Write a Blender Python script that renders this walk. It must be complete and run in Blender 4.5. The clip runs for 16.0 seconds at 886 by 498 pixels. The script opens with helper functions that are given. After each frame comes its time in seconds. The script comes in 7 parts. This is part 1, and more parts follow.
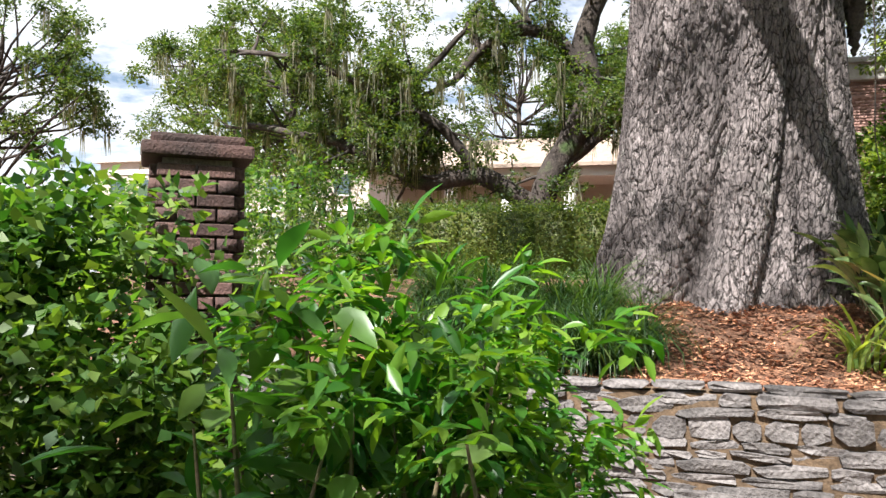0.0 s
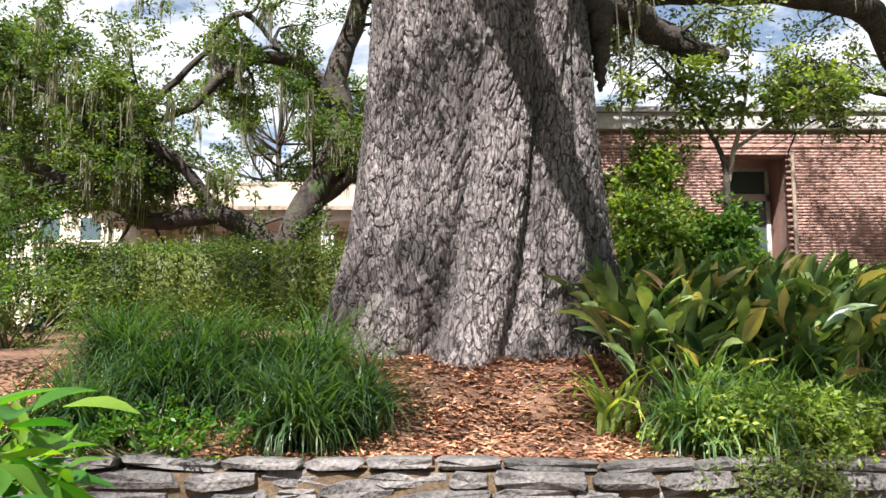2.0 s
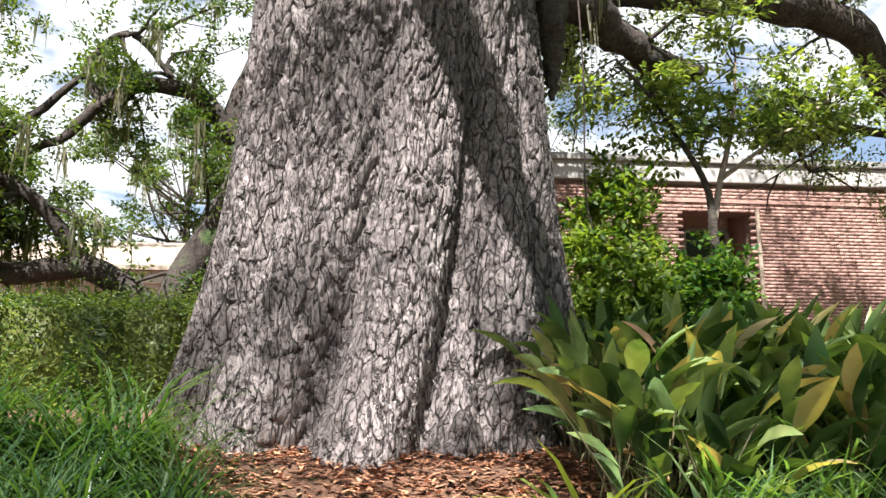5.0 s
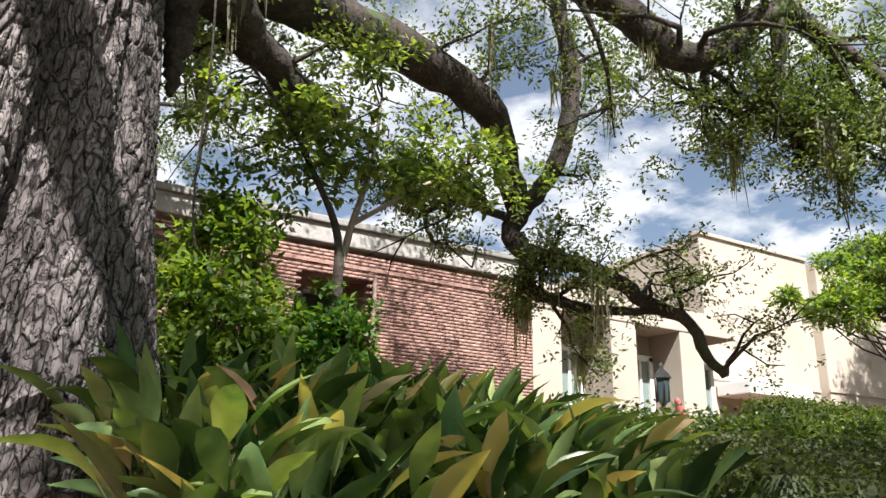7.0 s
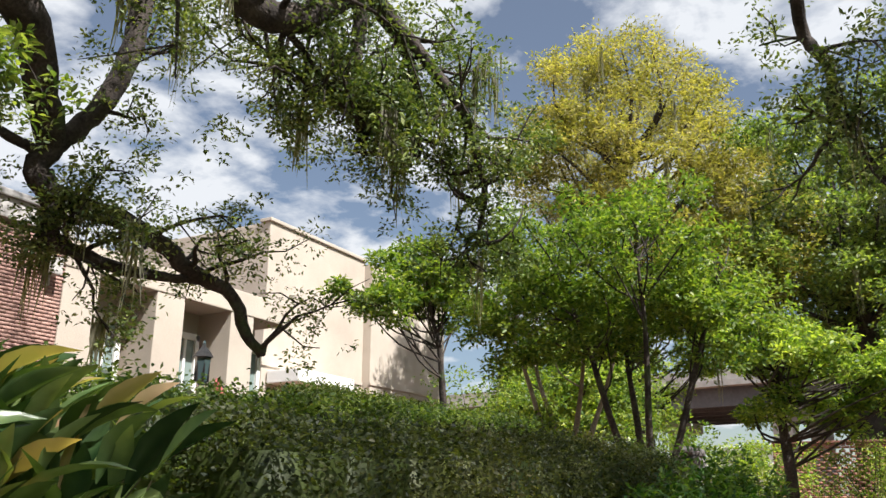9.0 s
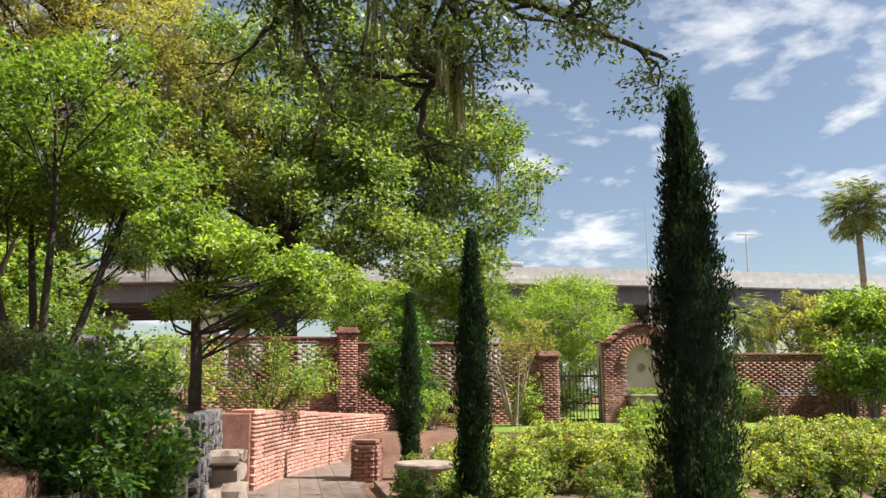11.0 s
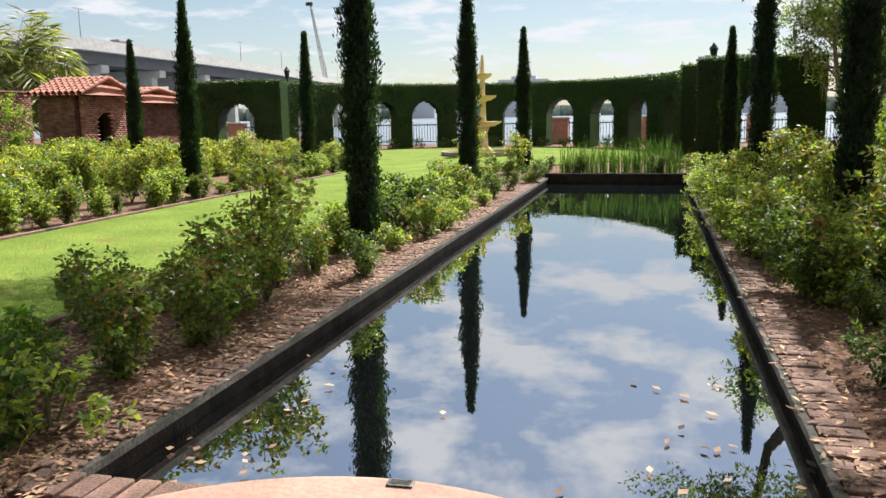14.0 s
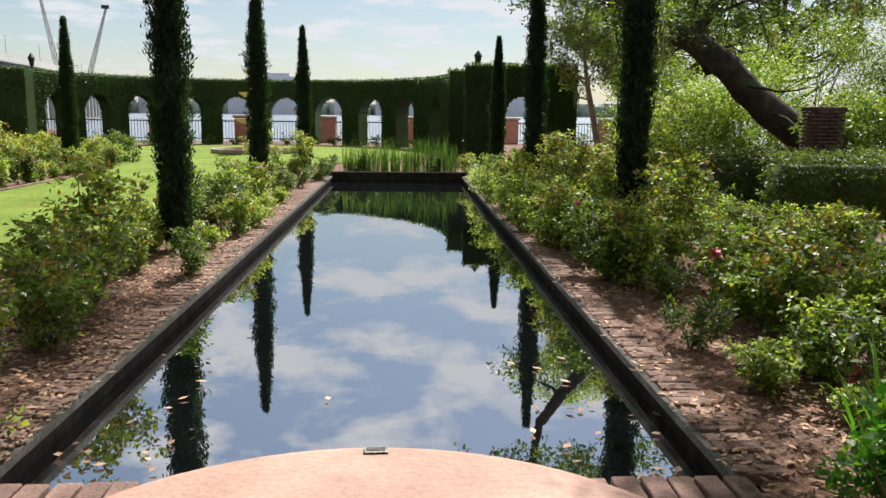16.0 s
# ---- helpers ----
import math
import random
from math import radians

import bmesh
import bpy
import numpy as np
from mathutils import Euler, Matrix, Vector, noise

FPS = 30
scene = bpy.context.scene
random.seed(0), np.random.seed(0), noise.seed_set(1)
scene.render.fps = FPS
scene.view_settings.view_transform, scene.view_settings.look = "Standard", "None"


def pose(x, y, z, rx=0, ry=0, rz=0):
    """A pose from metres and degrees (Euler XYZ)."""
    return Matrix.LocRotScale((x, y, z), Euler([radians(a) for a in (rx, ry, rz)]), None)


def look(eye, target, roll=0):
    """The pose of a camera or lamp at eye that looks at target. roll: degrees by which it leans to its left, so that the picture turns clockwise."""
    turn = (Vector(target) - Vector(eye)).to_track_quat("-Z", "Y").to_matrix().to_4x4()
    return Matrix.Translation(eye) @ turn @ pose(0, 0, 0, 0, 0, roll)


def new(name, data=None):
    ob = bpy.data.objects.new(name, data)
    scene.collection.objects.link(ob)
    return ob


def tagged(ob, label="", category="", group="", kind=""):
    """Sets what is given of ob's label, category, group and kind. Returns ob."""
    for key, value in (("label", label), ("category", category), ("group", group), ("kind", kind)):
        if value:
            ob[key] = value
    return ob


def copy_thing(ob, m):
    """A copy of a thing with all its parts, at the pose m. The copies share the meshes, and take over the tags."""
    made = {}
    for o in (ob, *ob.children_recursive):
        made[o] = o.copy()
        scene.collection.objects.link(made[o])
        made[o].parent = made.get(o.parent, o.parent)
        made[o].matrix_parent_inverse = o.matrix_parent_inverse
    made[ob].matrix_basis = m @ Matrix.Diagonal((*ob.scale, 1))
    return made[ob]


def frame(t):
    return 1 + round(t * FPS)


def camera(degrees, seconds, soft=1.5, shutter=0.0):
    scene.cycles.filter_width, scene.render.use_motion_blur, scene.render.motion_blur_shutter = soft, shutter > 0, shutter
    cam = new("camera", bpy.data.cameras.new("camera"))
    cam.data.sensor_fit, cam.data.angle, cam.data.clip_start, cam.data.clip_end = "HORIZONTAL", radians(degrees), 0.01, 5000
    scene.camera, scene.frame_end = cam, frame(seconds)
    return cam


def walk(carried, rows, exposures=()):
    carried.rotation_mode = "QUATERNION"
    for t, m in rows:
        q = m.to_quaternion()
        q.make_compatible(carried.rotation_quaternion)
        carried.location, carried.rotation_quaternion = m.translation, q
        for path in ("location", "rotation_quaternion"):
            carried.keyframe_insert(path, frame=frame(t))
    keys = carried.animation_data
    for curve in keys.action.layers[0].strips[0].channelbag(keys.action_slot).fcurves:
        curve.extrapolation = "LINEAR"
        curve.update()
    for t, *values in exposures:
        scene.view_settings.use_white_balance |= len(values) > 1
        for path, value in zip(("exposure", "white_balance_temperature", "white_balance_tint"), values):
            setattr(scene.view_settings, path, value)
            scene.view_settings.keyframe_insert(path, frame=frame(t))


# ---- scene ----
cam = camera(57.08, 16.0)
PATH = [  # seconds, place in metres, turn in degrees
    (0.0, -0.023, 0.018, 1.655, 92.73, -0.75, 15.85),
    (0.5, 0.021, 0.386, 1.673, 93.76, -0.58, 9.19),
    (1.0, 0.116, 0.768, 1.663, 94.73, -0.41, 4.34),
    (1.5, 0.219, 1.125, 1.659, 95.66, -0.23, 1.44),
    (2.0, 0.279, 1.570, 1.657, 96.52, -0.04, 0.20),
    (2.5, 0.382, 1.925, 1.633, 97.35, 0.14, 0.14),
    (3.0, 0.477, 2.331, 1.657, 98.20, 0.26, 0.46),
    (5.5, 0.583, 4.167, 1.685, 103.57, -0.77, -9.46),
    (6.0, 0.677, 4.447, 1.681, 105.19, -1.01, -16.56),
    (6.5, 0.832, 4.729, 1.707, 106.56, -0.95, -24.36),
    (7.0, 0.924, 4.968, 1.729, 107.28, -0.81, -32.09),
    (7.5, 1.042, 5.148, 1.719, 107.52, -0.46, -39.41),
    (8.0, 1.259, 5.236, 1.707, 107.32, -0.22, -46.61),
    (10.5, 2.332, 5.149, 1.679, 102.72, 0.30, -89.92),
    (11.0, 2.547, 5.086, 1.650, 99.57, 0.38, -100.29),
    (11.5, 2.789, 5.140, 1.610, 95.61, 0.69, -108.18),
    (12.0, 2.994, 5.131, 1.568, 91.70, 0.83, -116.22),
    (12.5, 3.226, 4.987, 1.549, 88.12, 0.92, -126.09),
    (13.0, 3.390, 4.880, 1.511, 84.96, 1.13, -139.16),
    (13.5, 3.636, 4.791, 1.509, 82.24, 1.33, -153.65),
    (14.0, 3.724, 4.787, 1.484, 80.68, 0.98, -165.72),
    (14.5, 3.770, 4.897, 1.496, 80.20, 0.45, -173.90),
    (15.0, 3.855, 5.018, 1.523, 80.14, 0.21, -178.31),
    (15.5, 4.115, 5.108, 1.511, 80.24, -0.05, -180.71),
    (16.0, 4.365, 5.149, 1.492, 80.54, -0.56, -182.68),
]
walk(cam, [(t, pose(x, y, z, rx, ry, rz)) for t, x, y, z, rx, ry, rz in PATH],
     exposures=[(0.0, 1.62), (3.0, 1.68), (5.5, 1.8), (6.3, 1.68), (7.0, 1.32), (7.5, 1.02), (8.0, 0.98), (10.5, 1.25), (12.0, 1.16), (13.5, 1.13), (16.0, 0.95)])

# ---- world, sun ----
SUN_AZ, SUN_EL = 196.0, 52.0        # degrees clockwise from +y, and above the horizon
world = bpy.data.worlds.new("sky")
scene.world = world
world.use_nodes = True
wn, wl = world.node_tree.nodes, world.node_tree.links
wn.clear()
w_out, w_bg = wn.new("ShaderNodeOutputWorld"), wn.new("ShaderNodeBackground")
w_sky = wn.new("ShaderNodeTexSky")
w_sky.sky_type, w_sky.sun_disc = "NISHITA", False
w_sky.sun_elevation, w_sky.sun_rotation = radians(SUN_EL), radians(SUN_AZ)
w_sky.air_density, w_sky.dust_density, w_sky.ozone_density = 1.0, 0.7, 1.2
w_co, w_map = wn.new("ShaderNodeTexCoord"), wn.new("ShaderNodeMapping")
w_map.inputs["Scale"].default_value = (1.0, 1.0, 1.0)
w_n, w_r, w_mix = wn.new("ShaderNodeTexNoise"), wn.new("ShaderNodeValToRGB"), wn.new("ShaderNodeMixRGB")
w_n.inputs["Scale"].default_value, w_n.inputs["Detail"].default_value = 3.5, 9.0
w_n.inputs["Roughness"].default_value, w_n.inputs["Distortion"].default_value = 0.56, 0.15
w_r.color_ramp.elements[0].position, w_r.color_ramp.elements[1].position = 0.465, 0.60
w_r.color_ramp.elements[0].color = (0.10, 0.10, 0.10, 1)   # a thin veil between the clouds
w_mix.inputs[2].default_value = (8.2, 8.5, 9.0, 1)
w_dir, w_div, w_flat = wn.new("ShaderNodeSeparateXYZ"), wn.new("ShaderNodeVectorMath"), wn.new("ShaderNodeMath")   # clouds lie in a flat layer overhead
w_flat.operation, w_flat.inputs[1].default_value = "ADD", 0.16
w_div.operation = "DIVIDE"
w_cmb = wn.new("ShaderNodeCombineXYZ")
wl.new(w_co.outputs["Generated"], w_dir.inputs[0])
wl.new(w_dir.outputs["Z"], w_flat.inputs[0])
for axis_name in ("X", "Y", "Z"):
    wl.new(w_flat.outputs[0], w_cmb.inputs[axis_name])
wl.new(w_co.outputs["Generated"], w_div.inputs[0])
wl.new(w_cmb.outputs[0], w_div.inputs[1])
wl.new(w_div.outputs[0], w_map.inputs["Vector"])
wl.new(w_map.outputs["Vector"], w_n.inputs["Vector"])
w_xyz, w_lean = wn.new("ShaderNodeSeparateXYZ"), wn.new("ShaderNodeMath")   # more cloud towards the north
w_lean.operation, w_lean.inputs[1].default_value = "MULTIPLY_ADD", 0.04
w_high = wn.new("ShaderNodeMath")   # and overhead
w_high.operation, w_high.inputs[1].default_value = "MULTIPLY_ADD", 0.16
wl.new(w_xyz.outputs["Z"], w_high.inputs[0])
wl.new(w_lean.outputs[0], w_high.inputs[2])
wl.new(w_co.outputs["Generated"], w_xyz.inputs[0])
wl.new(w_xyz.outputs["Y"], w_lean.inputs[0])
w_east = wn.new("ShaderNodeMath")   # less towards the east
w_east.operation, w_east.inputs[1].default_value = "MULTIPLY_ADD", -0.085
wl.new(w_xyz.outputs["X"], w_east.inputs[0])
wl.new(w_n.outputs["Fac"], w_east.inputs[2])
wl.new(w_east.outputs[0], w_lean.inputs[2])
wl.new(w_high.outputs[0], w_r.inputs["Fac"])
wl.new(w_r.outputs["Color"], w_mix.inputs[0])
wl.new(w_sky.outputs["Color"], w_mix.inputs[1])
wl.new(w_mix.outputs["Color"], w_bg.inputs["Color"])
wl.new(w_bg.outputs["Background"], w_out.inputs["Surface"])
w_bg.inputs["Strength"].default_value = 0.050
sun = new("sun", bpy.data.lights.new("sun", "SUN"))
sun.data.energy, sun.data.angle, sun.data.color = 5.0, radians(0.53), (1.0, 0.975, 0.95)
sun_dir = Vector((math.sin(radians(SUN_AZ)) * math.cos(radians(SUN_EL)), math.cos(radians(SUN_AZ)) * math.cos(radians(SUN_EL)), math.sin(radians(SUN_EL))))
sun.matrix_world = look(sun_dir * 60, (0, 0, 0))


# ---- materials ----
def material(name, one, two, scale=6.0, rough=0.8, bump=0.3, fine=60.0, fine_amount=0.25, island=0.0, obj_random=0.0, leaf=0.0, metal=0.0, ior=1.45, stretch=(1, 1, 1), stain=None, bump_dist=0.02, through_light=0.5):
    """Two colours mixed by coarse noise, fine grain over it, bump; island, obj_random: shift of brightness from piece to piece."""
    m = bpy.data.materials.new(name)
    m.use_nodes = True
    n, l = m.node_tree.nodes, m.node_tree.links
    n.clear()
    out, bsdf = n.new("ShaderNodeOutputMaterial"), n.new("ShaderNodeBsdfPrincipled")
    co, mp = n.new("ShaderNodeTexCoord"), n.new("ShaderNodeMapping")
    mp.inputs["Scale"].default_value = stretch
    l.new(co.outputs["Object"], mp.inputs["Vector"])
    big, small = n.new("ShaderNodeTexNoise"), n.new("ShaderNodeTexNoise")
    for node, s, d in ((big, scale, 5.0), (small, fine, 3.0)):
        node.inputs["Scale"].default_value, node.inputs["Detail"].default_value = s, d
        l.new(mp.outputs["Vector"], node.inputs["Vector"])
    ramp = n.new("ShaderNodeValToRGB")
    ramp.color_ramp.elements[0].position, ramp.color_ramp.elements[1].position = 0.32, 0.68
    ramp.color_ramp.elements[0].color, ramp.color_ramp.elements[1].color = (*one, 1), (*two, 1)
    l.new(big.outputs["Fac"], ramp.inputs["Fac"])
    hsv = n.new("ShaderNodeHueSaturation")
    l.new(ramp.outputs["Color"], hsv.inputs["Color"])
    value = n.new("ShaderNodeMapRange")
    value.inputs[3].default_value, value.inputs[4].default_value = 1 - fine_amount * 1.6, 1 + fine_amount * 1.6
    value.inputs[1].default_value, value.inputs[2].default_value = 0.2, 0.8
    l.new(small.outputs["Fac"], value.inputs[0])
    last = value.outputs[0]
    for kind, amount in (("island", island), ("object", obj_random)):
        if amount:
            src = n.new("ShaderNodeNewGeometry").outputs["Random Per Island"] if kind == "island" else n.new("ShaderNodeObjectInfo").outputs["Random"]
            r, mul = n.new("ShaderNodeMapRange"), n.new("ShaderNodeMath")
            r.inputs[3].default_value, r.inputs[4].default_value = 1 - amount, 1 + amount
            mul.operation = "MULTIPLY"
            l.new(src, r.inputs[0])
            l.new(last, mul.inputs[0])
            l.new(r.outputs[0], mul.inputs[1])
            last = mul.outputs[0]
            if leaf:
                hue = n.new("ShaderNodeMapRange")
                hue.inputs[3].default_value, hue.inputs[4].default_value = 0.5 + 0.035 * leaf, 0.5 - 0.045 * leaf
                l.new(src, hue.inputs[0])
                l.new(hue.outputs[0], hsv.inputs["Hue"])
    l.new(last, hsv.inputs["Value"])
    colour = hsv.outputs["Color"]
    if stain:
        st, sr, sm = n.new("ShaderNodeTexNoise"), n.new("ShaderNodeValToRGB"), n.new("ShaderNodeMixRGB")
        st.inputs["Scale"].default_value, st.inputs["Detail"].default_value = stain[1], 6.0
        sr.color_ramp.elements[0].position, sr.color_ramp.elements[1].position = stain[2], stain[2] + 0.12
        sm.inputs[2].default_value = (*stain[0], 1)
        l.new(co.outputs["Object"], st.inputs["Vector"])
        l.new(st.outputs["Fac"], sr.inputs["Fac"])
        l.new(sr.outputs["Color"], sm.inputs[0])
        l.new(colour, sm.inputs[1])
        colour = sm.outputs["Color"]
    l.new(colour, bsdf.inputs["Base Color"])
    bsdf.inputs["Roughness"].default_value, bsdf.inputs["Metallic"].default_value, bsdf.inputs["IOR"].default_value = rough, metal, ior
    if bump:
        b = n.new("ShaderNodeBump")
        b.inputs["Strength"].default_value, b.inputs["Distance"].default_value = bump, bump_dist
        l.new(small.outputs["Fac"], b.inputs["Height"])
        l.new(b.outputs["Normal"], bsdf.inputs["Normal"])
    shader = bsdf.outputs["BSDF"]
    if leaf:
        tr, mx = n.new("ShaderNodeBsdfTranslucent"), n.new("ShaderNodeMixShader")
        warm = n.new("ShaderNodeMixRGB")
        warm.blend_type, warm.inputs[0].default_value = "MULTIPLY", 1.0
        warm.inputs[2].default_value = (1.4, 1.5, 0.42, 1)
        l.new(colour, warm.inputs[1])
        l.new(warm.outputs["Color"], tr.inputs["Color"])
        mx.inputs[0].default_value = through_light
        l.new(shader, mx.inputs[1])
        l.new(tr.outputs["BSDF"], mx.inputs[2])
        shader = mx.outputs["Shader"]
    l.new(shader, out.inputs["Surface"])
    return m


def leafy(name, one, two, rough=0.45, island=0.45, leaf=1.0, through_light=0.5):
    return material(name, one, two, 0.6, rough, 0.0, 9.0, 0.15, island=island, leaf=leaf, through_light=through_light)


M_MULCH = material("mulch", (0.095, 0.05, 0.032), (0.19, 0.096, 0.057), 2.2, 0.95, 0.9, 45, 0.45, bump_dist=0.03)
M_CHIP = material("bark_chip", (0.22, 0.088, 0.048), (0.50, 0.25, 0.14), 4, 0.9, 0.3, 80, 0.2, island=0.75)
M_LITTER = material("leaf_litter", (0.12, 0.063, 0.036), (0.38, 0.235, 0.14), 3, 0.85, 0.2, 60, 0.2, island=0.8)
M_EARTH = material("earth", (0.075, 0.05, 0.03), (0.13, 0.085, 0.05), 1.3, 0.95, 0.7, 30, 0.3)
M_LAWN = material("lawn_ground", (0.115, 0.17, 0.03), (0.18, 0.236, 0.048), 0.9, 0.95, 0.8, 55, 0.45, ior=1.15, stain=((0.18, 0.16, 0.045), 1.9, 0.60))
M_BLADE = material("grass_blade", (0.13, 0.195, 0.026), (0.23, 0.29, 0.048), 1.1, 0.55, 0.0, 6, 0.3, island=0.5, leaf=0.8)
M_PAVE = material("paving", (0.125, 0.09, 0.07), (0.19, 0.138, 0.108), 3, 0.85, 0.4, 70, 0.25, obj_random=0.1, stain=((0.09, 0.075, 0.065), 1.1, 0.58))
M_JOINT = material("joint", (0.115, 0.083, 0.065), (0.17, 0.124, 0.098), 5, 0.95, 0.5, 60, 0.25)
M_STONE = material("wall_stone", (0.07, 0.064, 0.062), (0.172, 0.154, 0.147), 3.5, 0.88, 0.7, 38, 0.3, obj_random=0.28, stain=((0.07, 0.065, 0.06), 2.6, 0.6), bump_dist=0.03)
M_MORTAR = material("mortar", (0.17, 0.135, 0.115), (0.25, 0.205, 0.175), 6, 0.95, 0.5, 60, 0.25)
M_HALLJOINT = material("hall_mortar", (0.27, 0.165, 0.14), (0.33, 0.215, 0.18), 6, 0.95, 0.4, 60, 0.2)
# Wet brick, taken near black so the inner faces carry painted shade.
M_WETSHADED = material("wet_shaded_brick", (0.008, 0.007, 0.006), (0.024, 0.019, 0.015), 6, 0.9, 0.5, 50, 0.3, ior=1.12)
M_DARKBRICK = material("dark_brick", (0.055, 0.034, 0.03), (0.125, 0.066, 0.055), 5, 0.85, 0.5, 70, 0.25, obj_random=0.5)
M_BRICK = material("brick", (0.175, 0.075, 0.055), (0.29, 0.135, 0.095), 5, 0.85, 0.5, 70, 0.25, obj_random=0.35, island=0.3, stain=((0.07, 0.05, 0.04), 2.2, 0.62))
M_BRICKRED = material("red_brick", (0.34, 0.16, 0.115), (0.44, 0.23, 0.17), 4, 0.85, 0.4, 70, 0.2, obj_random=0.2, island=0.25)
M_BRICKBUILD = material("building_brick", (0.33, 0.19, 0.155), (0.41, 0.25, 0.205), 1.4, 0.85, 0.3, 50, 0.15, obj_random=0.16, island=0.2)
M_LIP = material("stone_lip", (0.032, 0.028, 0.022), (0.085, 0.072, 0.056), 7, 0.85, 0.5, 50, 0.3, stain=((0.03, 0.035, 0.02), 3, 0.5))
M_COPING = material("coping_brick", (0.13, 0.075, 0.055), (0.25, 0.145, 0.105), 5, 0.85, 0.5, 60, 0.25, obj_random=0.25, stain=((0.05, 0.045, 0.04), 2.5, 0.55))
M_DISC = material("terracotta_stone", (0.265, 0.148, 0.105), (0.38, 0.23, 0.168), 2.6, 0.75, 0.25, 45, 0.12, stain=((0.20, 0.12, 0.09), 4, 0.6))
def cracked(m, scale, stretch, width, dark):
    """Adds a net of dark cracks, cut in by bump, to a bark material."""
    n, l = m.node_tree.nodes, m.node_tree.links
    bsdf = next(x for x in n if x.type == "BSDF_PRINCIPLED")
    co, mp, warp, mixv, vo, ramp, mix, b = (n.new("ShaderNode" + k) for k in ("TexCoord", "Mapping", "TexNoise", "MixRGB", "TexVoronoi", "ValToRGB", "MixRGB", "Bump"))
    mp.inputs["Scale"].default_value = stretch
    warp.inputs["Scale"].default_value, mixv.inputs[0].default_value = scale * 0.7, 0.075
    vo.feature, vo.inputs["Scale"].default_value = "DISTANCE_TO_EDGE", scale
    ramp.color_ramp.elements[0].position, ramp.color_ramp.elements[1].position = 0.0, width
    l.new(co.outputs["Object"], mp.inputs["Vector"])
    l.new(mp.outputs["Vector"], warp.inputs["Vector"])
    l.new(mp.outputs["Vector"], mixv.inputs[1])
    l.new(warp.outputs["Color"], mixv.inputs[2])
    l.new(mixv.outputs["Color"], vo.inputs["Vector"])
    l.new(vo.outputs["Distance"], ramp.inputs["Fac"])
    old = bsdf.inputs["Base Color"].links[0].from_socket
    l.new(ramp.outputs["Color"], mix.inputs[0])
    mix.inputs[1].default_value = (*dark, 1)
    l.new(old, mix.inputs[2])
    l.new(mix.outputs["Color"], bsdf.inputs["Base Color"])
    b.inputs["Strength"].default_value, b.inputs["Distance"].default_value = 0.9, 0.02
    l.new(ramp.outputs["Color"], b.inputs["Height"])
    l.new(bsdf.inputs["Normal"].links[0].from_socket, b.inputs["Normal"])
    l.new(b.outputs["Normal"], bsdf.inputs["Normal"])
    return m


M_BARK = material("oak_bark", (0.092, 0.077, 0.074), (0.25, 0.215, 0.207), 1.9, 0.92, 0.7, 34, 0.28, stretch=(1, 1, 0.45), stain=((0.27, 0.255, 0.235), 2.4, 0.62), bump_dist=0.02)
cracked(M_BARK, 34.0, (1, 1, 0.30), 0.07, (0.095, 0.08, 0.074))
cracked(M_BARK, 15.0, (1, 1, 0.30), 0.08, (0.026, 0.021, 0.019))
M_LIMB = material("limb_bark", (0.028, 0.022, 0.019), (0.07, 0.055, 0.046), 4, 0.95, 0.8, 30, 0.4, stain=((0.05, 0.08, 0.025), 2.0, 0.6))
M_PALEBARK = material("smooth_bark", (0.20, 0.15, 0.12), (0.34, 0.27, 0.21), 6, 0.85, 0.3, 40, 0.2)
M_MOSS = material("spanish_moss", (0.17, 0.16, 0.12), (0.27, 0.26, 0.20), 2, 0.95, 0.0, 12, 0.2, island=0.3, leaf=0.3)
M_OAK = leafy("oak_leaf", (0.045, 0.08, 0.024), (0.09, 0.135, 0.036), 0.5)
# Sunlight is put into the next two colours, lightened copies of the oak leaf.
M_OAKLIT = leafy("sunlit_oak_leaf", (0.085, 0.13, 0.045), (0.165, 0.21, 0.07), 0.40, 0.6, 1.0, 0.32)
M_PALELIT = leafy("sunlit_pale_leaf", (0.12, 0.18, 0.06), (0.21, 0.265, 0.092), 0.5, 0.6)
M_SHRUB = leafy("shrub_leaf", (0.05, 0.15, 0.016), (0.095, 0.225, 0.028), 0.35)
M_BIGLEAF = leafy("broad_leaf", (0.055, 0.14, 0.035), (0.09, 0.20, 0.05), 0.35)
M_IVY = leafy("ivy_leaf", (0.05, 0.12, 0.026), (0.098, 0.185, 0.04), 0.40, 0.55)
M_DARKLEAF = leafy("dark_leaf", (0.05, 0.08, 0.022), (0.10, 0.13, 0.035), 0.5)
M_BROWNED = leafy("browned_hedge_leaf", (0.03, 0.052, 0.018), (0.072, 0.078, 0.032), 0.55, 0.6)
M_HEDGE = leafy("hedge_leaf", (0.056, 0.104, 0.026), (0.112, 0.162, 0.042), 0.5, 0.6)
M_LIRIOPE = leafy("liriope_blade", (0.026, 0.064, 0.024), (0.064, 0.122, 0.04), 0.35)
# Lighter copy of the liriope blade, with the sun's brightening in its colour.
M_LIRIOPELIT = leafy("sunlit_liriope_blade", (0.085, 0.17, 0.07), (0.19, 0.30, 0.13), 0.4, 0.6, through_light=0.6)
M_ASPID = material("cast_iron_leaf", (0.055, 0.12, 0.042), (0.18, 0.24, 0.09), 3.0, 0.24, 0.0, 6, 0.15, island=0.75, leaf=0.9, through_light=0.22, stain=((0.30, 0.22, 0.09), 1.6, 0.66))
M_PALEASPID = material("yellowed_leaf", (0.46, 0.42, 0.22), (0.50, 0.30, 0.18), 1.5, 0.4, 0.0, 6, 0.15, island=0.35, leaf=0.4)
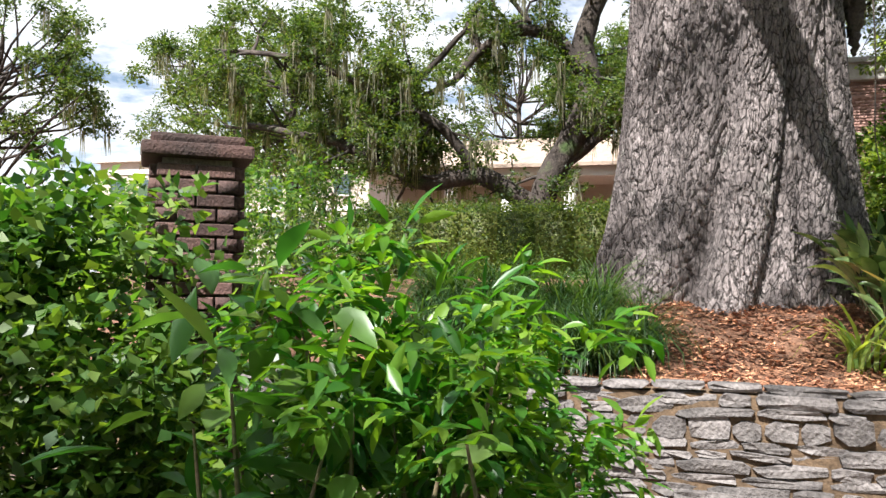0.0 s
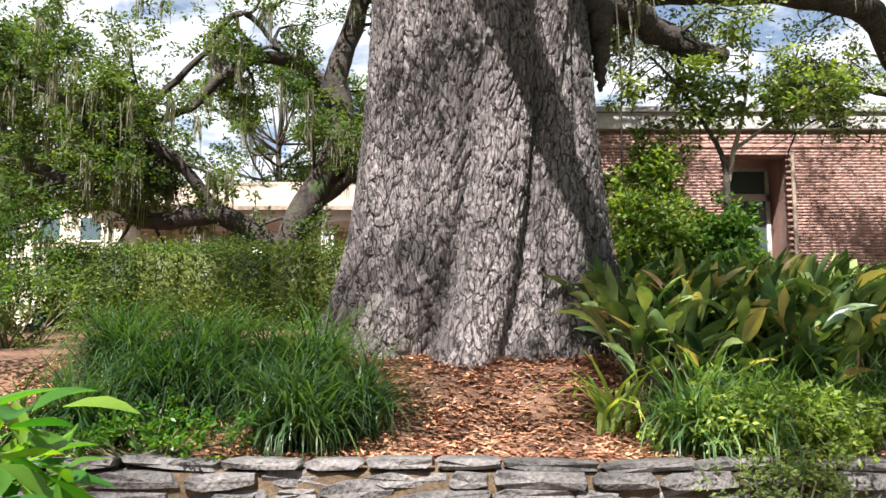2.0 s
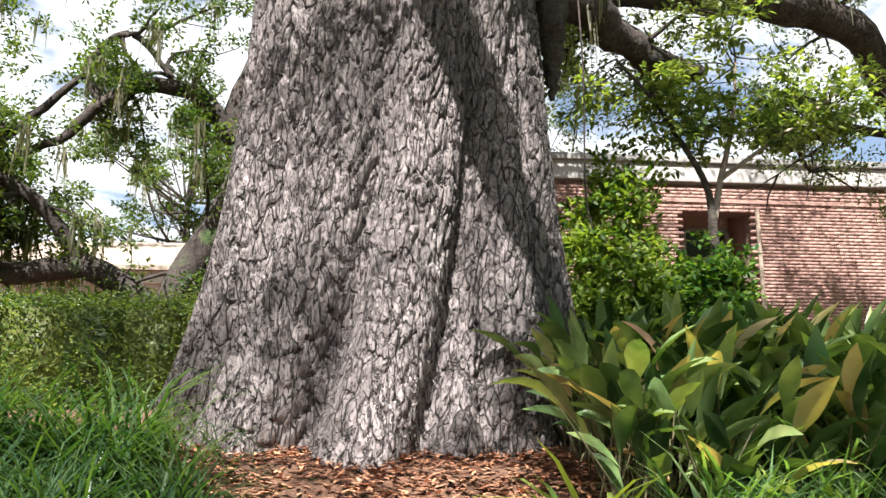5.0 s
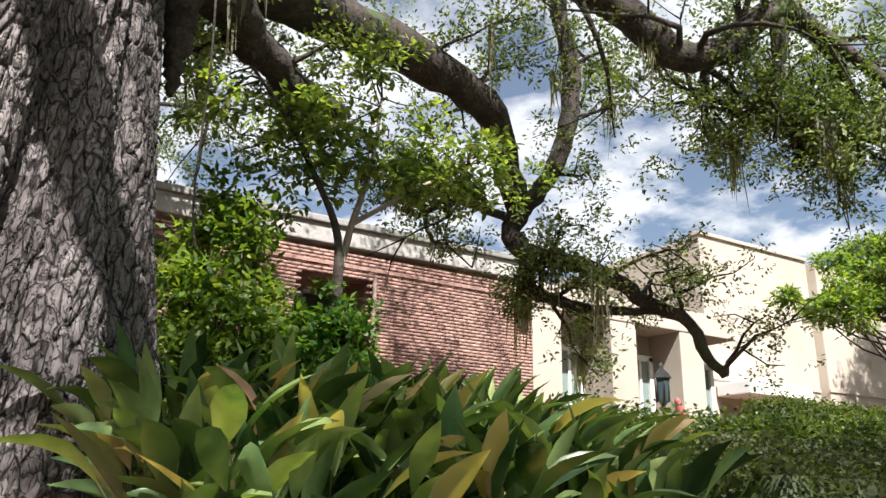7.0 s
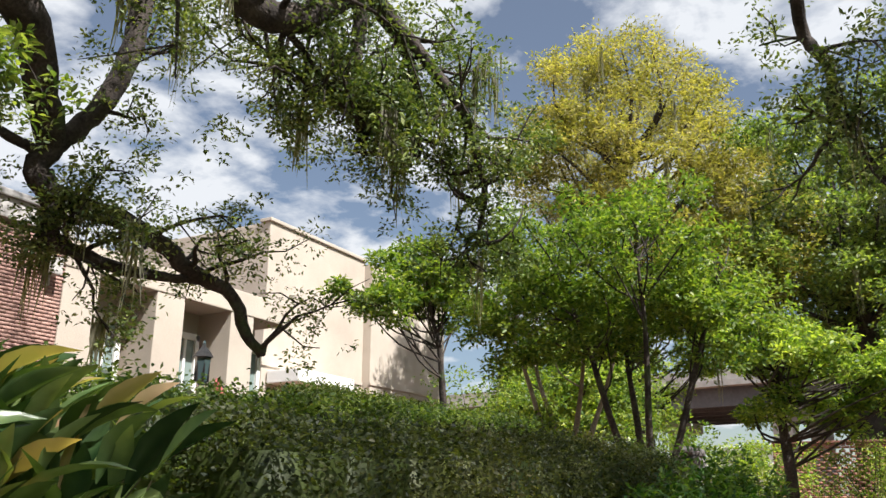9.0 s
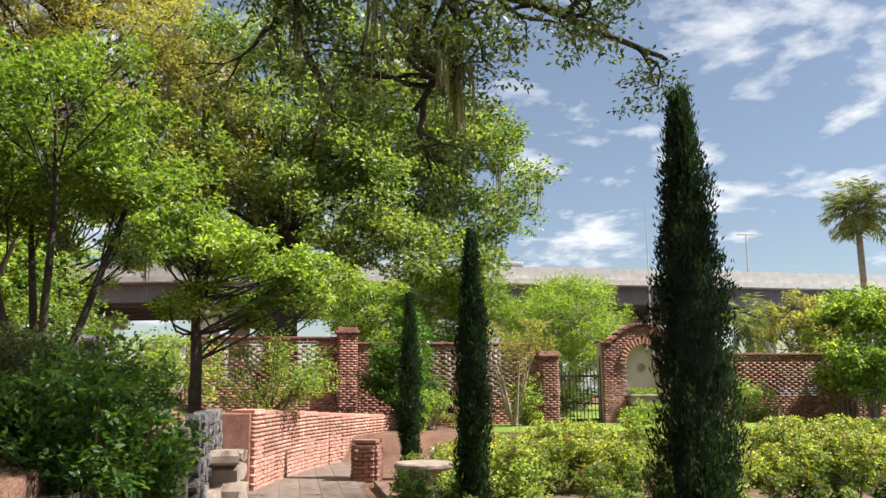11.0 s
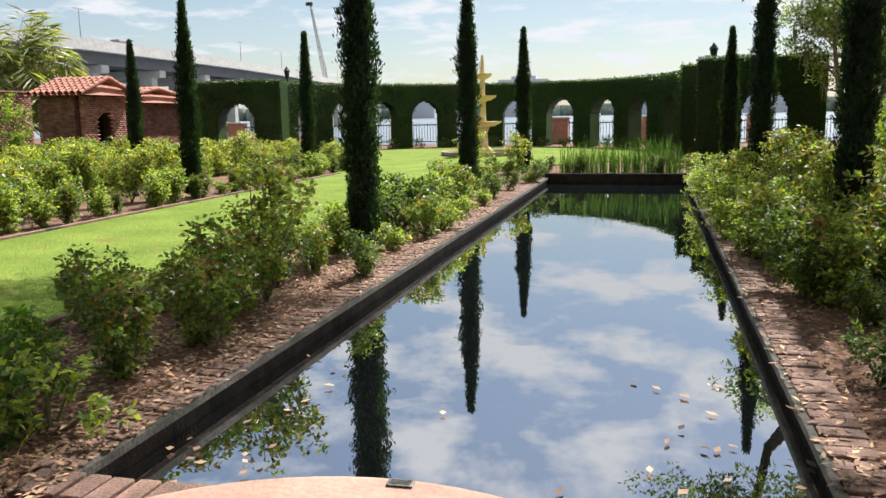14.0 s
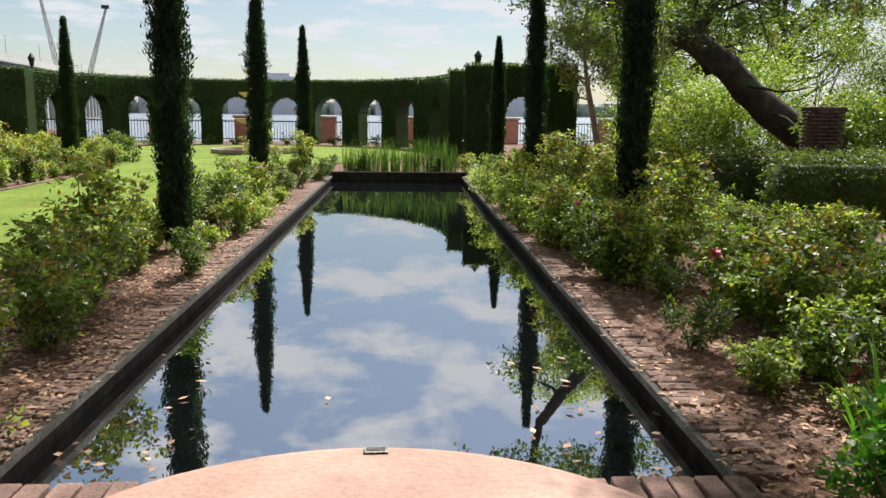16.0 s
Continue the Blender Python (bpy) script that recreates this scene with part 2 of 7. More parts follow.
M_ROSE = leafy("rose_leaf", (0.145, 0.23, 0.055), (0.30, 0.365, 0.10), 0.5, 0.75, 1.3)
M_ROSERED = leafy("young_rose_leaf", (0.18, 0.12, 0.045), (0.25, 0.185, 0.06), 0.4)
M_STEM = material("stem", (0.09, 0.10, 0.04), (0.16, 0.12, 0.07), 10, 0.8, 0.2, 60, 0.2)
M_CYP = leafy("cypress_needle", (0.012, 0.028, 0.013), (0.026, 0.05, 0.02), 0.6, 0.5, 0.3)
M_BRIGHT = leafy("spring_leaf", (0.15, 0.24, 0.05), (0.255, 0.335, 0.085), 0.45, 0.55)
M_MAPLE = leafy("maple_leaf", (0.10, 0.17, 0.036), (0.18, 0.25, 0.058), 0.42, 0.55)
M_GOLD = leafy("golden_leaf", (0.25, 0.235, 0.085), (0.34, 0.30, 0.12), 0.5, 0.5, 0.5)
M_ARCH = leafy("clipped_fig_leaf", (0.025, 0.05, 0.014), (0.045, 0.08, 0.022), 0.5, 0.4, 0.5)
M_PALM = leafy("palm_leaf", (0.15, 0.18, 0.085), (0.26, 0.27, 0.12), 0.45, 0.6)
M_PETAL = material("petal", (0.55, 0.08, 0.12), (0.7, 0.2, 0.22), 8, 0.6, 0, 30, 0.1)
M_WHITEPETAL = material("pale_petal", (0.75, 0.68, 0.55), (0.8, 0.75, 0.66), 8, 0.6, 0, 30, 0.1)
M_IRON = material("black_iron", (0.012, 0.012, 0.013), (0.03, 0.028, 0.027), 12, 0.5, 0.2, 60, 0.2, metal=0.3)
M_STUCCO = material("cream_stucco", (0.41, 0.35, 0.29), (0.49, 0.425, 0.355), 0.8, 0.9, 0.3, 60, 0.06, stain=((0.31, 0.265, 0.22), 0.7, 0.66))
M_WHITE = material("white_paint", (0.72, 0.70, 0.66), (0.80, 0.78, 0.74), 1.5, 0.7, 0.15, 50, 0.06)
M_CONC = material("concrete", (0.36, 0.34, 0.32), (0.48, 0.45, 0.42), 0.4, 0.9, 0.3, 20, 0.12, stain=((0.22, 0.21, 0.20), 0.5, 0.6))
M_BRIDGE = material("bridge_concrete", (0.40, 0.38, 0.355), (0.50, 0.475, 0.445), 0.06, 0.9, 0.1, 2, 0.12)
M_STEEL_SHADE = material("girder_paint_and_deck_shade", (0.09, 0.09, 0.095), (0.13, 0.13, 0.135), 0.1, 0.7, 0.1, 3, 0.12)
M_TILE = material("roof_tile", (0.28, 0.10, 0.062), (0.40, 0.17, 0.11), 3, 0.8, 0.3, 40, 0.2, obj_random=0.25)
M_COPPER = material("roof_metal", (0.25, 0.24, 0.23), (0.34, 0.32, 0.30), 1.0, 0.6, 0.1, 20, 0.1, metal=0.2)
M_FOUNT = material("yellow_limestone", (0.50, 0.38, 0.18), (0.62, 0.50, 0.28), 4, 0.85, 0.4, 50, 0.15)
M_SAND = material("sandstone", (0.24, 0.185, 0.145), (0.36, 0.28, 0.22), 4, 0.9, 0.5, 45, 0.2, stain=((0.20, 0.17, 0.13), 3, 0.6))
M_GREEN = material("green_plastic", (0.012, 0.10, 0.065), (0.02, 0.13, 0.085), 3, 0.5, 0.1, 40, 0.1)
M_ROSEUMB = material("faded_red_canvas", (0.42, 0.10, 0.10), (0.5, 0.16, 0.15), 3, 0.8, 0.1, 40, 0.1)
# Distance haze is mixed into these two base colours.
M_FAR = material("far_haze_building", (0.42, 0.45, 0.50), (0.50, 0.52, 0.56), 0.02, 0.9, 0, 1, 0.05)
M_FARTREE = material("far_haze_tree", (0.16, 0.20, 0.17), (0.22, 0.26, 0.21), 0.02, 0.95, 0, 0.3, 0.15)
M_RUBBER = material("rubber", (0.02, 0.02, 0.02), (0.03, 0.03, 0.03), 8, 0.8, 0, 40, 0.1)
M_BRASS = material("bronze_plaque", (0.11, 0.105, 0.09), (0.18, 0.17, 0.145), 10, 0.4, 0.2, 60, 0.1, metal=0.7)


def glassy(name, base, rough, ior, scale, strength):
    m = bpy.data.materials.new(name)
    m.use_nodes = True
    n, l = m.node_tree.nodes, m.node_tree.links
    b = n["Principled BSDF"]
    b.inputs["Base Color"].default_value, b.inputs["Roughness"].default_value, b.inputs["IOR"].default_value = (*base, 1), rough, ior
    co, t, bu = n.new("ShaderNodeTexCoord"), n.new("ShaderNodeTexNoise"), n.new("ShaderNodeBump")
    t.inputs["Scale"].default_value, t.inputs["Detail"].default_value = scale, 3.0
    bu.inputs["Strength"].default_value, bu.inputs["Distance"].default_value = strength, 0.02
    l.new(co.outputs["Object"], t.inputs["Vector"])
    l.new(t.outputs["Fac"], bu.inputs["Height"])
    l.new(bu.outputs["Normal"], b.inputs["Normal"])
    return m


M_WATER = glassy("pool_water", (0.005, 0.006, 0.007), 0.01, 9.0, 2.2, 0.028)
M_RIVER = glassy("river_water", (0.16, 0.19, 0.22), 0.25, 1.33, 0.6, 0.6)
# The reflected sky is put into this pane's base colour.
M_SKYGLASS = glassy("sky_tinted_glass", (0.20, 0.255, 0.235), 0.12, 1.5, 0.5, 0.01)
M_GLASS = glassy("window_glass", (0.05, 0.075, 0.08), 0.05, 1.6, 0.5, 0.01)


# ---- building tools ----
def fast(name, verts, faces, mat, parent=None, label="", smooth=False):
    """One mesh object from arrays of vertices and of equal-sided faces."""
    verts, faces = np.asarray(verts, np.float32).reshape(-1, 3), np.asarray(faces, np.int32)
    me = bpy.data.meshes.new(name)
    k = faces.shape[1]
    me.vertices.add(len(verts))
    me.vertices.foreach_set("co", verts.ravel())
    me.loops.add(faces.size)
    me.loops.foreach_set("vertex_index", faces.ravel())
    me.polygons.add(len(faces))
    me.polygons.foreach_set("loop_start", np.arange(0, faces.size, k, dtype=np.int32))
    if smooth:
        me.polygons.foreach_set("use_smooth", np.ones(len(faces), bool))
    me.update(calc_edges=True)
    me.validate()
    me.materials.append(mat)
    ob = new(name, me)
    ob.parent = parent
    if label:
        ob["label"] = label
    return ob


def part(name, bm, mat, parent=None, label="", smooth=False):
    me = bpy.data.meshes.new(name)
    bmesh.ops.recalc_face_normals(bm, faces=bm.faces)
    bm.to_mesh(me)
    bm.free()
    me.materials.append(mat)
    if smooth:
        me.polygons.foreach_set("use_smooth", [True] * len(me.polygons))
    ob = new(name, me)
    ob.parent = parent
    if label:
        ob["label"] = label
    return ob


def thing(name, label, category, at=(0, 0, 0), turn=0.0, group="", kind=""):
    ob = new(name)
    ob.empty_display_size = 0.1
    ob.matrix_world = pose(*at, 0, 0, turn)
    return tagged(ob, label, category, group, kind)


def add_box(bm, lo, hi, bevel=0.0, turn=0.0):
    c, s = [(a + b) / 2 for a, b in zip(lo, hi)], [abs(b - a) for a, b in zip(lo, hi)]
    made = bmesh.ops.create_cube(bm, size=1, matrix=Matrix.Translation(c) @ Matrix.Rotation(radians(turn), 4, "Z") @ Matrix.Diagonal((*s, 1)))
    if bevel:
        edges = {e for v in made["verts"] for e in v.link_edges}
        bmesh.ops.bevel(bm, geom=list(edges), offset=bevel, segments=2, affect="EDGES", profile=0.6)
    return bm


def box(lo, hi, bevel=0.0):
    return add_box(bmesh.new(), lo, hi, bevel)


def lathe(profile, seg=24):
    """A turned body from (radius, height) pairs."""
    bm = bmesh.new()
    rings = [[bm.verts.new((r * math.cos(2 * math.pi * i / seg), r * math.sin(2 * math.pi * i / seg), z)) for i in range(seg)] for r, z in profile]
    for a, b in zip(rings, rings[1:]):
        for i in range(seg):
            bm.faces.new((a[i], a[(i + 1) % seg], b[(i + 1) % seg], b[i]))
    bm.faces.new(rings[0])
    bm.faces.new(rings[-1])
    return bm


def tube_arrays(points, radii, seg=8, wobble=0.0, rng=None):
    """Vertices and quads of a tapered, slightly lumpy tube along points."""
    p = np.asarray(points, float)
    r = np.interp(np.linspace(0, 1, len(p)), np.linspace(0, 1, len(radii)), radii)
    t = np.gradient(p, axis=0)
    t /= np.linalg.norm(t, axis=1)[:, None] + 1e-9
    ref = np.array([0.31, 0.17, 0.93]) if abs(t[0][2]) < 0.8 else np.array([1.0, 0.1, 0.0])
    u = np.cross(t, ref)
    u /= np.linalg.norm(u, axis=1)[:, None] + 1e-9
    w = np.cross(t, u)
    a = np.linspace(0, 2 * np.pi, seg, endpoint=False)
    k = np.ones((len(p), seg))
    if wobble:
        k += (rng or np.random.default_rng(1)).normal(0, wobble, k.shape)
    v = p[:, None] + (r[:, None] * k)[..., None] * (np.cos(a)[None, :, None] * u[:, None] + np.sin(a)[None, :, None] * w[:, None])
    i, j = np.meshgrid(np.arange(len(p) - 1), np.arange(seg), indexing="ij")
    f = np.stack([i * seg + j, i * seg + (j + 1) % seg, (i + 1) * seg + (j + 1) % seg, (i + 1) * seg + j], -1).reshape(-1, 4)
    return v.reshape(-1, 3), f


def curve_points(ctrl, n=20):
    """A smooth line through control points."""
    c = np.asarray(ctrl, float)
    s = np.linspace(0, len(c) - 1, n)
    out = []
    for x in s:
        i = min(int(x), len(c) - 2)
        t = x - i
        p0, p1, p2, p3 = c[max(i - 1, 0)], c[i], c[i + 1], c[min(i + 2, len(c) - 1)]
        out.append(0.5 * (2 * p1 + (p2 - p0) * t + (2 * p0 - 5 * p1 + 4 * p2 - p3) * t * t + (3 * p1 - p0 - 3 * p2 + p3) * t ** 3))
    return np.array(out)


def joined(pieces):
    vs, fs, k = [], [], 0
    for v, f in pieces:
        vs.append(v)
        fs.append(f + k)
        k += len(v)
    return np.concatenate(vs), np.concatenate(fs)


def leaf_arrays(centres, length, width, rng, up=0.3, fold=0.18, toward=None, spread=1.0):
    """Folded, pointed leaves, one quad each; toward: a mean direction for every leaf."""
    n = len(centres)
    d = rng.normal(size=(n, 3)) * spread
    d[:, 2] *= 0.6
    if toward is not None:
        d += toward
    d[:, 2] += up * 0.0
    d /= np.linalg.norm(d, axis=1)[:, None] + 1e-9
    nrm = rng.normal(size=(n, 3)) * 0.7 + np.array([0, 0, up * 3])
    side = np.cross(d, nrm)
    side /= np.linalg.norm(side, axis=1)[:, None] + 1e-9
    nn = np.cross(side, d)
    L = (length * rng.uniform(0.65, 1.25, n))[:, None]
    W = (width * rng.uniform(0.7, 1.2, n))[:, None]
    mid = centres + d * L * 0.5
    v = np.stack([centres, mid + side * W / 2 + nn * W * fold, centres + d * L - nn * L * 0.08, mid - side * W / 2 + nn * W * fold], 1)
    return v.reshape(-1, 3), np.arange(4 * n).reshape(-1, 4)


def clump_points(rng, centres, per, radius, flat=0.75):
    """Points gathered round centres, thicker at the shell; large clumps break up into sprays."""
    if per >= 24:
        sprays = max(3, per // 13)
        sub, out = clump_points(rng, centres, sprays, radius * 0.95, flat)
        k = np.repeat(np.arange(len(sub)), per // sprays + 1)
        d = rng.normal(size=(len(k), 3))
        d /= np.linalg.norm(d, axis=1)[:, None]
        r = radius * 0.34 * rng.uniform(0.1, 1, len(k)) ** 0.5
        return sub[k] + d * r[:, None] * np.array([1, 1, 0.7]), d * 0.6 + out[k] * 0.6
    k = np.repeat(np.arange(len(centres)), per)
    d = rng.normal(size=(len(k), 3))
    d /= np.linalg.norm(d, axis=1)[:, None]
    r = radius * rng.uniform(0.15, 1, len(k)) ** 0.6 * rng.uniform(0.75, 1.2, len(k))
    p = centres[k] + d * r[:, None] * np.array([1, 1, flat])
    return p, d


def blade_arrays(bases, length, width, rng, lean=0.7, segs=4, directions=None):
    """Arching strap leaves that rise and bend over."""
    n = len(bases)
    a = rng.uniform(0, 2 * np.pi, n) if directions is None else directions + rng.normal(0, 0.5, n)
    out = np.stack([np.cos(a), np.sin(a), np.zeros(n)], 1)
    side = np.stack([-np.sin(a), np.cos(a), np.zeros(n)], 1)
    L, k = length * rng.uniform(0.6, 1.2, n), lean * rng.uniform(0.4, 1.3, n)
    rows = []
    for i in range(segs + 1):
        s = i / segs
        th = k * 1.7 * s
        reach, rise = L * (1 - np.cos(th)) / (k * 1.7), L * np.sin(th) / (k * 1.7)
        w = width * (0.55 + 0.9 * s - 1.4 * s * s) * (1 if i < segs else 0.1)
        c = bases + out * reach[:, None] + np.array([0, 0, 1]) * rise[:, None]
        rows += [c - side * w / 2, c + side * w / 2]
    v = np.stack(rows, 1)
    m = 2 * (segs + 1)
    q = np.array([[2 * i, 2 * i + 1, 2 * i + 3, 2 * i + 2] for i in range(segs)])
    f = (np.arange(n)[:, None, None] * m + q[None]).reshape(-1, 4)
    return v.reshape(-1, 3), f


def fine_leaves(centres, length, width, rng, up=0.3, toward=None, droop=0.5):
    """Pointed oval leaves with a midrib, four rows each, bent along their length."""
    n = len(centres)
    d = rng.normal(size=(n, 3)) * 0.8
    d[:, 2] *= 0.5
    if toward is not None:
        d += toward
    d /= np.linalg.norm(d, axis=1)[:, None] + 1e-9
    side = np.cross(d, rng.normal(size=(n, 3)) * 0.45 + np.array([0, 0, 1 + up]))
    side /= np.linalg.norm(side, axis=1)[:, None] + 1e-9
    L, W = length * rng.uniform(0.6, 1.25, n), width * rng.uniform(0.7, 1.2, n)
    rows, p = [], np.array(centres, float)
    bend = droop * rng.uniform(0.2, 1.3, n)
    for i, w in enumerate((0.06, 0.75, 1.0, 0.66, 0.02)):
        nn = np.cross(side, d)
        lift = nn * (W * w * 0.2)[:, None]
        rows += [p - side * (W * w / 2)[:, None] + lift, p, p + side * (W * w / 2)[:, None] + lift]
        d = d - np.array([0, 0, 1]) * (bend * 0.25)[:, None]
        d /= np.linalg.norm(d, axis=1)[:, None]
        p = p + d * (L / 4)[:, None]
    v = np.stack(rows, 1)
    q = []
    for i in range(4):
        q += [(3 * i, 3 * i + 1, 3 * i + 4, 3 * i + 3), (3 * i + 1, 3 * i + 2, 3 * i + 5, 3 * i + 4)]
    return v.reshape(-1, 3), (np.arange(n)[:, None, None] * 15 + np.array(q)[None]).reshape(-1, 4)


def smooth_step(a, b, x):
    t = np.clip((x - a) / (b - a), 0, 1)
    return t * t * (3 - 2 * t)


# ---- ground ----
POOL = (2.97, 6.08, -14.2, 2.02)      # x from, x to, y from, y to
RED = [(16.5, 5.75), (19.5, 4.9), (22.0, 3.7), (24.6, 2.2)]   # foot of the curved brick wall


def edge_y(x):
    """The front of the raised ground."""
    return np.interp(x, [-60, 16.5, 19.5, 22.0, 24.6, 26.4, 60], [6.75, 6.75, 5.05, 3.85, 2.35, 1.5, 1.5])


def ground_z(x, y):
    x, y = np.asarray(x, float), np.asarray(y, float)
    e = edge_y(x)
    rise = 0.93 + 0.60 * smooth_step(0.15, 2.3, y - e) + 0.35 * smooth_step(2.3, 7.0, y - e)
    rise = rise * (1 - 0.40 * smooth_step(16, 24, x)) + 0.25 * smooth_step(5, 12, x) * (1 - smooth_step(15, 22, x))
    z = np.where(y > e + 0.12, rise, 0.0)
    z = np.where((y <= e + 0.12) & (x > 21.3), 0.55 * smooth_step(21.3, 21.9, x), z)
    inside = (x > POOL[0] - 0.099) & (x < POOL[1] + 0.099) & (y > POOL[2] - 0.1) & (y < POOL[3] + 0.099)
    z = np.where(inside, -0.7, z)
    z = np.where(y < -37.5, -2.5, z)
    return z


def axis(stops):
    out = []
    for a, b, step in stops:
        out.append(np.arange(a, b, step))
    return np.unique(np.round(np.concatenate(out), 3))


gx = np.unique(np.concatenate([axis([(-3000, -300, 450), (-300, -30, 30), (-30, -8, 1.0), (-8, 30, 0.25), (30, 60, 1.5), (60, 300, 30), (300, 3001, 450)]), [POOL[0] - 0.1, POOL[0] - 0.098, POOL[1] + 0.098, POOL[1] + 0.1]]))
gy = np.unique(np.concatenate([axis([(-3000, -300, 450), (-300, -42, 30), (-42, -16, 1.0), (-16, 12, 0.25), (12, 40, 1.0), (40, 300, 20), (300, 3001, 450)]), [POOL[2] - 0.102, POOL[2] - 0.099, POOL[3] + 0.098, POOL[3] + 0.1, 6.86, 6.88]]))
GX, GY = np.meshgrid(gx, gy, indexing="ij")
GZ = ground_z(GX, GY)
rng = np.random.default_rng(3)
near_mask = (np.abs(GX - 11) < 20) & (GY > 7) & (GY < 30)
GZ = GZ + np.where(near_mask, rng.normal(0, 0.012, GZ.shape), 0) - 0.012
ii, jj = np.meshgrid(np.arange(len(gx) - 1), np.arange(len(gy) - 1), indexing="ij")
gf = np.stack([ii * len(gy) + jj, (ii + 1) * len(gy) + jj, (ii + 1) * len(gy) + jj + 1, ii * len(gy) + jj + 1], -1).reshape(-1, 4)
ground = fast("ground", np.stack([GX, GY, GZ], -1), gf, M_MULCH)
tagged(ground, "reddish-brown mulched garden soil under beds and trees", "ground", kind="structure")

river = fast("water", [(-2600, -2600, -1.1), (2600, -2600, -1.1), (2600, -37.6, -1.1), (-2600, -37.6, -1.1)], [(0, 1, 2, 3)], M_RIVER)
tagged(river, "wide grey-blue rippled river beyond the hedge", "water", kind="structure")


def sheet(name, outline, z, thick, mat, label, category, kind="structure"):
    """A flat slab with the given outline."""
    bm = bmesh.new()
    top = bm.faces.new([bm.verts.new((x, y, z)) for x, y in outline])
    low = bmesh.ops.extrude_face_region(bm, geom=[top])
    bmesh.ops.translate(bm, vec=(0, 0, -thick), verts=[v for v in low["geom"] if isinstance(v, bmesh.types.BMVert)])
    return tagged(part(name, bm, mat), label, category, kind=kind)


oval = [(10.2 + 6.6 * math.cos(a), -25.2 + 7.4 * math.sin(a)) for a in np.linspace(radians(125), radians(415), 40)]
lawn = sheet("lawn", [(8.05, 3.9), (8.05, -15.5)] + [(x, y) for x, y in oval if y < -17.5] + [(11.7, -15.5), (11.7, 3.9)], 0.012, 0.10, M_LAWN, "bright green mown lawn strip between rose beds", "lawn")
path_base = sheet("path", [(-9, 3.95), (16.6, 3.95), (21.6, 3.0), (25.6, 0.9), (25.6, 2.0), (22.0, 3.75), (19.6, 4.95), (16.5, 5.8), (13.2, 6.3), (-9, 6.62)], 0.004, 0.08, M_JOINT, "worn brown paved garden path in dappled shade", "path")
terrace = sheet("terrace", [(21.9, 0.8), (21.9, -22), (26.2, -22), (26.2, 0.8)], 0.556, 0.12, M_LAWN, "strip of grass in front of the brick wall", "lawn")


def brick_mesh(size=(0.20, 0.09, 0.058), name="brick"):
    bm = add_box(bmesh.new(), [-s / 2 for s in size], [s / 2 for s in size])
    bmesh.ops.bevel(bm, geom=list(bm.edges), offset=0.005, segments=1, affect="EDGES")
    me = bpy.data.meshes.new(name)
    bm.to_mesh(me)
    bm.free()
    return me


CUBE_V = np.array([(x, y, z) for x in (-1, 1) for y in (-1, 1) for z in (-1, 1)], float) / 2
CUBE_F = np.array([(0, 1, 3, 2), (4, 6, 7, 5), (0, 4, 5, 1), (2, 3, 7, 6), (0, 2, 6, 4), (1, 5, 7, 3)])


def bricks(owner, m, length, height, mat, parts=0, keep=None, size=(0.20, 0.09, 0.058), joint=0.012, seed=0, odd=True, gap=0.0, stuff_name="brickwork"):
    """Courses of single bricks on the face y=0 of the pose m, laid outward along -y. keep(x, z): whether a brick stands there."""
    rng = np.random.default_rng(seed)
    me = brick_mesh(size)
    me.materials.append(mat)
    rest, made, z, row = [], 0, size[2] / 2, 0
    while z < height:
        x = size[0] / 2 - ((size[0] + gap) / 2 if (row % 2 and odd) else 0)
        while x < length + size[0] * 0.3:
            if keep is None or keep(x, z):
                x0, x1 = max(0, x - size[0] / 2), min(length, x + size[0] / 2)
                if x1 - x0 > 0.05:
                    out = -size[1] / 2 + 0.075 + rng.normal(0, 0.003)
                    if made < parts and x1 - x0 > size[0] * 0.95:
                        ob = new("brick", me)
                        ob.parent = owner
                        ob.matrix_basis = m @ pose(x, -out, z, 0, 0, rng.normal(0, 0.5))
                        made += 1
                    else:
                        v = CUBE_V * np.array([x1 - x0, size[1], size[2]]) + np.array([(x0 + x1) / 2, -out, z])
                        rest.append((np.array(m.to_3x3()) @ v.T).T + np.array(m.translation))
            x += size[0] + joint + gap
        z += size[2] + joint
        row += 1
    if rest:
        v = np.concatenate(rest)
        f = (np.arange(len(rest))[:, None, None] * 8 + CUBE_F[None]).reshape(-1, 4)
        fast(stuff_name, v, f, mat, owner)["kind"] = "stuff"


# ---- pool ----
pool = thing("pool_basin", "dark brick pool basin sunk into the garden", "pool", kind="structure")
x0, x1, y0, y1 = POOL
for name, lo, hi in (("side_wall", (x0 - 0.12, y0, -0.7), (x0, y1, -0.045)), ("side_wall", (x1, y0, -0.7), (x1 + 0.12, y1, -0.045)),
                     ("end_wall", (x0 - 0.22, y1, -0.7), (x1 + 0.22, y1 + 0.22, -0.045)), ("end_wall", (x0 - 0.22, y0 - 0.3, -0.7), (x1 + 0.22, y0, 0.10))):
    part(name, box(lo, hi, 0.01), M_WETSHADED, pool)
water = fast("pool_water", [(x0 - 0.01, y0 - 0.01, -0.13), (x1 + 0.01, y0 - 0.01, -0.13), (x1 + 0.01, y1 + 0.01, -0.13), (x0 - 0.01, y1 + 0.01, -0.13)], [(0, 1, 2, 3)], M_WATER)
tagged(water, "still dark pond water that mirrors the sky", "water", kind="structure")
coping = thing("pool_coping", "weathered brick coping round the pool", "coping", kind="structure")
cop_me = brick_mesh((0.21, 0.10, 0.06), "coping_brick")
cop_me.materials.append(M_COPING)
rng = np.random.default_rng(5)
made = []
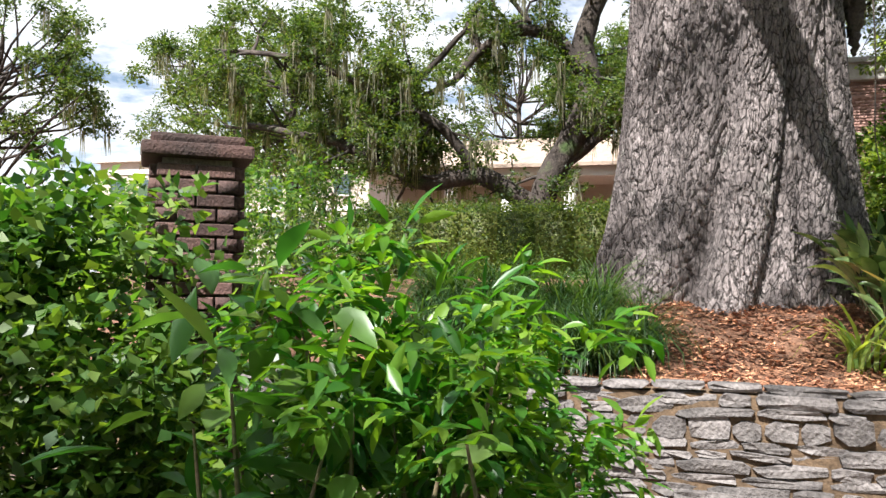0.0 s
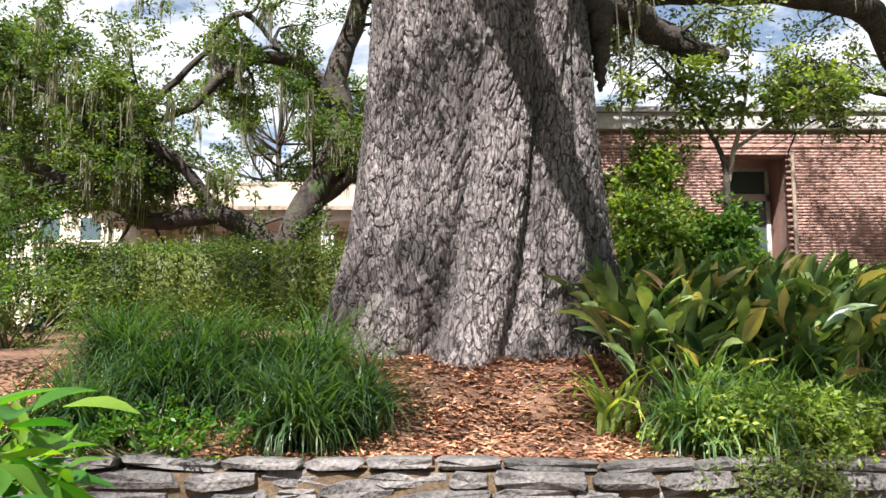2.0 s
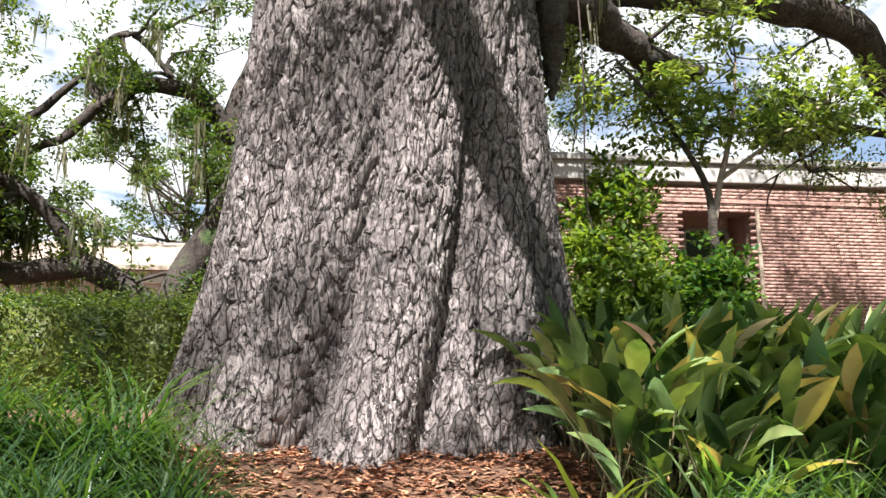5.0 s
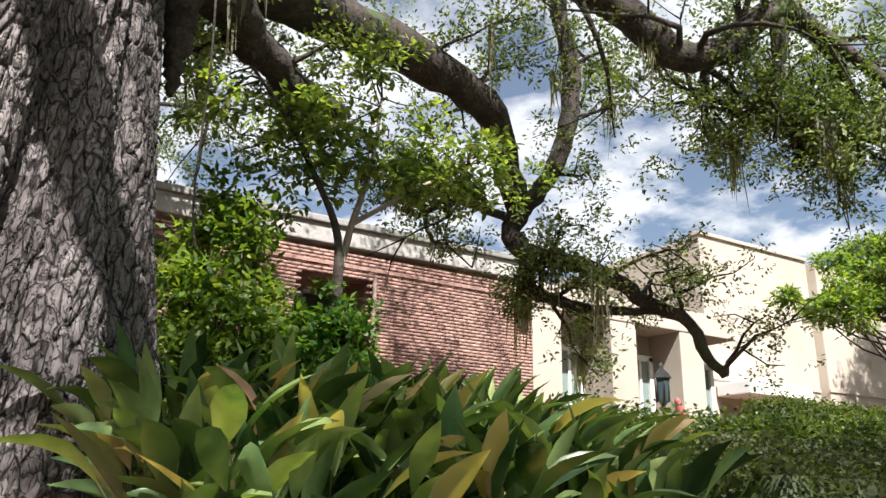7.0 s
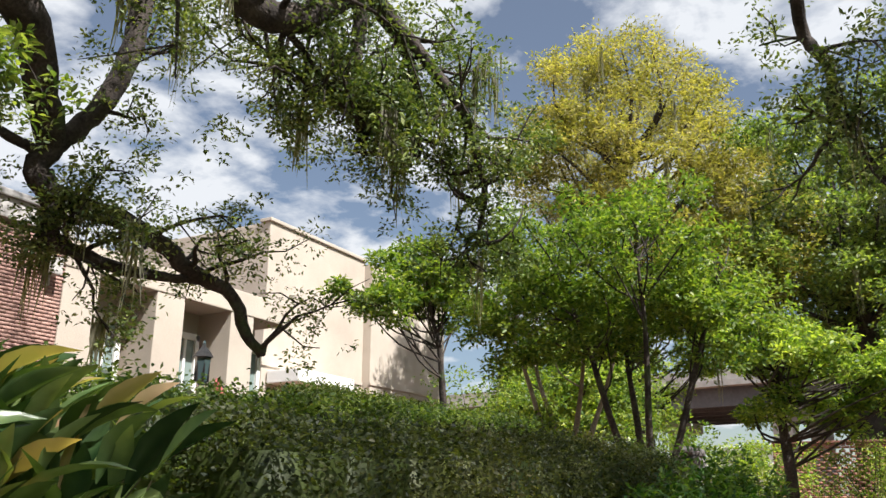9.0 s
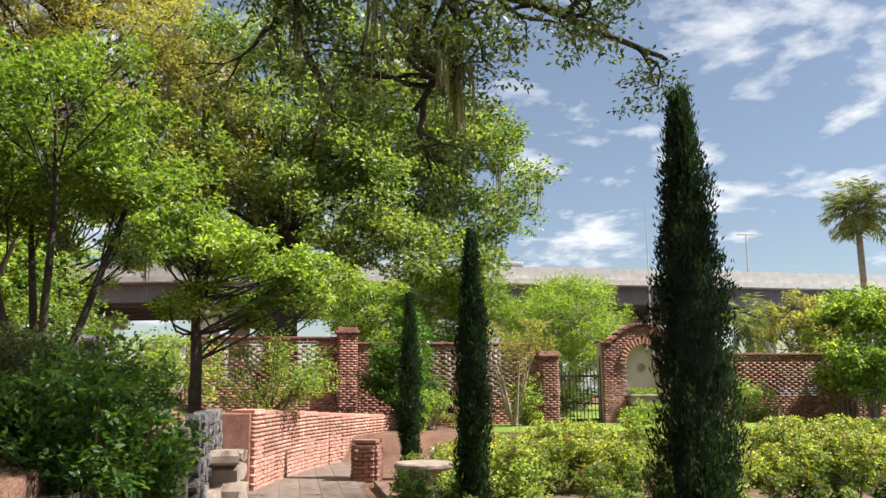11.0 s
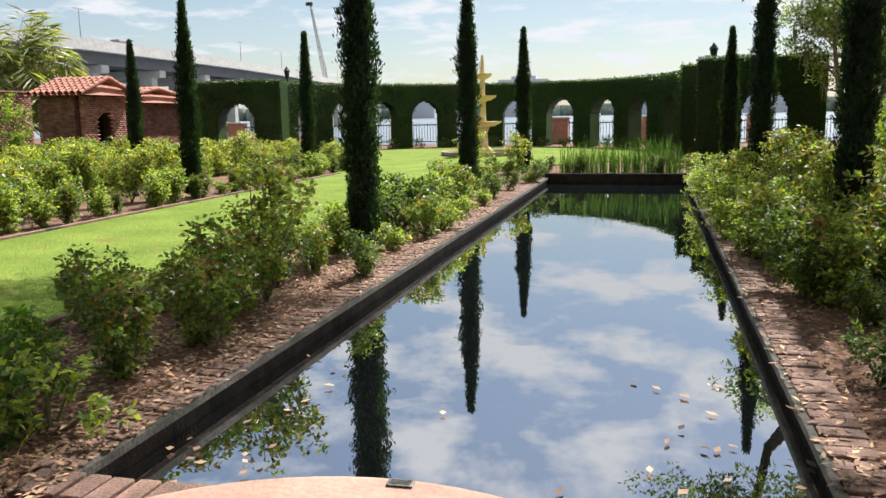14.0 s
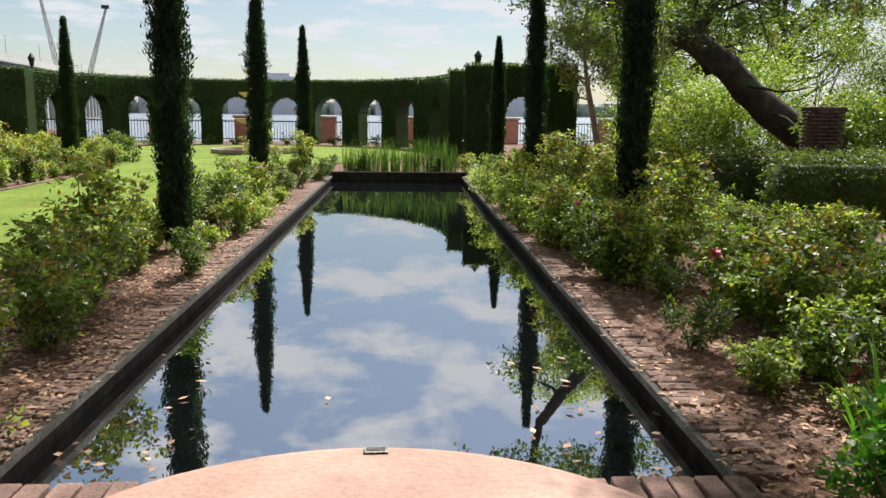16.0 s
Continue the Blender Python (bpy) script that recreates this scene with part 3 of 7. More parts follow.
for i in range(int((y1 - y0) / 0.118)):
    y = y1 - 0.06 - i * 0.118
    for x in (x0 - 0.115, x1 + 0.115):
        made.append((x, y, 0))
for x in (x0 - 0.012, x1 - 0.028):
    part("edge_strip", box((x, y0, -0.035), (x + 0.04, y1, 0.012), 0.006), M_LIP, coping, "narrow mossy stone lip")
for i in range(28):
    made.append((x0 + 0.02 + i * 0.118, y1 + 0.10, 90))
near = sorted(made, key=lambda q: -q[1])
for k, (x, y, r) in enumerate(near):
    ob = new("coping_brick", cop_me)
    ob.parent = coping
    ob.matrix_basis = pose(x + rng.normal(0, 0.004), y, -0.012 + rng.normal(0, 0.003), rng.normal(0, 1), rng.normal(0, 1), r + rng.normal(0, 1))

# edging of the lawn
tagged(part("edging", box((8.0, 3.86, -0.05), (11.75, 3.955, 0.03), 0.01), M_COPING), "brown brick edging between walk and lawn", "edging", kind="structure")
for k, (ax, ay, bx, by) in enumerate(((8.0, 3.9, 8.0, -15.5), (11.75, 3.9, 11.75, -15.5))):
    edging = tagged(part("edging", box((ax - 0.035, by, -0.05), (ax + 0.035, ay, 0.045), 0.01), M_COPING), "narrow brown brick edging along the lawn", "edging", kind="structure")


# ---- stone retaining wall ----
stone_wall = thing("stone_wall", "rough grey fieldstone retaining wall below the oak", "wall", kind="structure")
part("core", box((-9.0, 6.585, -0.1), (13.2, 6.98, 0.88), 0.02), M_EARTH, stone_wall)


def stone_piece(w, h, d, rng):
    """An irregular stone block with a chipped outline."""
    bm = bmesh.new()
    n = 9
    ring = []
    for i in range(n):
        a = 2 * math.pi * i / n + rng.uniform(-0.2, 0.2)
        c, s = math.cos(a), math.sin(a)
        k = 1 / max(abs(c), abs(s)) ** 0.95
        ring.append((c * k * w / 2 * rng.uniform(0.9, 1.03), s * k * h / 2 * rng.uniform(0.9, 1.04)))
    back = [bm.verts.new((x, d / 2, z)) for x, z in ring]
    mid = [bm.verts.new((x, -d * 0.25, z)) for x, z in ring]
    front = [bm.verts.new((x * 0.975, -d / 2 + rng.uniform(-0.02, 0.02), z * 0.955)) for x, z in ring]
    for a, b in ((back, mid), (mid, front)):
        for i in range(n):
            bm.faces.new((a[i], a[(i + 1) % n], b[(i + 1) % n], b[i]))
    top = bm.verts.new((rng.uniform(-0.3, 0.3) * w, -d / 2 - 0.006, rng.uniform(-0.2, 0.2) * h))
    for i in range(n):
        bm.faces.new((front[i], front[(i + 1) % n], top))
    return bm


rng = np.random.default_rng(11)
z = 0.0
while z < 0.93:   # ledge-like courses with a few tall blocks
    h = min(rng.choice([0.045, 0.06, 0.08, 0.11, 0.17]), 0.96 - z)
    if h < 0.04:
        break
    x = -4.2 + rng.uniform(0, 0.2)
    while x < 7.5:
        w = rng.uniform(0.16, 0.34) if h > 0.12 else rng.uniform(0.22, 0.62)
        hh = h if rng.random() < 0.86 or z + h + 0.07 > 0.95 else h + 0.06
        ob = part("stone", stone_piece(w - 0.008, hh - 0.006, 0.16, rng), M_STONE, stone_wall)
        ob.matrix_basis = pose(x + w / 2, 6.64 + rng.normal(0, 0.016) - (0.02 if hh > h else 0), z + hh / 2 + rng.normal(0, 0.005), rng.normal(0, 2), rng.normal(0, 2.2), rng.normal(0, 2))
        x += w
    z += h
# ---- the great oak ----
oak = thing("oak_tree", "massive old live oak with furrowed grey bark and mossy limbs", "tree", (0.62, 10.4, 1.45))
rng = np.random.default_rng(21)


def oak_trunk():
    """A flared, fluted trunk whose bark is broken into long plates."""
    z = np.concatenate([np.arange(-0.35, 4.6, 0.0135), np.arange(4.6, 7.0, 0.05)])
    a = np.radians(np.concatenate([np.arange(-195, 15, 0.42), np.arange(15, 165, 2.5)]))
    rings, seg = len(z), len(a)
    Z, A = np.meshgrid(z, a, indexing="ij")
    base = 1.05 + 0.58 * np.exp(-np.clip(Z, 0, 9) / 1.9) + 0.05 * np.clip(Z - 4.2, 0, 9) ** 1.2
    flute = np.zeros_like(Z)
    for ang, width, amp in ((-95, 13, 0.15), (-128, 11, 0.12), (-60, 12, 0.12), (-160, 13, 0.11), (-25, 13, 0.12), (20, 18, 0.12), (70, 20, 0.1), (120, 20, 0.1)):
        d = (np.degrees(A) - ang + 6 * np.sin(Z * 0.9 + ang) - 5 * Z + 180) % 360 - 180
        flute += amp * np.exp(-(d / width) ** 2) * (0.55 + 0.7 * np.exp(-np.clip(Z, 0, 9) / 1.1))
    for ang, width, amp in ((-110, 5.0, -0.30), (-79, 4.5, -0.22), (-142, 4.5, -0.20), (-45, 5, -0.20), (-62, 3, -0.12), (-125, 3, -0.10)):
        d = (np.degrees(A) - ang + 6 * np.sin(Z * 0.9 + ang) - 5 * Z + 180) % 360 - 180
        flute += amp * np.exp(-(d / width) ** 2) * np.exp(-np.clip(Z - 0.6, 0, 9) / 4.5)
    R = base + flute
    u = A * 23.0 - 1.8 * Z + 0.6 * np.sin(Z * 2.3 + A) + 0.45 * np.sin(Z * 6.1 + 5 * A)
    v = Z * 4.6 + 0.9 * np.sin(A * 9) + 0.5 * np.sin(A * 31)
    plate = np.zeros_like(R)
    for i in range(rings):
        for j in range(seg):
            d1 = noise.voronoi(Vector((u[i, j], v[i, j], 0.7)))[0]
            plate[i, j] = d1[1] - d1[0]
    bark = np.clip(plate * 4.2, 0, 1) ** 0.7
    smooth_scar = np.exp(-((np.degrees(A) + 97) / 5.5) ** 2 - ((Z - 0.55) / 0.38) ** 2)
    R = R + 0.048 * bark * (1 - 0.8 * smooth_scar) + 0.04 * smooth_scar + rng.normal(0, 0.003, R.shape)
    v3 = np.stack([R * np.cos(A) - 0.06 * np.exp(-np.clip(Z, 0, 9)), R * np.sin(A), Z], -1)
    i, j = np.meshgrid(np.arange(rings - 1), np.arange(seg), indexing="ij")
    f = np.stack([i * seg + j, i * seg + (j + 1) % seg, (i + 1) * seg + (j + 1) % seg, (i + 1) * seg + j], -1).reshape(-1, 4)
    return v3, f


v, f = oak_trunk()
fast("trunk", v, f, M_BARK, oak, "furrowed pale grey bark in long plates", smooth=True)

OAK = np.array([0.62, 10.4, 1.45])


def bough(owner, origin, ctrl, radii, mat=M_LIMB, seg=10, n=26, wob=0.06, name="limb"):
    pts = curve_points(np.array(ctrl, float), n)
    g = np.random.default_rng(int(abs(pts).sum() * 100) % 9999)
    pts[1:-1] += g.normal(0, min(max(radii), 0.2) * 0.07, pts[1:-1].shape)
    v, f = tube_arrays(pts - origin, radii, seg, wob, g)
    fast(name, v, f, mat, owner, smooth=True)
    return pts


def twigs_from(pts, rng, count, reach, depth=2):
    """Thin crooked side branches; returns their arrays and the tips."""
    out, tips = [], []
    for _ in range(count):
        p = pts[rng.integers(len(pts) // 4, len(pts))]
        d = rng.normal(size=3)
        d[2] = d[2] * 0.5 + rng.choice([0.25, -0.35])
        d /= np.linalg.norm(d)
        L = reach * rng.uniform(0.5, 1.2)
        q = [p]
        for s in range(5):
            d = d + rng.normal(0, 0.35, 3)
            d /= np.linalg.norm(d)
            q.append(q[-1] + d * L / 5)
        q = np.array(q)
        out.append(tube_arrays(q, [0.035 * reach ** 0.5, 0.008], 5))
        tips += [q[3], q[4], q[5]]
        for _ in range(depth):
            b = q[rng.integers(2, 6)]
            e = d + rng.normal(0, 0.8, 3)
            e /= np.linalg.norm(e)
            mid = b + e * L * 0.25 + rng.normal(0, 0.05, 3)
            end = b + e * L * 0.5
            out.append(tube_arrays(np.array([b, mid, end]), [0.014, 0.005], 4))
            tips += [end, mid]
    return out, np.array(tips)


def moss_arrays(points, rng, length=0.7):
    """Hanging grey beards of thin strands."""
    n = 14
    base = np.repeat(points, n, 0) + rng.normal(0, 0.05, (len(points) * n, 3))
    L = length * rng.uniform(0.25, 1.1, len(base))
    w = 0.014
    rows = []
    sway = rng.normal(0, 0.04, (len(base), 3))
    ang = rng.uniform(0, np.pi, len(base))
    side = np.stack([np.cos(ang), np.sin(ang), 0 * ang], 1)
    for s, k in ((0, 1), (0.5, 0.8), (1, 0.15)):
        c = base + sway * s - np.array([0, 0, 1]) * (L * s)[:, None] + sway[:, [1, 0, 2]] * (s * (1 - s))
        rows += [c - side * w * k, c + side * w * k]
    v = np.stack(rows, 1)
    f = (np.arange(len(base))[:, None, None] * 6 + np.array([[0, 1, 3, 2], [2, 3, 5, 4]])[None]).reshape(-1, 4)
    return v.reshape(-1, 3), f


# limbs: right-hand boughs that sweep over the beds and the lawn, and one behind
BOUGHS = [
    ([(1.2, 10.2, 5.3), (1.9, 10.48, 5.6), (2.58, 10.73, 5.85), (3.33, 11.1, 6.0), (4.23, 11.36, 6.1), (5.1, 11.56, 6.07), (5.8, 11.8, 5.97), (6.28, 12.2, 5.52), (6.65, 12.42, 5.13)], [0.33, 0.26, 0.20, 0.15]),
    ([(1.6, 10.2, 5.9), (3.2, 10.8, 7.0), (4.8, 10.9, 7.5), (6.33, 10.76, 7.24), (6.94, 10.58, 6.89), (7.34, 10.44, 6.55), (7.77, 10.22, 6.61), (8.32, 9.96, 7.13), (8.64, 9.84, 7.3)], [0.34, 0.22, 0.17, 0.13]),
    ([(0.9, 9.3, 6.6), (2.2, 7.8, 7.6), (4.2, 6.4, 8.0), (6.8, 4.8, 7.4), (9.0, 3.8, 6.4), (9.2, 3.4, 6.1)], [0.40, 0.22, 0.09]),
    ([(0.2, 10.3, 6.3), (-1.2, 10.6, 7.6), (-3.4, 10.6, 8.4), (-6.0, 10.2, 8.8)], [0.36, 0.2, 0.08]),
    ([(0.5, 9.3, 6.7), (0.2, 7.2, 8.0), (0.6, 4.6, 8.6), (1.6, 1.6, 8.6), (2.8, -0.8, 8.0)], [0.36, 0.2, 0.07]),
    # out of view; added to carry the shade clumps over the lawn
    ([(1.6, 1.6, 8.6), (3.6, -0.2, 8.7), (5.8, -1.8, 8.4), (8.0, -3.4, 8.2)], [0.16, 0.10, 0.04]),
    ([(0.8, 10.8, 6.4), (1.6, 12.8, 7.6), (3.0, 15.0, 8.2), (4.0, 17.5, 8.0)], [0.34, 0.2, 0.08]),
    ([(0.6, 10.0, 6.5), (0.4, 10.2, 8.5), (1.0, 9.8, 10.5)], [0.7, 0.35, 0.12]),
    ([(1.5, 10.15, 5.5), (1.95, 10.25, 5.35), (1.98, 10.28, 5.03), (1.99, 10.34, 4.7), (2.0, 10.36, 4.42)], [0.15, 0.15, 0.10, 0.02]),
    ([(1.6, 10.4, 5.55), (2.37, 10.58, 5.47), (2.73, 10.9, 5.35), (3.19, 11.17, 5.24), (3.73, 11.38, 5.21)], [0.22, 0.17, 0.09]),
]
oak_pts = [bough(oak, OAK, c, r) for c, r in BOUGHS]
# the crooked bough whose fork hangs in front of the long building, and hanging ends over the lawn
FORK = [
    ([(6.65, 12.42, 5.13), (6.9, 12.23, 5.53), (7.09, 12.06, 6.12), (7.18, 11.99, 6.99), (7.01, 12.0, 7.85), (6.94, 11.93, 8.64)], [0.11, 0.12, 0.10]),
    ([(6.65, 12.42, 5.13), (6.56, 12.49, 4.8), (6.81, 12.42, 4.62), (7.52, 12.21, 4.51), (8.0, 12.04, 4.29), (8.32, 11.99, 4.11), (8.78, 11.78, 3.92), (8.96, 11.72, 3.5), (9.18, 11.62, 3.27)], [0.13, 0.10, 0.06]),
    ([(6.6, 12.45, 4.85), (6.76, 12.47, 4.55), (6.78, 12.45, 4.26), (6.97, 12.42, 4.11), (7.58, 12.3, 4.03), (8.27, 12.04, 4.03), (8.65, 11.93, 4.11)], [0.11, 0.08, 0.035]),
    ([(6.6, 12.45, 5.0), (6.03, 12.62, 5.17), (5.64, 12.63, 5.06), (5.37, 12.68, 4.87)], [0.06, 0.04, 0.02]),
    ([(8.48, 9.91, 7.1), (8.55, 9.99, 6.55), (8.55, 10.16, 6.25), (8.73, 10.07, 5.84), (8.86, 10.06, 5.38)], [0.09, 0.07, 0.03]),
    ([(8.64, 9.85, 7.22), (8.97, 9.69, 6.84), (9.15, 9.57, 6.34), (9.34, 9.63, 5.47)], [0.10, 0.07, 0.04]),
    ([(8.55, 10.16, 6.25), (8.31, 10.33, 6.0), (8.08, 10.47, 6.18), (7.84, 10.62, 6.21)], [0.06, 0.04, 0.02]),
    ([(8.2, 5.3, 7.0), (9.33, 5.43, 6.03), (9.33, 5.24, 5.5), (9.53, 5.22, 5.08), (9.63, 5.06, 4.72), (9.73, 4.9, 4.41)], [0.07, 0.05, 0.02]),
    ([(9.0, 3.9, 6.4), (9.27, 4.21, 5.35), (9.44, 3.99, 5.08), (9.55, 4.07, 4.73), (9.62, 3.88, 4.48), (9.75, 4.03, 4.18)], [0.07, 0.06, 0.025]),
    ([(9.1, 3.7, 6.2), (9.2, 3.81, 5.25), (9.38, 3.67, 4.83), (9.59, 3.73, 4.35)], [0.06, 0.05, 0.02]),
    ([(9.1, 3.7, 6.1), (9.33, 3.47, 5.32), (9.49, 2.9, 5.22), (9.76, 2.17, 5.11), (9.86, 1.42, 4.91)], [0.06, 0.05, 0.02]),
    ([(8.64, 9.84, 7.3), (9.33, 9.03, 5.93), (9.4, 8.9, 5.38), (9.62, 8.91, 4.96), (9.75, 9.08, 4.39)], [0.08, 0.05, 0.02]),
    # unseen bough, added to bring shade to the gate side
    ([(-6.0, 10.2, 8.8), (-7.0, 5.5, 9.2), (-6.0, 0.5, 9.4), (-4.6, -3.6, 9.2)], [0.10, 0.08, 0.04]),
]
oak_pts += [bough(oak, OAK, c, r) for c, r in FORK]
tw, tips = [], []
for k, p in enumerate(oak_pts):
    if k in (7, 8):
        continue
    small = k >= len(BOUGHS)
    many = 5 if k in (0, 9) else 12 if k in (1, 2) else 9 if k in (10, 11, 12, 13) else 8 if k in (17, 18, 19, 20) else 15 if small else 24
    a, b = twigs_from(p, rng, many, 0.95 if small or k in (0, 9) else 1.9, 3)
    tw += a
    tips.append(b)
tips = np.concatenate(tips)
tips = tips[(tips[:, 2] > 2.4) & ~((tips[:, 0] < 2.6) & (tips[:, 0] > -1.6) & (tips[:, 1] < 9.6) & (tips[:, 1] > 2) & (tips[:, 2] < 5.6)) & ~((tips[:, 0] < 6.0) & (tips[:, 1] > 9.5) & (tips[:, 2] < 4.6) & (tips[:, 0] > 1))]
thin = rng.random(len(tips))
tips = tips[~((tips[:, 0] > 7.2) & (tips[:, 1] < 7.5) & (thin > 0.5)) & ~((tips[:, 0] > 7.0) & (tips[:, 1] >= 7.5) & (thin > 0.6))]
v, f = joined(tw)
fast("twig_mass", v - OAK, f, M_LIMB, oak)["kind"] = "stuff"
pts, d = clump_points(rng, tips, 74, 0.38, 0.7)
v, f = leaf_arrays(pts - OAK, 0.068, 0.031, rng, 0.3, toward=d * 0.8)
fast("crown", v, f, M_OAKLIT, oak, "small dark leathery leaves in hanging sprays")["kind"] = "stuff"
# high canopy: mostly unseen clumps, added to shade walk, trunk, beds and hall
hc = np.concatenate([rng.uniform((-8, 4, 9.5), (8, 19, 12.5), (90, 3)), rng.uniform((-5, -2.5, 9.6), (9, 4, 12.0), (58, 3)), rng.uniform((6.0, -6.5, 7.8), (10.5, -0.5, 9.4), (50, 3)), rng.uniform((4.5, -8.0, 8.0), (8.0, -3.5, 9.5), (44, 3)), rng.uniform((0.5, 6.5, 9.2), (8.5, 11.0, 10.8), (46, 3)), rng.uniform((3.5, -4.0, 7.6), (9.0, 1.2, 9.0), (34, 3)), rng.uniform((0.5, 10.4, 9.4), (7.6, 13.4, 11.6), (46, 3)), rng.uniform((4.6, -8.0, 8.2), (7.6, -4.4, 9.8), (44, 3)), rng.uniform((4.0, -8.2, 8.4), (6.4, -4.2, 9.8), (64, 3)), rng.uniform((6.4, -5.0, 8.2), (9.4, -2.6, 9.4), (20, 3)), rng.uniform((7.0, -3.6, 8.4), (14.5, 0.4, 9.8), (76, 3)), rng.uniform((3.6, 0.8, 8.6), (10.0, 3.4, 10.0), (56, 3)), rng.uniform((-3.6, 0.8, 9.2), (2.6, 6.2, 11.2), (38, 3)), rng.uniform((-7.5, 5.5, 9.4), (-2.0, 9.5, 11.4), (34, 3))])
pts, d = clump_points(rng, hc, 200, 0.75, 0.6)
low = np.concatenate([rng.uniform((8.9, 0.2, 4.9), (10.6, 6.0, 6.4), (11, 3)), rng.uniform((8.0, 8.2, 5.0), (10.5, 12.0, 7.8), (15, 3)), rng.uniform((4.0, 10.8, 6.8), (8.0, 13.0, 8.4), (8, 3))])
p2, d2 = clump_points(rng, low, 120, 0.42, 0.7)
pts, d = np.concatenate([pts, p2]), np.concatenate([d, d2])
v, f = leaf_arrays(pts - OAK, 0.082, 0.039, rng, 0.3, toward=d * 0.6)
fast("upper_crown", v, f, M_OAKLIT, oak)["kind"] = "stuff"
mp = tips[rng.choice(len(tips), 80, replace=False)]
v, f = moss_arrays(mp - OAK, rng, 0.75)
fast("moss", v, f, M_MOSS, oak, "grey Spanish moss hanging in beards")["kind"] = "stuff"
v, f = tube_arrays(curve_points([(1.95, 9.3, 5.2), (1.98, 9.25, 4.2), (1.96, 9.22, 3.3), (2.0, 9.2, 3.0)], 12), [0.008, 0.006], 5)
tagged(fast("vine", v, f, M_LIMB), "thin dark vine hanging beside the oak", "vine")


# ---- other trees ----
def tree(name, label, base, height, radius, blobs, leaf_mat, bark, leaves, size, seed, stems=1, moss=0, width=0.45, category="tree", group="", clump=0.5, lean=(0.0, 0.0)):
    """A tapered trunk with limbs that run to leaf clumps inside the given blobs (centre, half-axes), in metres above the base."""
    g = np.random.default_rng(seed)
    ob = thing(name, label, category, base, group=group)
    b = np.array(base)
    centres = []
    vol = np.array([r[0] * r[1] * r[2] for _, r in blobs]) ** 0.7
    count = max(10, int(leaves / 150))
    for (c, r), share in zip(blobs, vol / vol.sum()):
        d = g.normal(size=(max(3, int(count * share)), 3))
        d /= np.linalg.norm(d, axis=1)[:, None]
        centres.append(np.array(c) + d * (g.uniform(0.25, 1, len(d)) ** 0.5)[:, None] * np.array(r))
    centres = np.concatenate(centres)
    forks = []
    for s in range(stems):
        a = 2 * math.pi * s / max(stems, 1) + g.uniform(0, 1)
        splay = (0.0 if stems == 1 else 0.24) * height
        top = np.array([math.cos(a) * splay + lean[0], math.sin(a) * splay + lean[1], height * 0.72])
        pts = curve_points([(0, 0, -0.1), top * np.array([0.35, 0.35, 0.35]) + g.normal(0, 0.02, 3) * height * 0.5, top * 0.7 + g.normal(0, 0.02, 3) * height * 0.5, top], 14)
        v, f = tube_arrays(pts, [radius * 1.25, radius * 0.9, radius * 0.35], 9, 0.05, g)
        fast("trunk", v, f, bark, ob, smooth=True)
        forks.append(pts)
    forks = np.concatenate(forks)
    limbs = []
    for c in centres[: 60]:
        low = forks[forks[:, 2] < max(c[2] - 0.1 * height, height * 0.22)]
        low = low if len(low) else forks[:4]
        s = low[np.argmin(np.linalg.norm(low - c, axis=1) + g.uniform(0, 0.2 * height, len(low)))]
        mid = (s + c) / 2 + g.normal(0, 0.07, 3) * height * 0.4 + np.array([0, 0, -0.02 * height])
        limbs.append(tube_arrays(curve_points([s, mid, c], 7), [min(radius * 0.3, 0.12), 0.012], 5, 0.05, g))
    v, f = joined(limbs)
    fast("branchwork", v, f, bark, ob)["kind"] = "stuff"
    pts, d = clump_points(g, centres, max(4, int(1.8 * leaves) // len(centres)), clump, 0.6)
    v, f = leaf_arrays(pts, size * 1.15, size * 1.15 * width, g, 0.35, toward=d * 0.6)
    fast("crown", v, f, leaf_mat, ob)["kind"] = "stuff"
    if moss:
        v, f = moss_arrays(centres[g.choice(len(centres), min(moss, len(centres)), replace=False)] - np.array([0, 0, 0.2]), g, height * 0.12)
        fast("moss", v, f, M_MOSS, ob)["kind"] = "stuff"
    return ob
# ---- buildings by the oak ----
brick_hall = thing("brick_building", "long low red-brick hall with a grey metal parapet", "building", (0, 16.0, 1.75))
wall_y = 16.0


def hall_keep(x, z):
    return not (4.85 < x < 6.05 and z < 3.35)


# the wall stands forward on both sides of a deep window bay
part("wall", box((0.4, 0.06, -0.3), (5.25, 0.4, 3.72)), M_HALLJOINT, brick_hall)
part("wall", box((6.45, 0.06, -0.3), (9.6, 0.4, 3.72)), M_HALLJOINT, brick_hall)
part("wall", box((5.25, 0.06, 3.28), (6.45, 0.4, 3.72)), M_HALLJOINT, brick_hall)
part("bay_wall", box((5.25, 0.9, -0.3), (6.45, 1.1, 3.72)), M_BRICKBUILD, brick_hall)
part("bay_side", box((6.45, 0.4, -0.3), (6.6, 1.1, 3.72)), M_BRICKBUILD, brick_hall)
part("bay_side", box((5.1, 0.4, -0.3), (5.25, 1.1, 3.72)), M_BRICKBUILD, brick_hall)
part("downpipe", lathe([(0.035, -0.2), (0.035, 3.3)], 10), M_SAND, brick_hall).matrix_basis = pose(6.5, -0.06, 0)
bricks(brick_hall, pose(0.4, 0.046, -0.1), 9.2, 3.75, M_BRICKBUILD, 0, hall_keep, seed=4, size=(0.16, 0.09, 0.046), joint=0.009)
part("cornice", box((0.3, -0.10, 3.72), (9.65, 0.42, 4.02), 0.02), M_CONC, brick_hall, "grey concrete band")
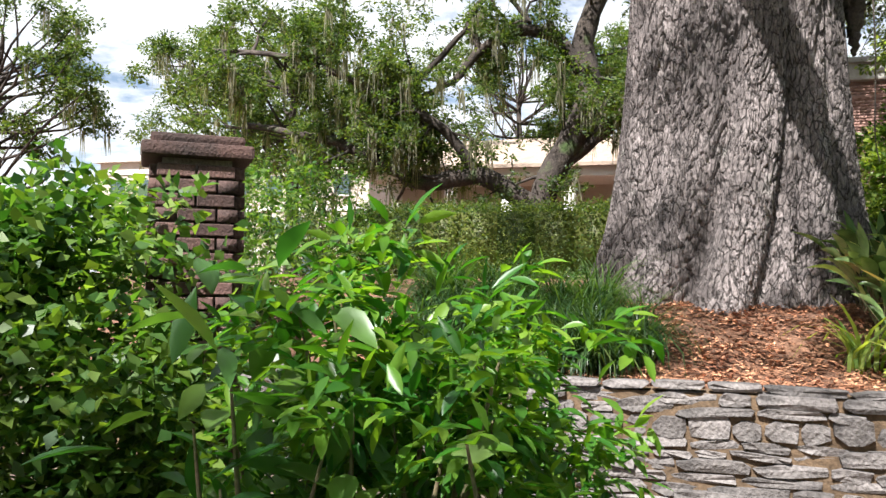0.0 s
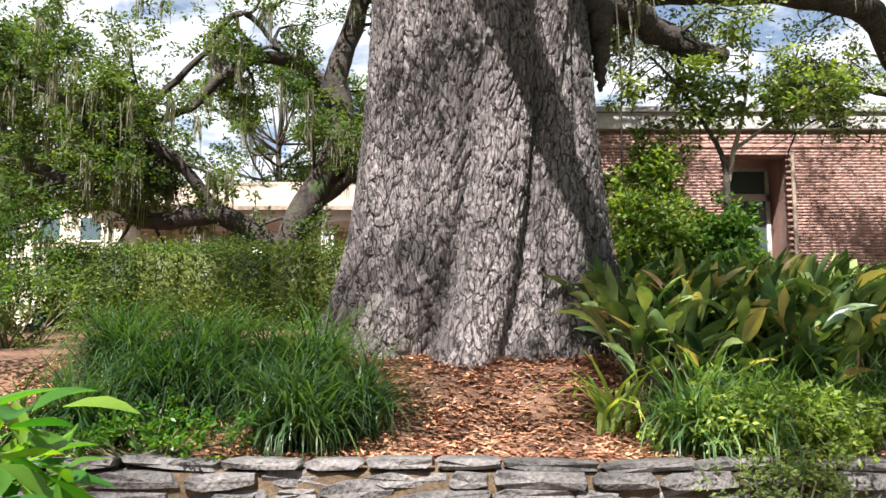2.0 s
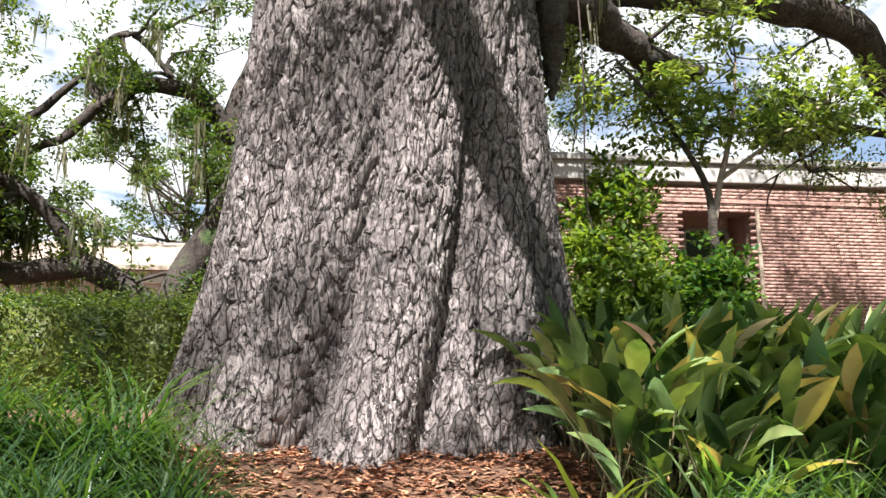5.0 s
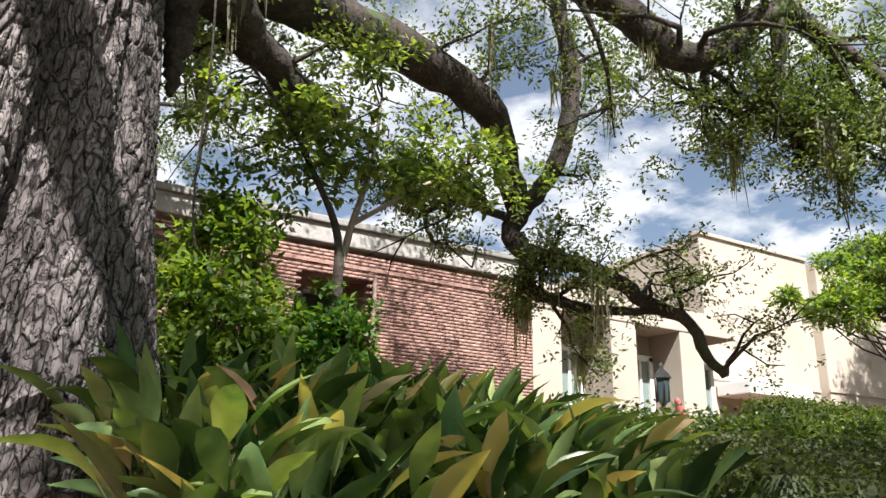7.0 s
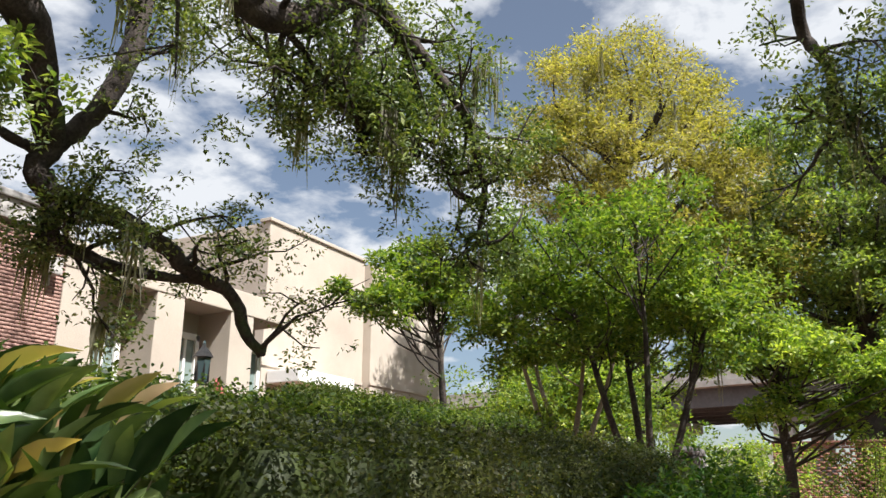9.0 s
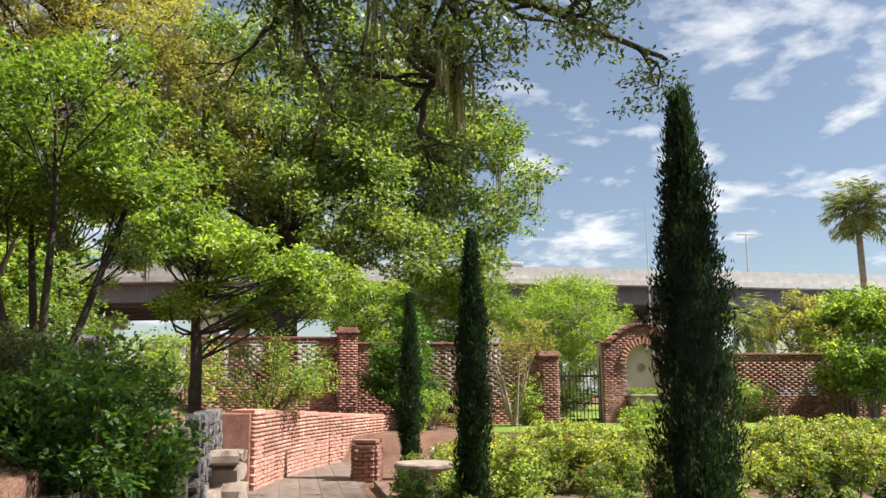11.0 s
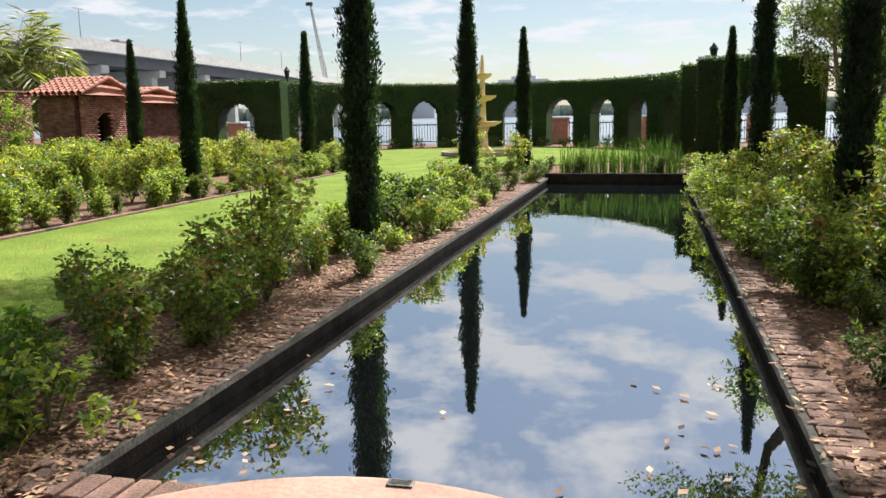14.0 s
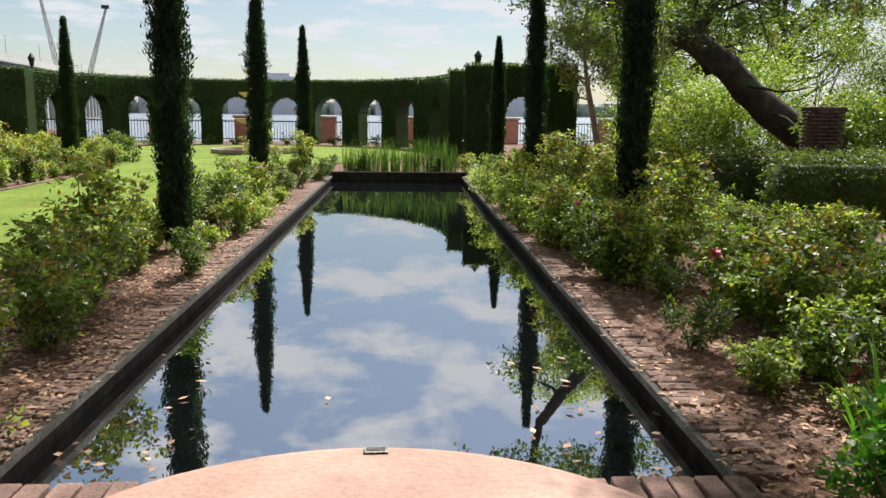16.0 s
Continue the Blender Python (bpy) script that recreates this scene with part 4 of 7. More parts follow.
part("parapet_cap", box((0.25, -0.16, 4.02), (9.7, 0.5, 4.13), 0.02), M_COPPER, brick_hall, "dark metal coping")
part("roof", box((0.4, 0.4, 3.6), (9.6, 9.0, 3.8)), M_COPPER, brick_hall)
part("side_wall", box((0.4, 0.4, -0.3), (0.7, 9.0, 3.72)), M_BRICKBUILD, brick_hall)
part("side_wall", box((9.3, 0.4, -0.3), (9.6, 9.0, 3.72)), M_BRICKBUILD, brick_hall)
for z0_, z1_ in ((1.4, 2.56), (2.7, 3.14)):
    win = part("window", box((5.66, 0.86, z0_), (6.34, 0.89, z1_)), M_GLASS, brick_hall)
    bm = bmesh.new()
    for lo, hi in (((5.58, 0.82, z0_ - 0.08), (6.42, 0.9, z0_)), ((5.58, 0.82, z1_), (6.42, 0.9, z1_ + 0.06)), ((5.58, 0.82, z0_ - 0.08), (5.66, 0.9, z1_ + 0.06)), ((6.34, 0.82, z0_ - 0.08), (6.42, 0.9, z1_ + 0.06))):
        add_box(bm, lo, hi, 0.004)
    part("frame", bm, M_CONC, win)
part("soldier_course", box((0.4, -0.045, 3.40), (9.6, 0.0, 3.45)), M_BRICKBUILD, brick_hall)
lampw = part("wall_light", add_box(add_box(bmesh.new(), (9.25, -0.25, 3.05), (9.42, -0.05, 3.32), 0.03), (9.3, -0.06, 2.9), (9.36, 0.0, 3.2), 0.01), M_CONC, brick_hall)

# cream wing with piers and tall windows
cream = thing("cream_building", "cream stucco wing with square piers and tall windows", "building", (9.6, 16.0, 1.75))
part("wall", box((0, 0.85, -0.3), (5.4, 1.2, 3.55)), M_STUCCO, cream)
part("parapet", box((-0.05, 0.0, 3.30), (5.45, 1.25, 3.75), 0.02), M_STUCCO, cream)
part("roof", box((0, 1.2, 3.3), (5.4, 8, 3.5)), M_STUCCO, cream)
for x in (0.05, 1.9, 3.75):
    part("pier", box((x, 0.02, -0.3), (x + 0.65, 0.9, 3.32), 0.015), M_STUCCO, cream)
for x in (0.85, 2.7, 4.5):
    w = part("window", box((x + 0.1, 0.74, -0.1), (x + 0.85, 0.80, 2.75)), M_SKYGLASS, cream)
    bm = bmesh.new()
    for lo, hi in (((x, 0.68, -0.2), (x + 0.1, 0.86, 2.85)), ((x + 0.85, 0.68, -0.2), (x + 0.95, 0.86, 2.85)), ((x, 0.68, 2.75), (x + 0.95, 0.86, 2.87)), ((x + 0.58, 0.70, -0.1), (x + 0.64, 0.80, 2.75)), ((x + 0.1, 0.70, 1.1), (x + 0.85, 0.80, 1.15))):
        add_box(bm, lo, hi, 0.004)
    part("frame", bm, M_WHITE, w)
tall = thing("cream_block", "tall windowless cream stucco block", "building", (21.3, 22.0, 1.6))
part("wall", box((0, 0, -0.3), (5.6, 9, 8.6), 0.03), M_STUCCO, tall)
part("wall", box((5.6, -0.35, -0.3), (11.4, 9, 8.5), 0.03), M_STUCCO, tall)
part("band", box((-0.04, -0.05, 3.9), (5.56, 0, 4.0)), M_STUCCO, tall)
part("band", box((5.56, -0.40, 3.9), (11.44, -0.35, 4.0)), M_STUCCO, tall)
part("band", box((-0.04, -0.05, 1.3), (5.56, 0, 1.38)), M_STUCCO, tall)
part("band", box((5.56, -0.40, 1.3), (11.44, -0.35, 1.38)), M_STUCCO, tall)
part("parapet_cap", box((-0.08, -0.08, 8.6), (5.62, 0.4, 8.72), 0.02), M_STUCCO, tall)
part("canopy", box((0.2, -1.3, 3.35), (3.2, -0.05, 3.75), 0.03), M_WHITE, tall)
part("doorway", box((0.4, -0.06, -0.3), (2.9, 0.02, 3.2), 0.02), M_SAND, tall)

# houses behind the old oak
porch = thing("porch_house", "cream house with a deep white porch and weathered roof", "house", (-8.5, 23.0, 1.7))
part("wall", box((0, 1.6, 0), (8.2, 2.0, 3.4)), M_STUCCO, porch)
part("eave", box((-0.4, -0.4, 3.1), (8.6, 2.2, 3.45), 0.03), M_WHITE, porch)
bm = bmesh.new()
vs = [bm.verts.new(p) for p in ((-0.6, -0.6, 3.46), (8.8, -0.6, 3.46), (8.8, 5, 5.2), (-0.6, 5, 5.2), (-0.6, -0.6, 3.36), (8.8, -0.6, 3.36), (8.8, 5, 3.4), (-0.6, 5, 3.4))]
for q in ((0, 1, 2, 3), (4, 5, 6, 7), (0, 1, 5, 4), (1, 2, 6, 5), (2, 3, 7, 6), (3, 0, 4, 7)):
    bm.faces.new([vs[i] for i in q])
part("roof", bm, M_SAND, porch, "weathered pale clay roof")
for x in (0.3, 2.0, 3.7, 5.5, 7.6):
    part("column", box((x, -0.2, 0), (x + 0.32, 0.12, 3.1), 0.02), M_WHITE, porch)
for x in (1.0, 2.7, 4.5, 6.4):
    w = part("window", box((x, 1.55, 0.9), (x + 0.9, 1.59, 2.5)), M_GLASS, porch)
    part("sill", box((x - 0.07, 1.50, 0.80), (x + 0.97, 1.6, 0.9)), M_WHITE, w)
block = thing("apartment_building", "pale pink three-storey building with rows of windows", "building", (-50, 62, 1.0))
part("wall", box((0, 0, 0), (26, 8, 11.5), 0.05), M_STUCCO, block)
part("roof", box((-0.5, -0.5, 11.5), (26.5, 8.5, 12.0), 0.05), M_WHITE, block)
for fl in range(3):
    part("band", box((-0.1, -0.12, 3.4 + fl * 3.5), (26.1, 0.0, 3.7 + fl * 3.5)), M_WHITE, block)
    for k in range(8):
        w = part("window", box((1.2 + k * 3.1, -0.06, 1.2 + fl * 3.5), (2.7 + k * 3.1, -0.01, 2.9 + fl * 3.5)), M_GLASS, block)
        part("sill", box((1.1 + k * 3.1, -0.16, 1.1 + fl * 3.5), (2.8 + k * 3.1, 0, 1.2 + fl * 3.5)), M_WHITE, w)

# ---- second oak, with crooked low limbs ----
oak_two = thing("oak_tree", "crooked live oak with low twisting limbs and moss", "tree", (-2.6, 17.0, 1.75))
O2 = np.array([-2.6, 17.0, 1.75])
g2 = np.random.default_rng(31)
two = [bough(oak_two, O2, c, r, n=24) for c, r in (
    ([(-2.6, 17, 1.6), (-2.75, 17, 3.4), (-2.3, 17, 4.4), (-1.75, 17, 5.6), (-1.85, 17, 6.9), (-1.4, 17, 8.3), (-1.0, 16.6, 10)], [0.30, 0.27, 0.14]),
    ([(-2.7, 16.9, 3.3), (-3.9, 16.6, 4.0), (-5.1, 16.4, 3.85), (-6.0, 16.4, 4.3), (-7.2, 16.2, 4.8), (-9.2, 16.0, 5.2)], [0.22, 0.16, 0.06]),
    ([(-5.2, 16.4, 3.9), (-5.9, 16.5, 4.7), (-6.0, 16.5, 5.5), (-5.1, 16.5, 6.3), (-4.2, 16.5, 7.2)], [0.13, 0.10, 0.05]),
    ([(-1.8, 17, 6.0), (-2.4, 16.7, 6.9), (-3.3, 16.5, 7.0), (-4.0, 16.5, 6.6), (-4.6, 16.5, 6.0), (-5.6, 16.5, 5.6)], [0.16, 0.11, 0.05]),
    ([(-3.9, 16.5, 6.6), (-4.2, 16.5, 7.3), (-3.6, 16.5, 7.9), (-2.9, 16.6, 7.2)], [0.09, 0.07, 0.04]),
    ([(-2.4, 17, 4.2), (-1.2, 17.2, 5.2), (-0.4, 17.4, 6.2), (0.6, 17.8, 7.0)], [0.18, 0.12, 0.05]),
    ([(-4.0, 16.6, 4.0), (-4.6, 16.2, 4.9), (-5.8, 15.8, 5.6), (-7.6, 15.4, 6.4), (-9.4, 15.0, 6.6)], [0.12, 0.09, 0.04]))]
tw, tips = [], []
for p, many in zip(two, (22, 22, 9, 9, 7, 16, 22)):
    a, b = twigs_from(p, g2, many, 1.5, 3)
    tw += a
    tips.append(b)
tips = np.concatenate(tips)
v, f = joined(tw)
fast("twig_mass", v - O2, f, M_LIMB, oak_two)["kind"] = "stuff"
tips = np.concatenate([tips, g2.uniform((-10.0, 14.6, 5.6), (-3.4, 17.6, 9.6), (90, 3))])
pts, d = clump_points(g2, tips, 56, 0.36, 0.6)
v, f = leaf_arrays(pts - O2, 0.10, 0.045, g2, 0.3, toward=d * 0.8)
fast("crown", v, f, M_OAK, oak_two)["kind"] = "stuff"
v, f = moss_arrays(tips[g2.choice(len(tips), 260, replace=False)] - O2, g2, 0.7)
fast("moss", v, f, M_MOSS, oak_two)["kind"] = "stuff"


# ---- hedges and shrubs ----
def hedge(name, label, line, width, height, mat, density, size, seed, base_z=None, ragged=0.05, group=""):
    """A clipped hedge along a line: an inner body and a skin of leaves."""
    g = np.random.default_rng(seed)
    line = np.array(line, float)
    ob = thing(name, label, "hedge", (line[0][0], line[0][1], float(ground_z(line[0][0], line[0][1])) if base_z is None else base_z), group=group)
    o = np.array(ob.matrix_world.translation)
    pts, core = [], []
    for a, b in zip(line, line[1:]):
        t = (b - a) / np.linalg.norm(b - a)
        nrm = np.array([-t[1], t[0]])
        L = np.linalg.norm(b - a)
        n = int(density * L * (height * 2 + width))
        s, q = g.uniform(0, L, n), g.uniform(0, height * 2 + width, n)
        off = np.where(q < height, -width / 2, np.where(q > height + width, width / 2, q - height - width / 2))
        zz = np.where(q < height, q, np.where(q > height + width, q - height - width, height))
        xy = a + s[:, None] * t + off[:, None] * nrm
        gz = ground_z(xy[:, 0], xy[:, 1]) if base_z is None else np.full(n, base_z)
        p = np.stack([xy[:, 0], xy[:, 1], gz + zz], 1)
        p += g.normal(0, ragged, p.shape) - np.array([0, 0, ragged])
        pts.append(p)
        m_end = int(density * width * height)
        for c_end in (a, b):
            off, zz = g.uniform(-width / 2, width / 2, m_end), g.uniform(0, height, m_end)
            xy = c_end + off[:, None] * nrm
            gz = ground_z(xy[:, 0], xy[:, 1]) if base_z is None else np.full(m_end, base_z)
            pts.append(np.stack([xy[:, 0], xy[:, 1], gz + zz], 1) + g.normal(0, ragged, (m_end, 3)))
        k = max(2, int(L / 0.6))
        w = width / 2 - 0.11
        for i in range(k):
            c0, c1 = a + t * L * i / k, a + t * L * (i + 1) / k
            z0 = [float(ground_z(*c)) if base_z is None else base_z for c in (c0, c1)]
            v = [(*(c + nrm * sgn * w), z + h) for c, z in ((c0, z0[0]), (c1, z0[1])) for sgn in (-1, 1) for h in (0.02, height - 0.15)]
            core.append((np.array(v), np.array([(0, 1, 3, 2), (4, 6, 7, 5), (0, 4, 5, 1), (2, 3, 7, 6), (0, 2, 6, 4), (1, 5, 7, 3)])))
    v1, f1 = joined(core)
    fast("inner_growth", v1 - o, f1, M_DARKLEAF, ob)
    pts = np.concatenate(pts)
    v, f = leaf_arrays(pts - o, size, size * 0.55, g, 0.25)
    fast("leaves", v, f, mat, ob)["kind"] = "stuff"
    return ob


def shrub(name, label, at, radii, leaves, size, mat, seed, width=0.45, stems=7, category="shrub", up=0.35, stem_mat=None, clumps=26, group="", fine=False):
    """Stems that fan out from the ground and end in leaf clumps."""
    g = np.random.default_rng(seed)
    ob = thing(name, label, category, at, group=group)
    r = np.array(radii)
    d = g.normal(size=(clumps, 3))
    d /= np.linalg.norm(d, axis=1)[:, None]
    c = d * (g.uniform(0.2, 1, clumps) ** 0.5)[:, None] * r + np.array([0, 0, r[2]])
    c[:, 2] = np.maximum(c[:, 2], 0.12)
    st = []
    for k in range(min(clumps, stems * 3)):
        s = np.array([g.normal(0, r[0] * 0.12), g.normal(0, r[1] * 0.12), -0.05])
        st.append(tube_arrays(curve_points([s, (s + c[k]) / 2 + g.normal(0, 0.05, 3) * r[2], c[k]], 6), [0.014 + 0.008 * r[2], 0.004], 5))
    v, f = joined(st)
    fast("stemwork", v, f, stem_mat or M_STEM, ob)["kind"] = "stuff"
    pts, dd = clump_points(g, c, max(3, leaves // clumps), float(r.mean()) * 0.42, 0.85)
    pts[:, 2] = np.maximum(pts[:, 2], 0.03)
    v, f = fine_leaves(pts, size, size * width, g, up, dd * 0.7) if fine else leaf_arrays(pts, size, size * width, g, up, toward=dd * 0.7)
    fast("leaves", v, f, mat, ob, smooth=fine)["kind"] = "stuff"
    return ob


hedge("hedge", "clipped boxy green hedge on the bank behind the oak", [(-5.2, 13.0), (-0.9, 13.0)], 0.8, 1.17, M_HEDGE, 1700, 0.05, 41, ragged=0.07)
hedge("hedge", "low clipped hedge along the terrace edge", [(4.3, 9.3), (6.6, 9.3), (11.5, 9.5)], 0.8, 0.82, M_HEDGE, 1700, 0.045, 42)
hedge("hedge", "browned clipped hedge above the retaining wall", [(4.75, 8.0), (8.5, 7.9), (12.4, 7.7)], 0.7, 0.80, M_BROWNED, 2000, 0.042, 43)
hedge("hedge", "dark clipped hedge in front of the cream block", [(12.5, 13.6), (19.0, 13.6)], 0.9, 1.3, M_DARKLEAF, 900, 0.07, 44)

# brick gate pier, half hidden by ivy
pier = thing("gate_pier", "dark weathered brick gate pier with a stone cap", "pier", (-2.42, 3.72, 0.0), 36)
pier.scale = (0.84, 0.84, 0.98)
part("core", box((-0.20, -0.20, 0), (0.20, 0.20, 2.33)), M_MORTAR, pier)
for k in range(4):
    bricks(pier, pose(0, 0, 0, 0, 0, 90 * k) @ pose(-0.23, -0.20, 0.01), 0.46, 2.31, M_DARKBRICK, 70, seed=60 + k, size=(0.215, 0.06, 0.062))
part("cap", add_box(box((-0.32, -0.32, 2.33), (0.32, 0.32, 2.40), 0.02), (-0.27, -0.27, 2.40), (0.27, 0.27, 2.45), 0.02), M_DARKBRICK, pier, "lichened dark stone cap")
shrub("ivy_mound", "dense dark-green ivy mound over the gate wall", (-2.72, 2.80, 0.0), (1.02, 0.55, 1.12), 23000, 0.07, M_IVY, 51, 0.7, 8, "ivy", clumps=150)
shrub("ivy_mound", "ivy spilling low beside the path", (-1.75, 2.55, 0.0), (0.5, 0.4, 0.45), 3000, 0.07, M_IVY, 52, 0.7, 6, "ivy", clumps=40)
shrub("flowering_shrub", "bright green leafy shrub with pale fresh tips", (-0.80, 2.30, 0.0), (0.62, 0.42, 0.92), 4600, 0.10, M_SHRUB, 53, 0.34, 9, clumps=100, fine=True)
shrub("flowering_shrub", "young bright green shrub leaning over the wall foot", (-0.62, 3.0, 0.0), (0.55, 0.4, 0.80), 2800, 0.10, M_SHRUB, 54, 0.34, 7, clumps=70, fine=True)
shrub("broadleaf_plant", "tall plant with broad drooping blue-green leaves", (-1.05, 2.0, 0.0), (0.30, 0.22, 0.86), 210, 0.20, M_BIGLEAF, 55, 0.36, 4, clumps=24, fine=True)
shrub("weed_patch", "pale sprawling weeds at the top of the wall", (2.35, 6.85, 0.93), (0.78, 0.32, 0.22), 3600, 0.055, M_BRIGHT, 56, 0.45, 8, "weeds", clumps=60)
shrub("weed_patch", "small weeds trailing down the stone wall", (2.3, 6.42, 0.35), (0.6, 0.14, 0.35), 2200, 0.045, M_PALELIT, 57, 0.45, 8, "weeds", clumps=50)
shrub("weed_patch", "low weeds at the mulch edge", (-1.6, 6.75, 0.93), (0.7, 0.25, 0.14), 1200, 0.05, M_SHRUB, 58, 0.45, 8, "weeds", clumps=40)


def strap_patch(name, label, centres, per, length, width, mat, seed, lean=0.8, category="grass clump", spread=0.1, segs=4):
    g = np.random.default_rng(seed)
    c = np.array(centres, float)
    ob = thing(name, label, category, (c[0][0], c[0][1], float(ground_z(c[0][0], c[0][1]))))
    o = np.array(ob.matrix_world.translation)
    for spot in c:
        b = spot + g.normal(0, spread, (per, 2))
        b3 = np.stack([b[:, 0], b[:, 1], ground_z(b[:, 0], b[:, 1]) - 0.02], 1)
        v, f = blade_arrays(b3 - o, length * g.uniform(0.85, 1.12), width, g, lean, segs)
        fast("tuft", v, f, mat, ob)
    return ob


g = np.random.default_rng(77)
cl = [(x, y) for x, y in zip(g.uniform(-2.6, -0.25, 46), g.uniform(7.0, 8.6, 46)) if (x < -0.6 or y < 8.0)]
strap_patch("liriope_bed", "dark green arching liriope grass on the bank", cl, 120, 0.88, 0.021, M_LIRIOPE, 71, 1.75, spread=0.06)
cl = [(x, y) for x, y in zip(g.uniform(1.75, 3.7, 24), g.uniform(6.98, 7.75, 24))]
strap_patch("liriope_bed", "arching bright green liriope clumps before broad leaves", cl, 70, 0.78, 0.026, M_LIRIOPELIT, 72, 1.7, spread=0.07)
cl = [(x, y) for x, y in zip(g.uniform(3.6, 5.6, 22), g.uniform(7.0, 7.7, 22))]
strap_patch("liriope_bed", "pale green grass clumps before the low hedge", cl, 75, 0.6, 0.02, M_LIRIOPE, 73, 2.0, spread=0.06)
strap_patch("spider_lily", "pale green strap-leaved clump in the mulch", [(1.46, 7.46), (1.50, 7.50), (1.42, 7.42)], 9, 0.74, 0.055, M_BRIGHT, 74, 1.5, "plant", 0.04)


# broad cast-iron plants: long leaves on stalks
def aspidistra(name, label, spots, seed, pale=0.07):
    g = np.random.default_rng(seed)
    s = np.array(spots, float)
    z = ground_z(s[:, 0], s[:, 1])
    ob = thing(name, label, "plant", (s[0][0], s[0][1], float(z[0])))
    o = np.array(ob.matrix_world.translation)
    n = len(s)
    a = g.normal(-1.5, 1.5, n)
    out = np.stack([np.cos(a), np.sin(a), 0 * a], 1)
    side = np.stack([-np.sin(a), np.cos(a), 0 * a], 1)
    tw_ = g.normal(0, 0.5, n)
    side = side * np.cos(tw_)[:, None] + np.array([0, 0, 1]) * np.sin(tw_)[:, None]
    base = np.stack([s[:, 0], s[:, 1], z], 1) - o
    L, tilt, bend = g.uniform(0.26, 0.45, n), g.uniform(0.08, 0.95, n), g.uniform(0.1, 1.1, n)
    stalk = g.uniform(0.15, 0.62, n)
    rows = []
    prof = (0.08, 0.62, 0.98, 0.86, 0.5, 0.03)
    pos = base + np.stack([0 * a, 0 * a, stalk], 1) + out * (stalk * np.tan(tilt))[:, None] * 0.6
    W = g.uniform(0.085, 0.14, n)
    for i, w in enumerate(prof):
        th = tilt + bend * i / 5
        nrm = np.cross(out * np.sin(th)[:, None] + np.array([0, 0, 1]) * np.cos(th)[:, None], side)
        lift = nrm * (W * w * 0.22)[:, None]
        rows += [pos - side * (W * w / 2)[:, None] + lift, pos, pos + side * (W * w / 2)[:, None] + lift]
        pos = pos + (out * np.sin(th)[:, None] + np.array([0, 0, 1]) * np.cos(th)[:, None]) * (L / 5)[:, None]
    v = np.stack(rows, 1)
    q = []
    for i in range(5):
        q += [(3 * i, 3 * i + 1, 3 * i + 4, 3 * i + 3), (3 * i + 1, 3 * i + 2, 3 * i + 5, 3 * i + 4)]
    is_pale = g.random(n) < pale
    for name_, pick, mat in (("leaves", ~is_pale, M_ASPID), ("faded_leaves", is_pale, M_PALEASPID)):
        vv = v[pick]
        f = (np.arange(len(vv))[:, None, None] * 18 + np.array(q)[None]).reshape(-1, 4)
        fast(name_, vv.reshape(-1, 3), f, mat, ob, smooth=True)["kind"] = "stuff"
    st = [tube_arrays(np.array([base[k], base[k] + (v[k][1] - base[k]) * 0.5, v[k][1]]), [0.006, 0.004], 4) for k in range(0, n, 2)]
    vv, f = joined(st)
    fast("stalkwork", vv, f, M_STEM, ob)["kind"] = "stuff"


g = np.random.default_rng(81)
aspidistra("cast_iron_plant", "dense bed of broad glossy cast-iron plant leaves", np.stack([g.uniform(1.72, 4.0, 1500), g.uniform(7.75, 9.3, 1500)], 1), 82, 0.10)
aspidistra("cast_iron_plant", "cast-iron plants leaning out at the oak's foot", np.stack([g.normal(1.85, 0.10, 26), g.normal(8.15, 0.15, 26)], 1), 83, 0.0)

# shrubs and a small tree before the brick hall
shrub("camellia", "glossy dark-green camellia against the brick hall", (2.58, 10.6, 1.65), (0.5, 0.4, 1.15), 12000, 0.08, M_MAPLE, 84, 0.5, 8, clumps=110)
shrub("camellia", "lower glossy shrub beside the camellia", (3.28, 10.4, 1.65), (0.45, 0.36, 0.78), 8000, 0.08, M_IVY, 85, 0.5, 8, clumps=80)
young = thing("small_tree", "slender young tree with forked pale trunk and glossy leaves", "tree", (3.42, 10.35, 1.62))
Y0 = np.array([3.42, 10.35, 1.62])
g7 = np.random.default_rng(86)
stems = [bough(young, Y0, c, r, m_, 8, 14, 0.04, "trunk") for c, r, m_ in (
    ([(3.42, 10.35, 1.5), (3.36, 10.35, 2.6), (3.35, 10.35, 3.5)], [0.05, 0.04], M_LIMB),
    ([(3.35, 10.35, 3.45), (3.28, 10.33, 3.75), (3.08, 10.32, 4.1), (2.85, 10.3, 4.45), (2.55, 10.3, 4.8)], [0.035, 0.012], M_LIMB),
    ([(3.36, 10.35, 3.4), (3.45, 10.36, 3.76), (3.55, 10.36, 4.1), (3.62, 10.36, 4.5), (3.66, 10.36, 4.9)], [0.035, 0.01], M_PALEBARK),
    ([(3.45, 10.36, 3.76), (3.75, 10.34, 3.98), (4.2, 10.3, 4.3), (4.75, 10.3, 4.75)], [0.025, 0.008], M_PALEBARK))]
cen = np.concatenate([g7.normal(c, r, (k, 3)) for c, r, k in (((2.75, 10.35, 4.36), (0.3, 0.22, 0.17), 13), ((3.55, 10.35, 4.52), (0.36, 0.25, 0.23), 20), ((4.45, 10.35, 4.45), (0.33, 0.22, 0.2), 14), ((3.35, 10.35, 4.15), (0.4, 0.2, 0.1), 8), ((4.1, 10.35, 4.12), (0.3, 0.2, 0.1), 8))])
allp = np.concatenate(stems[1:])
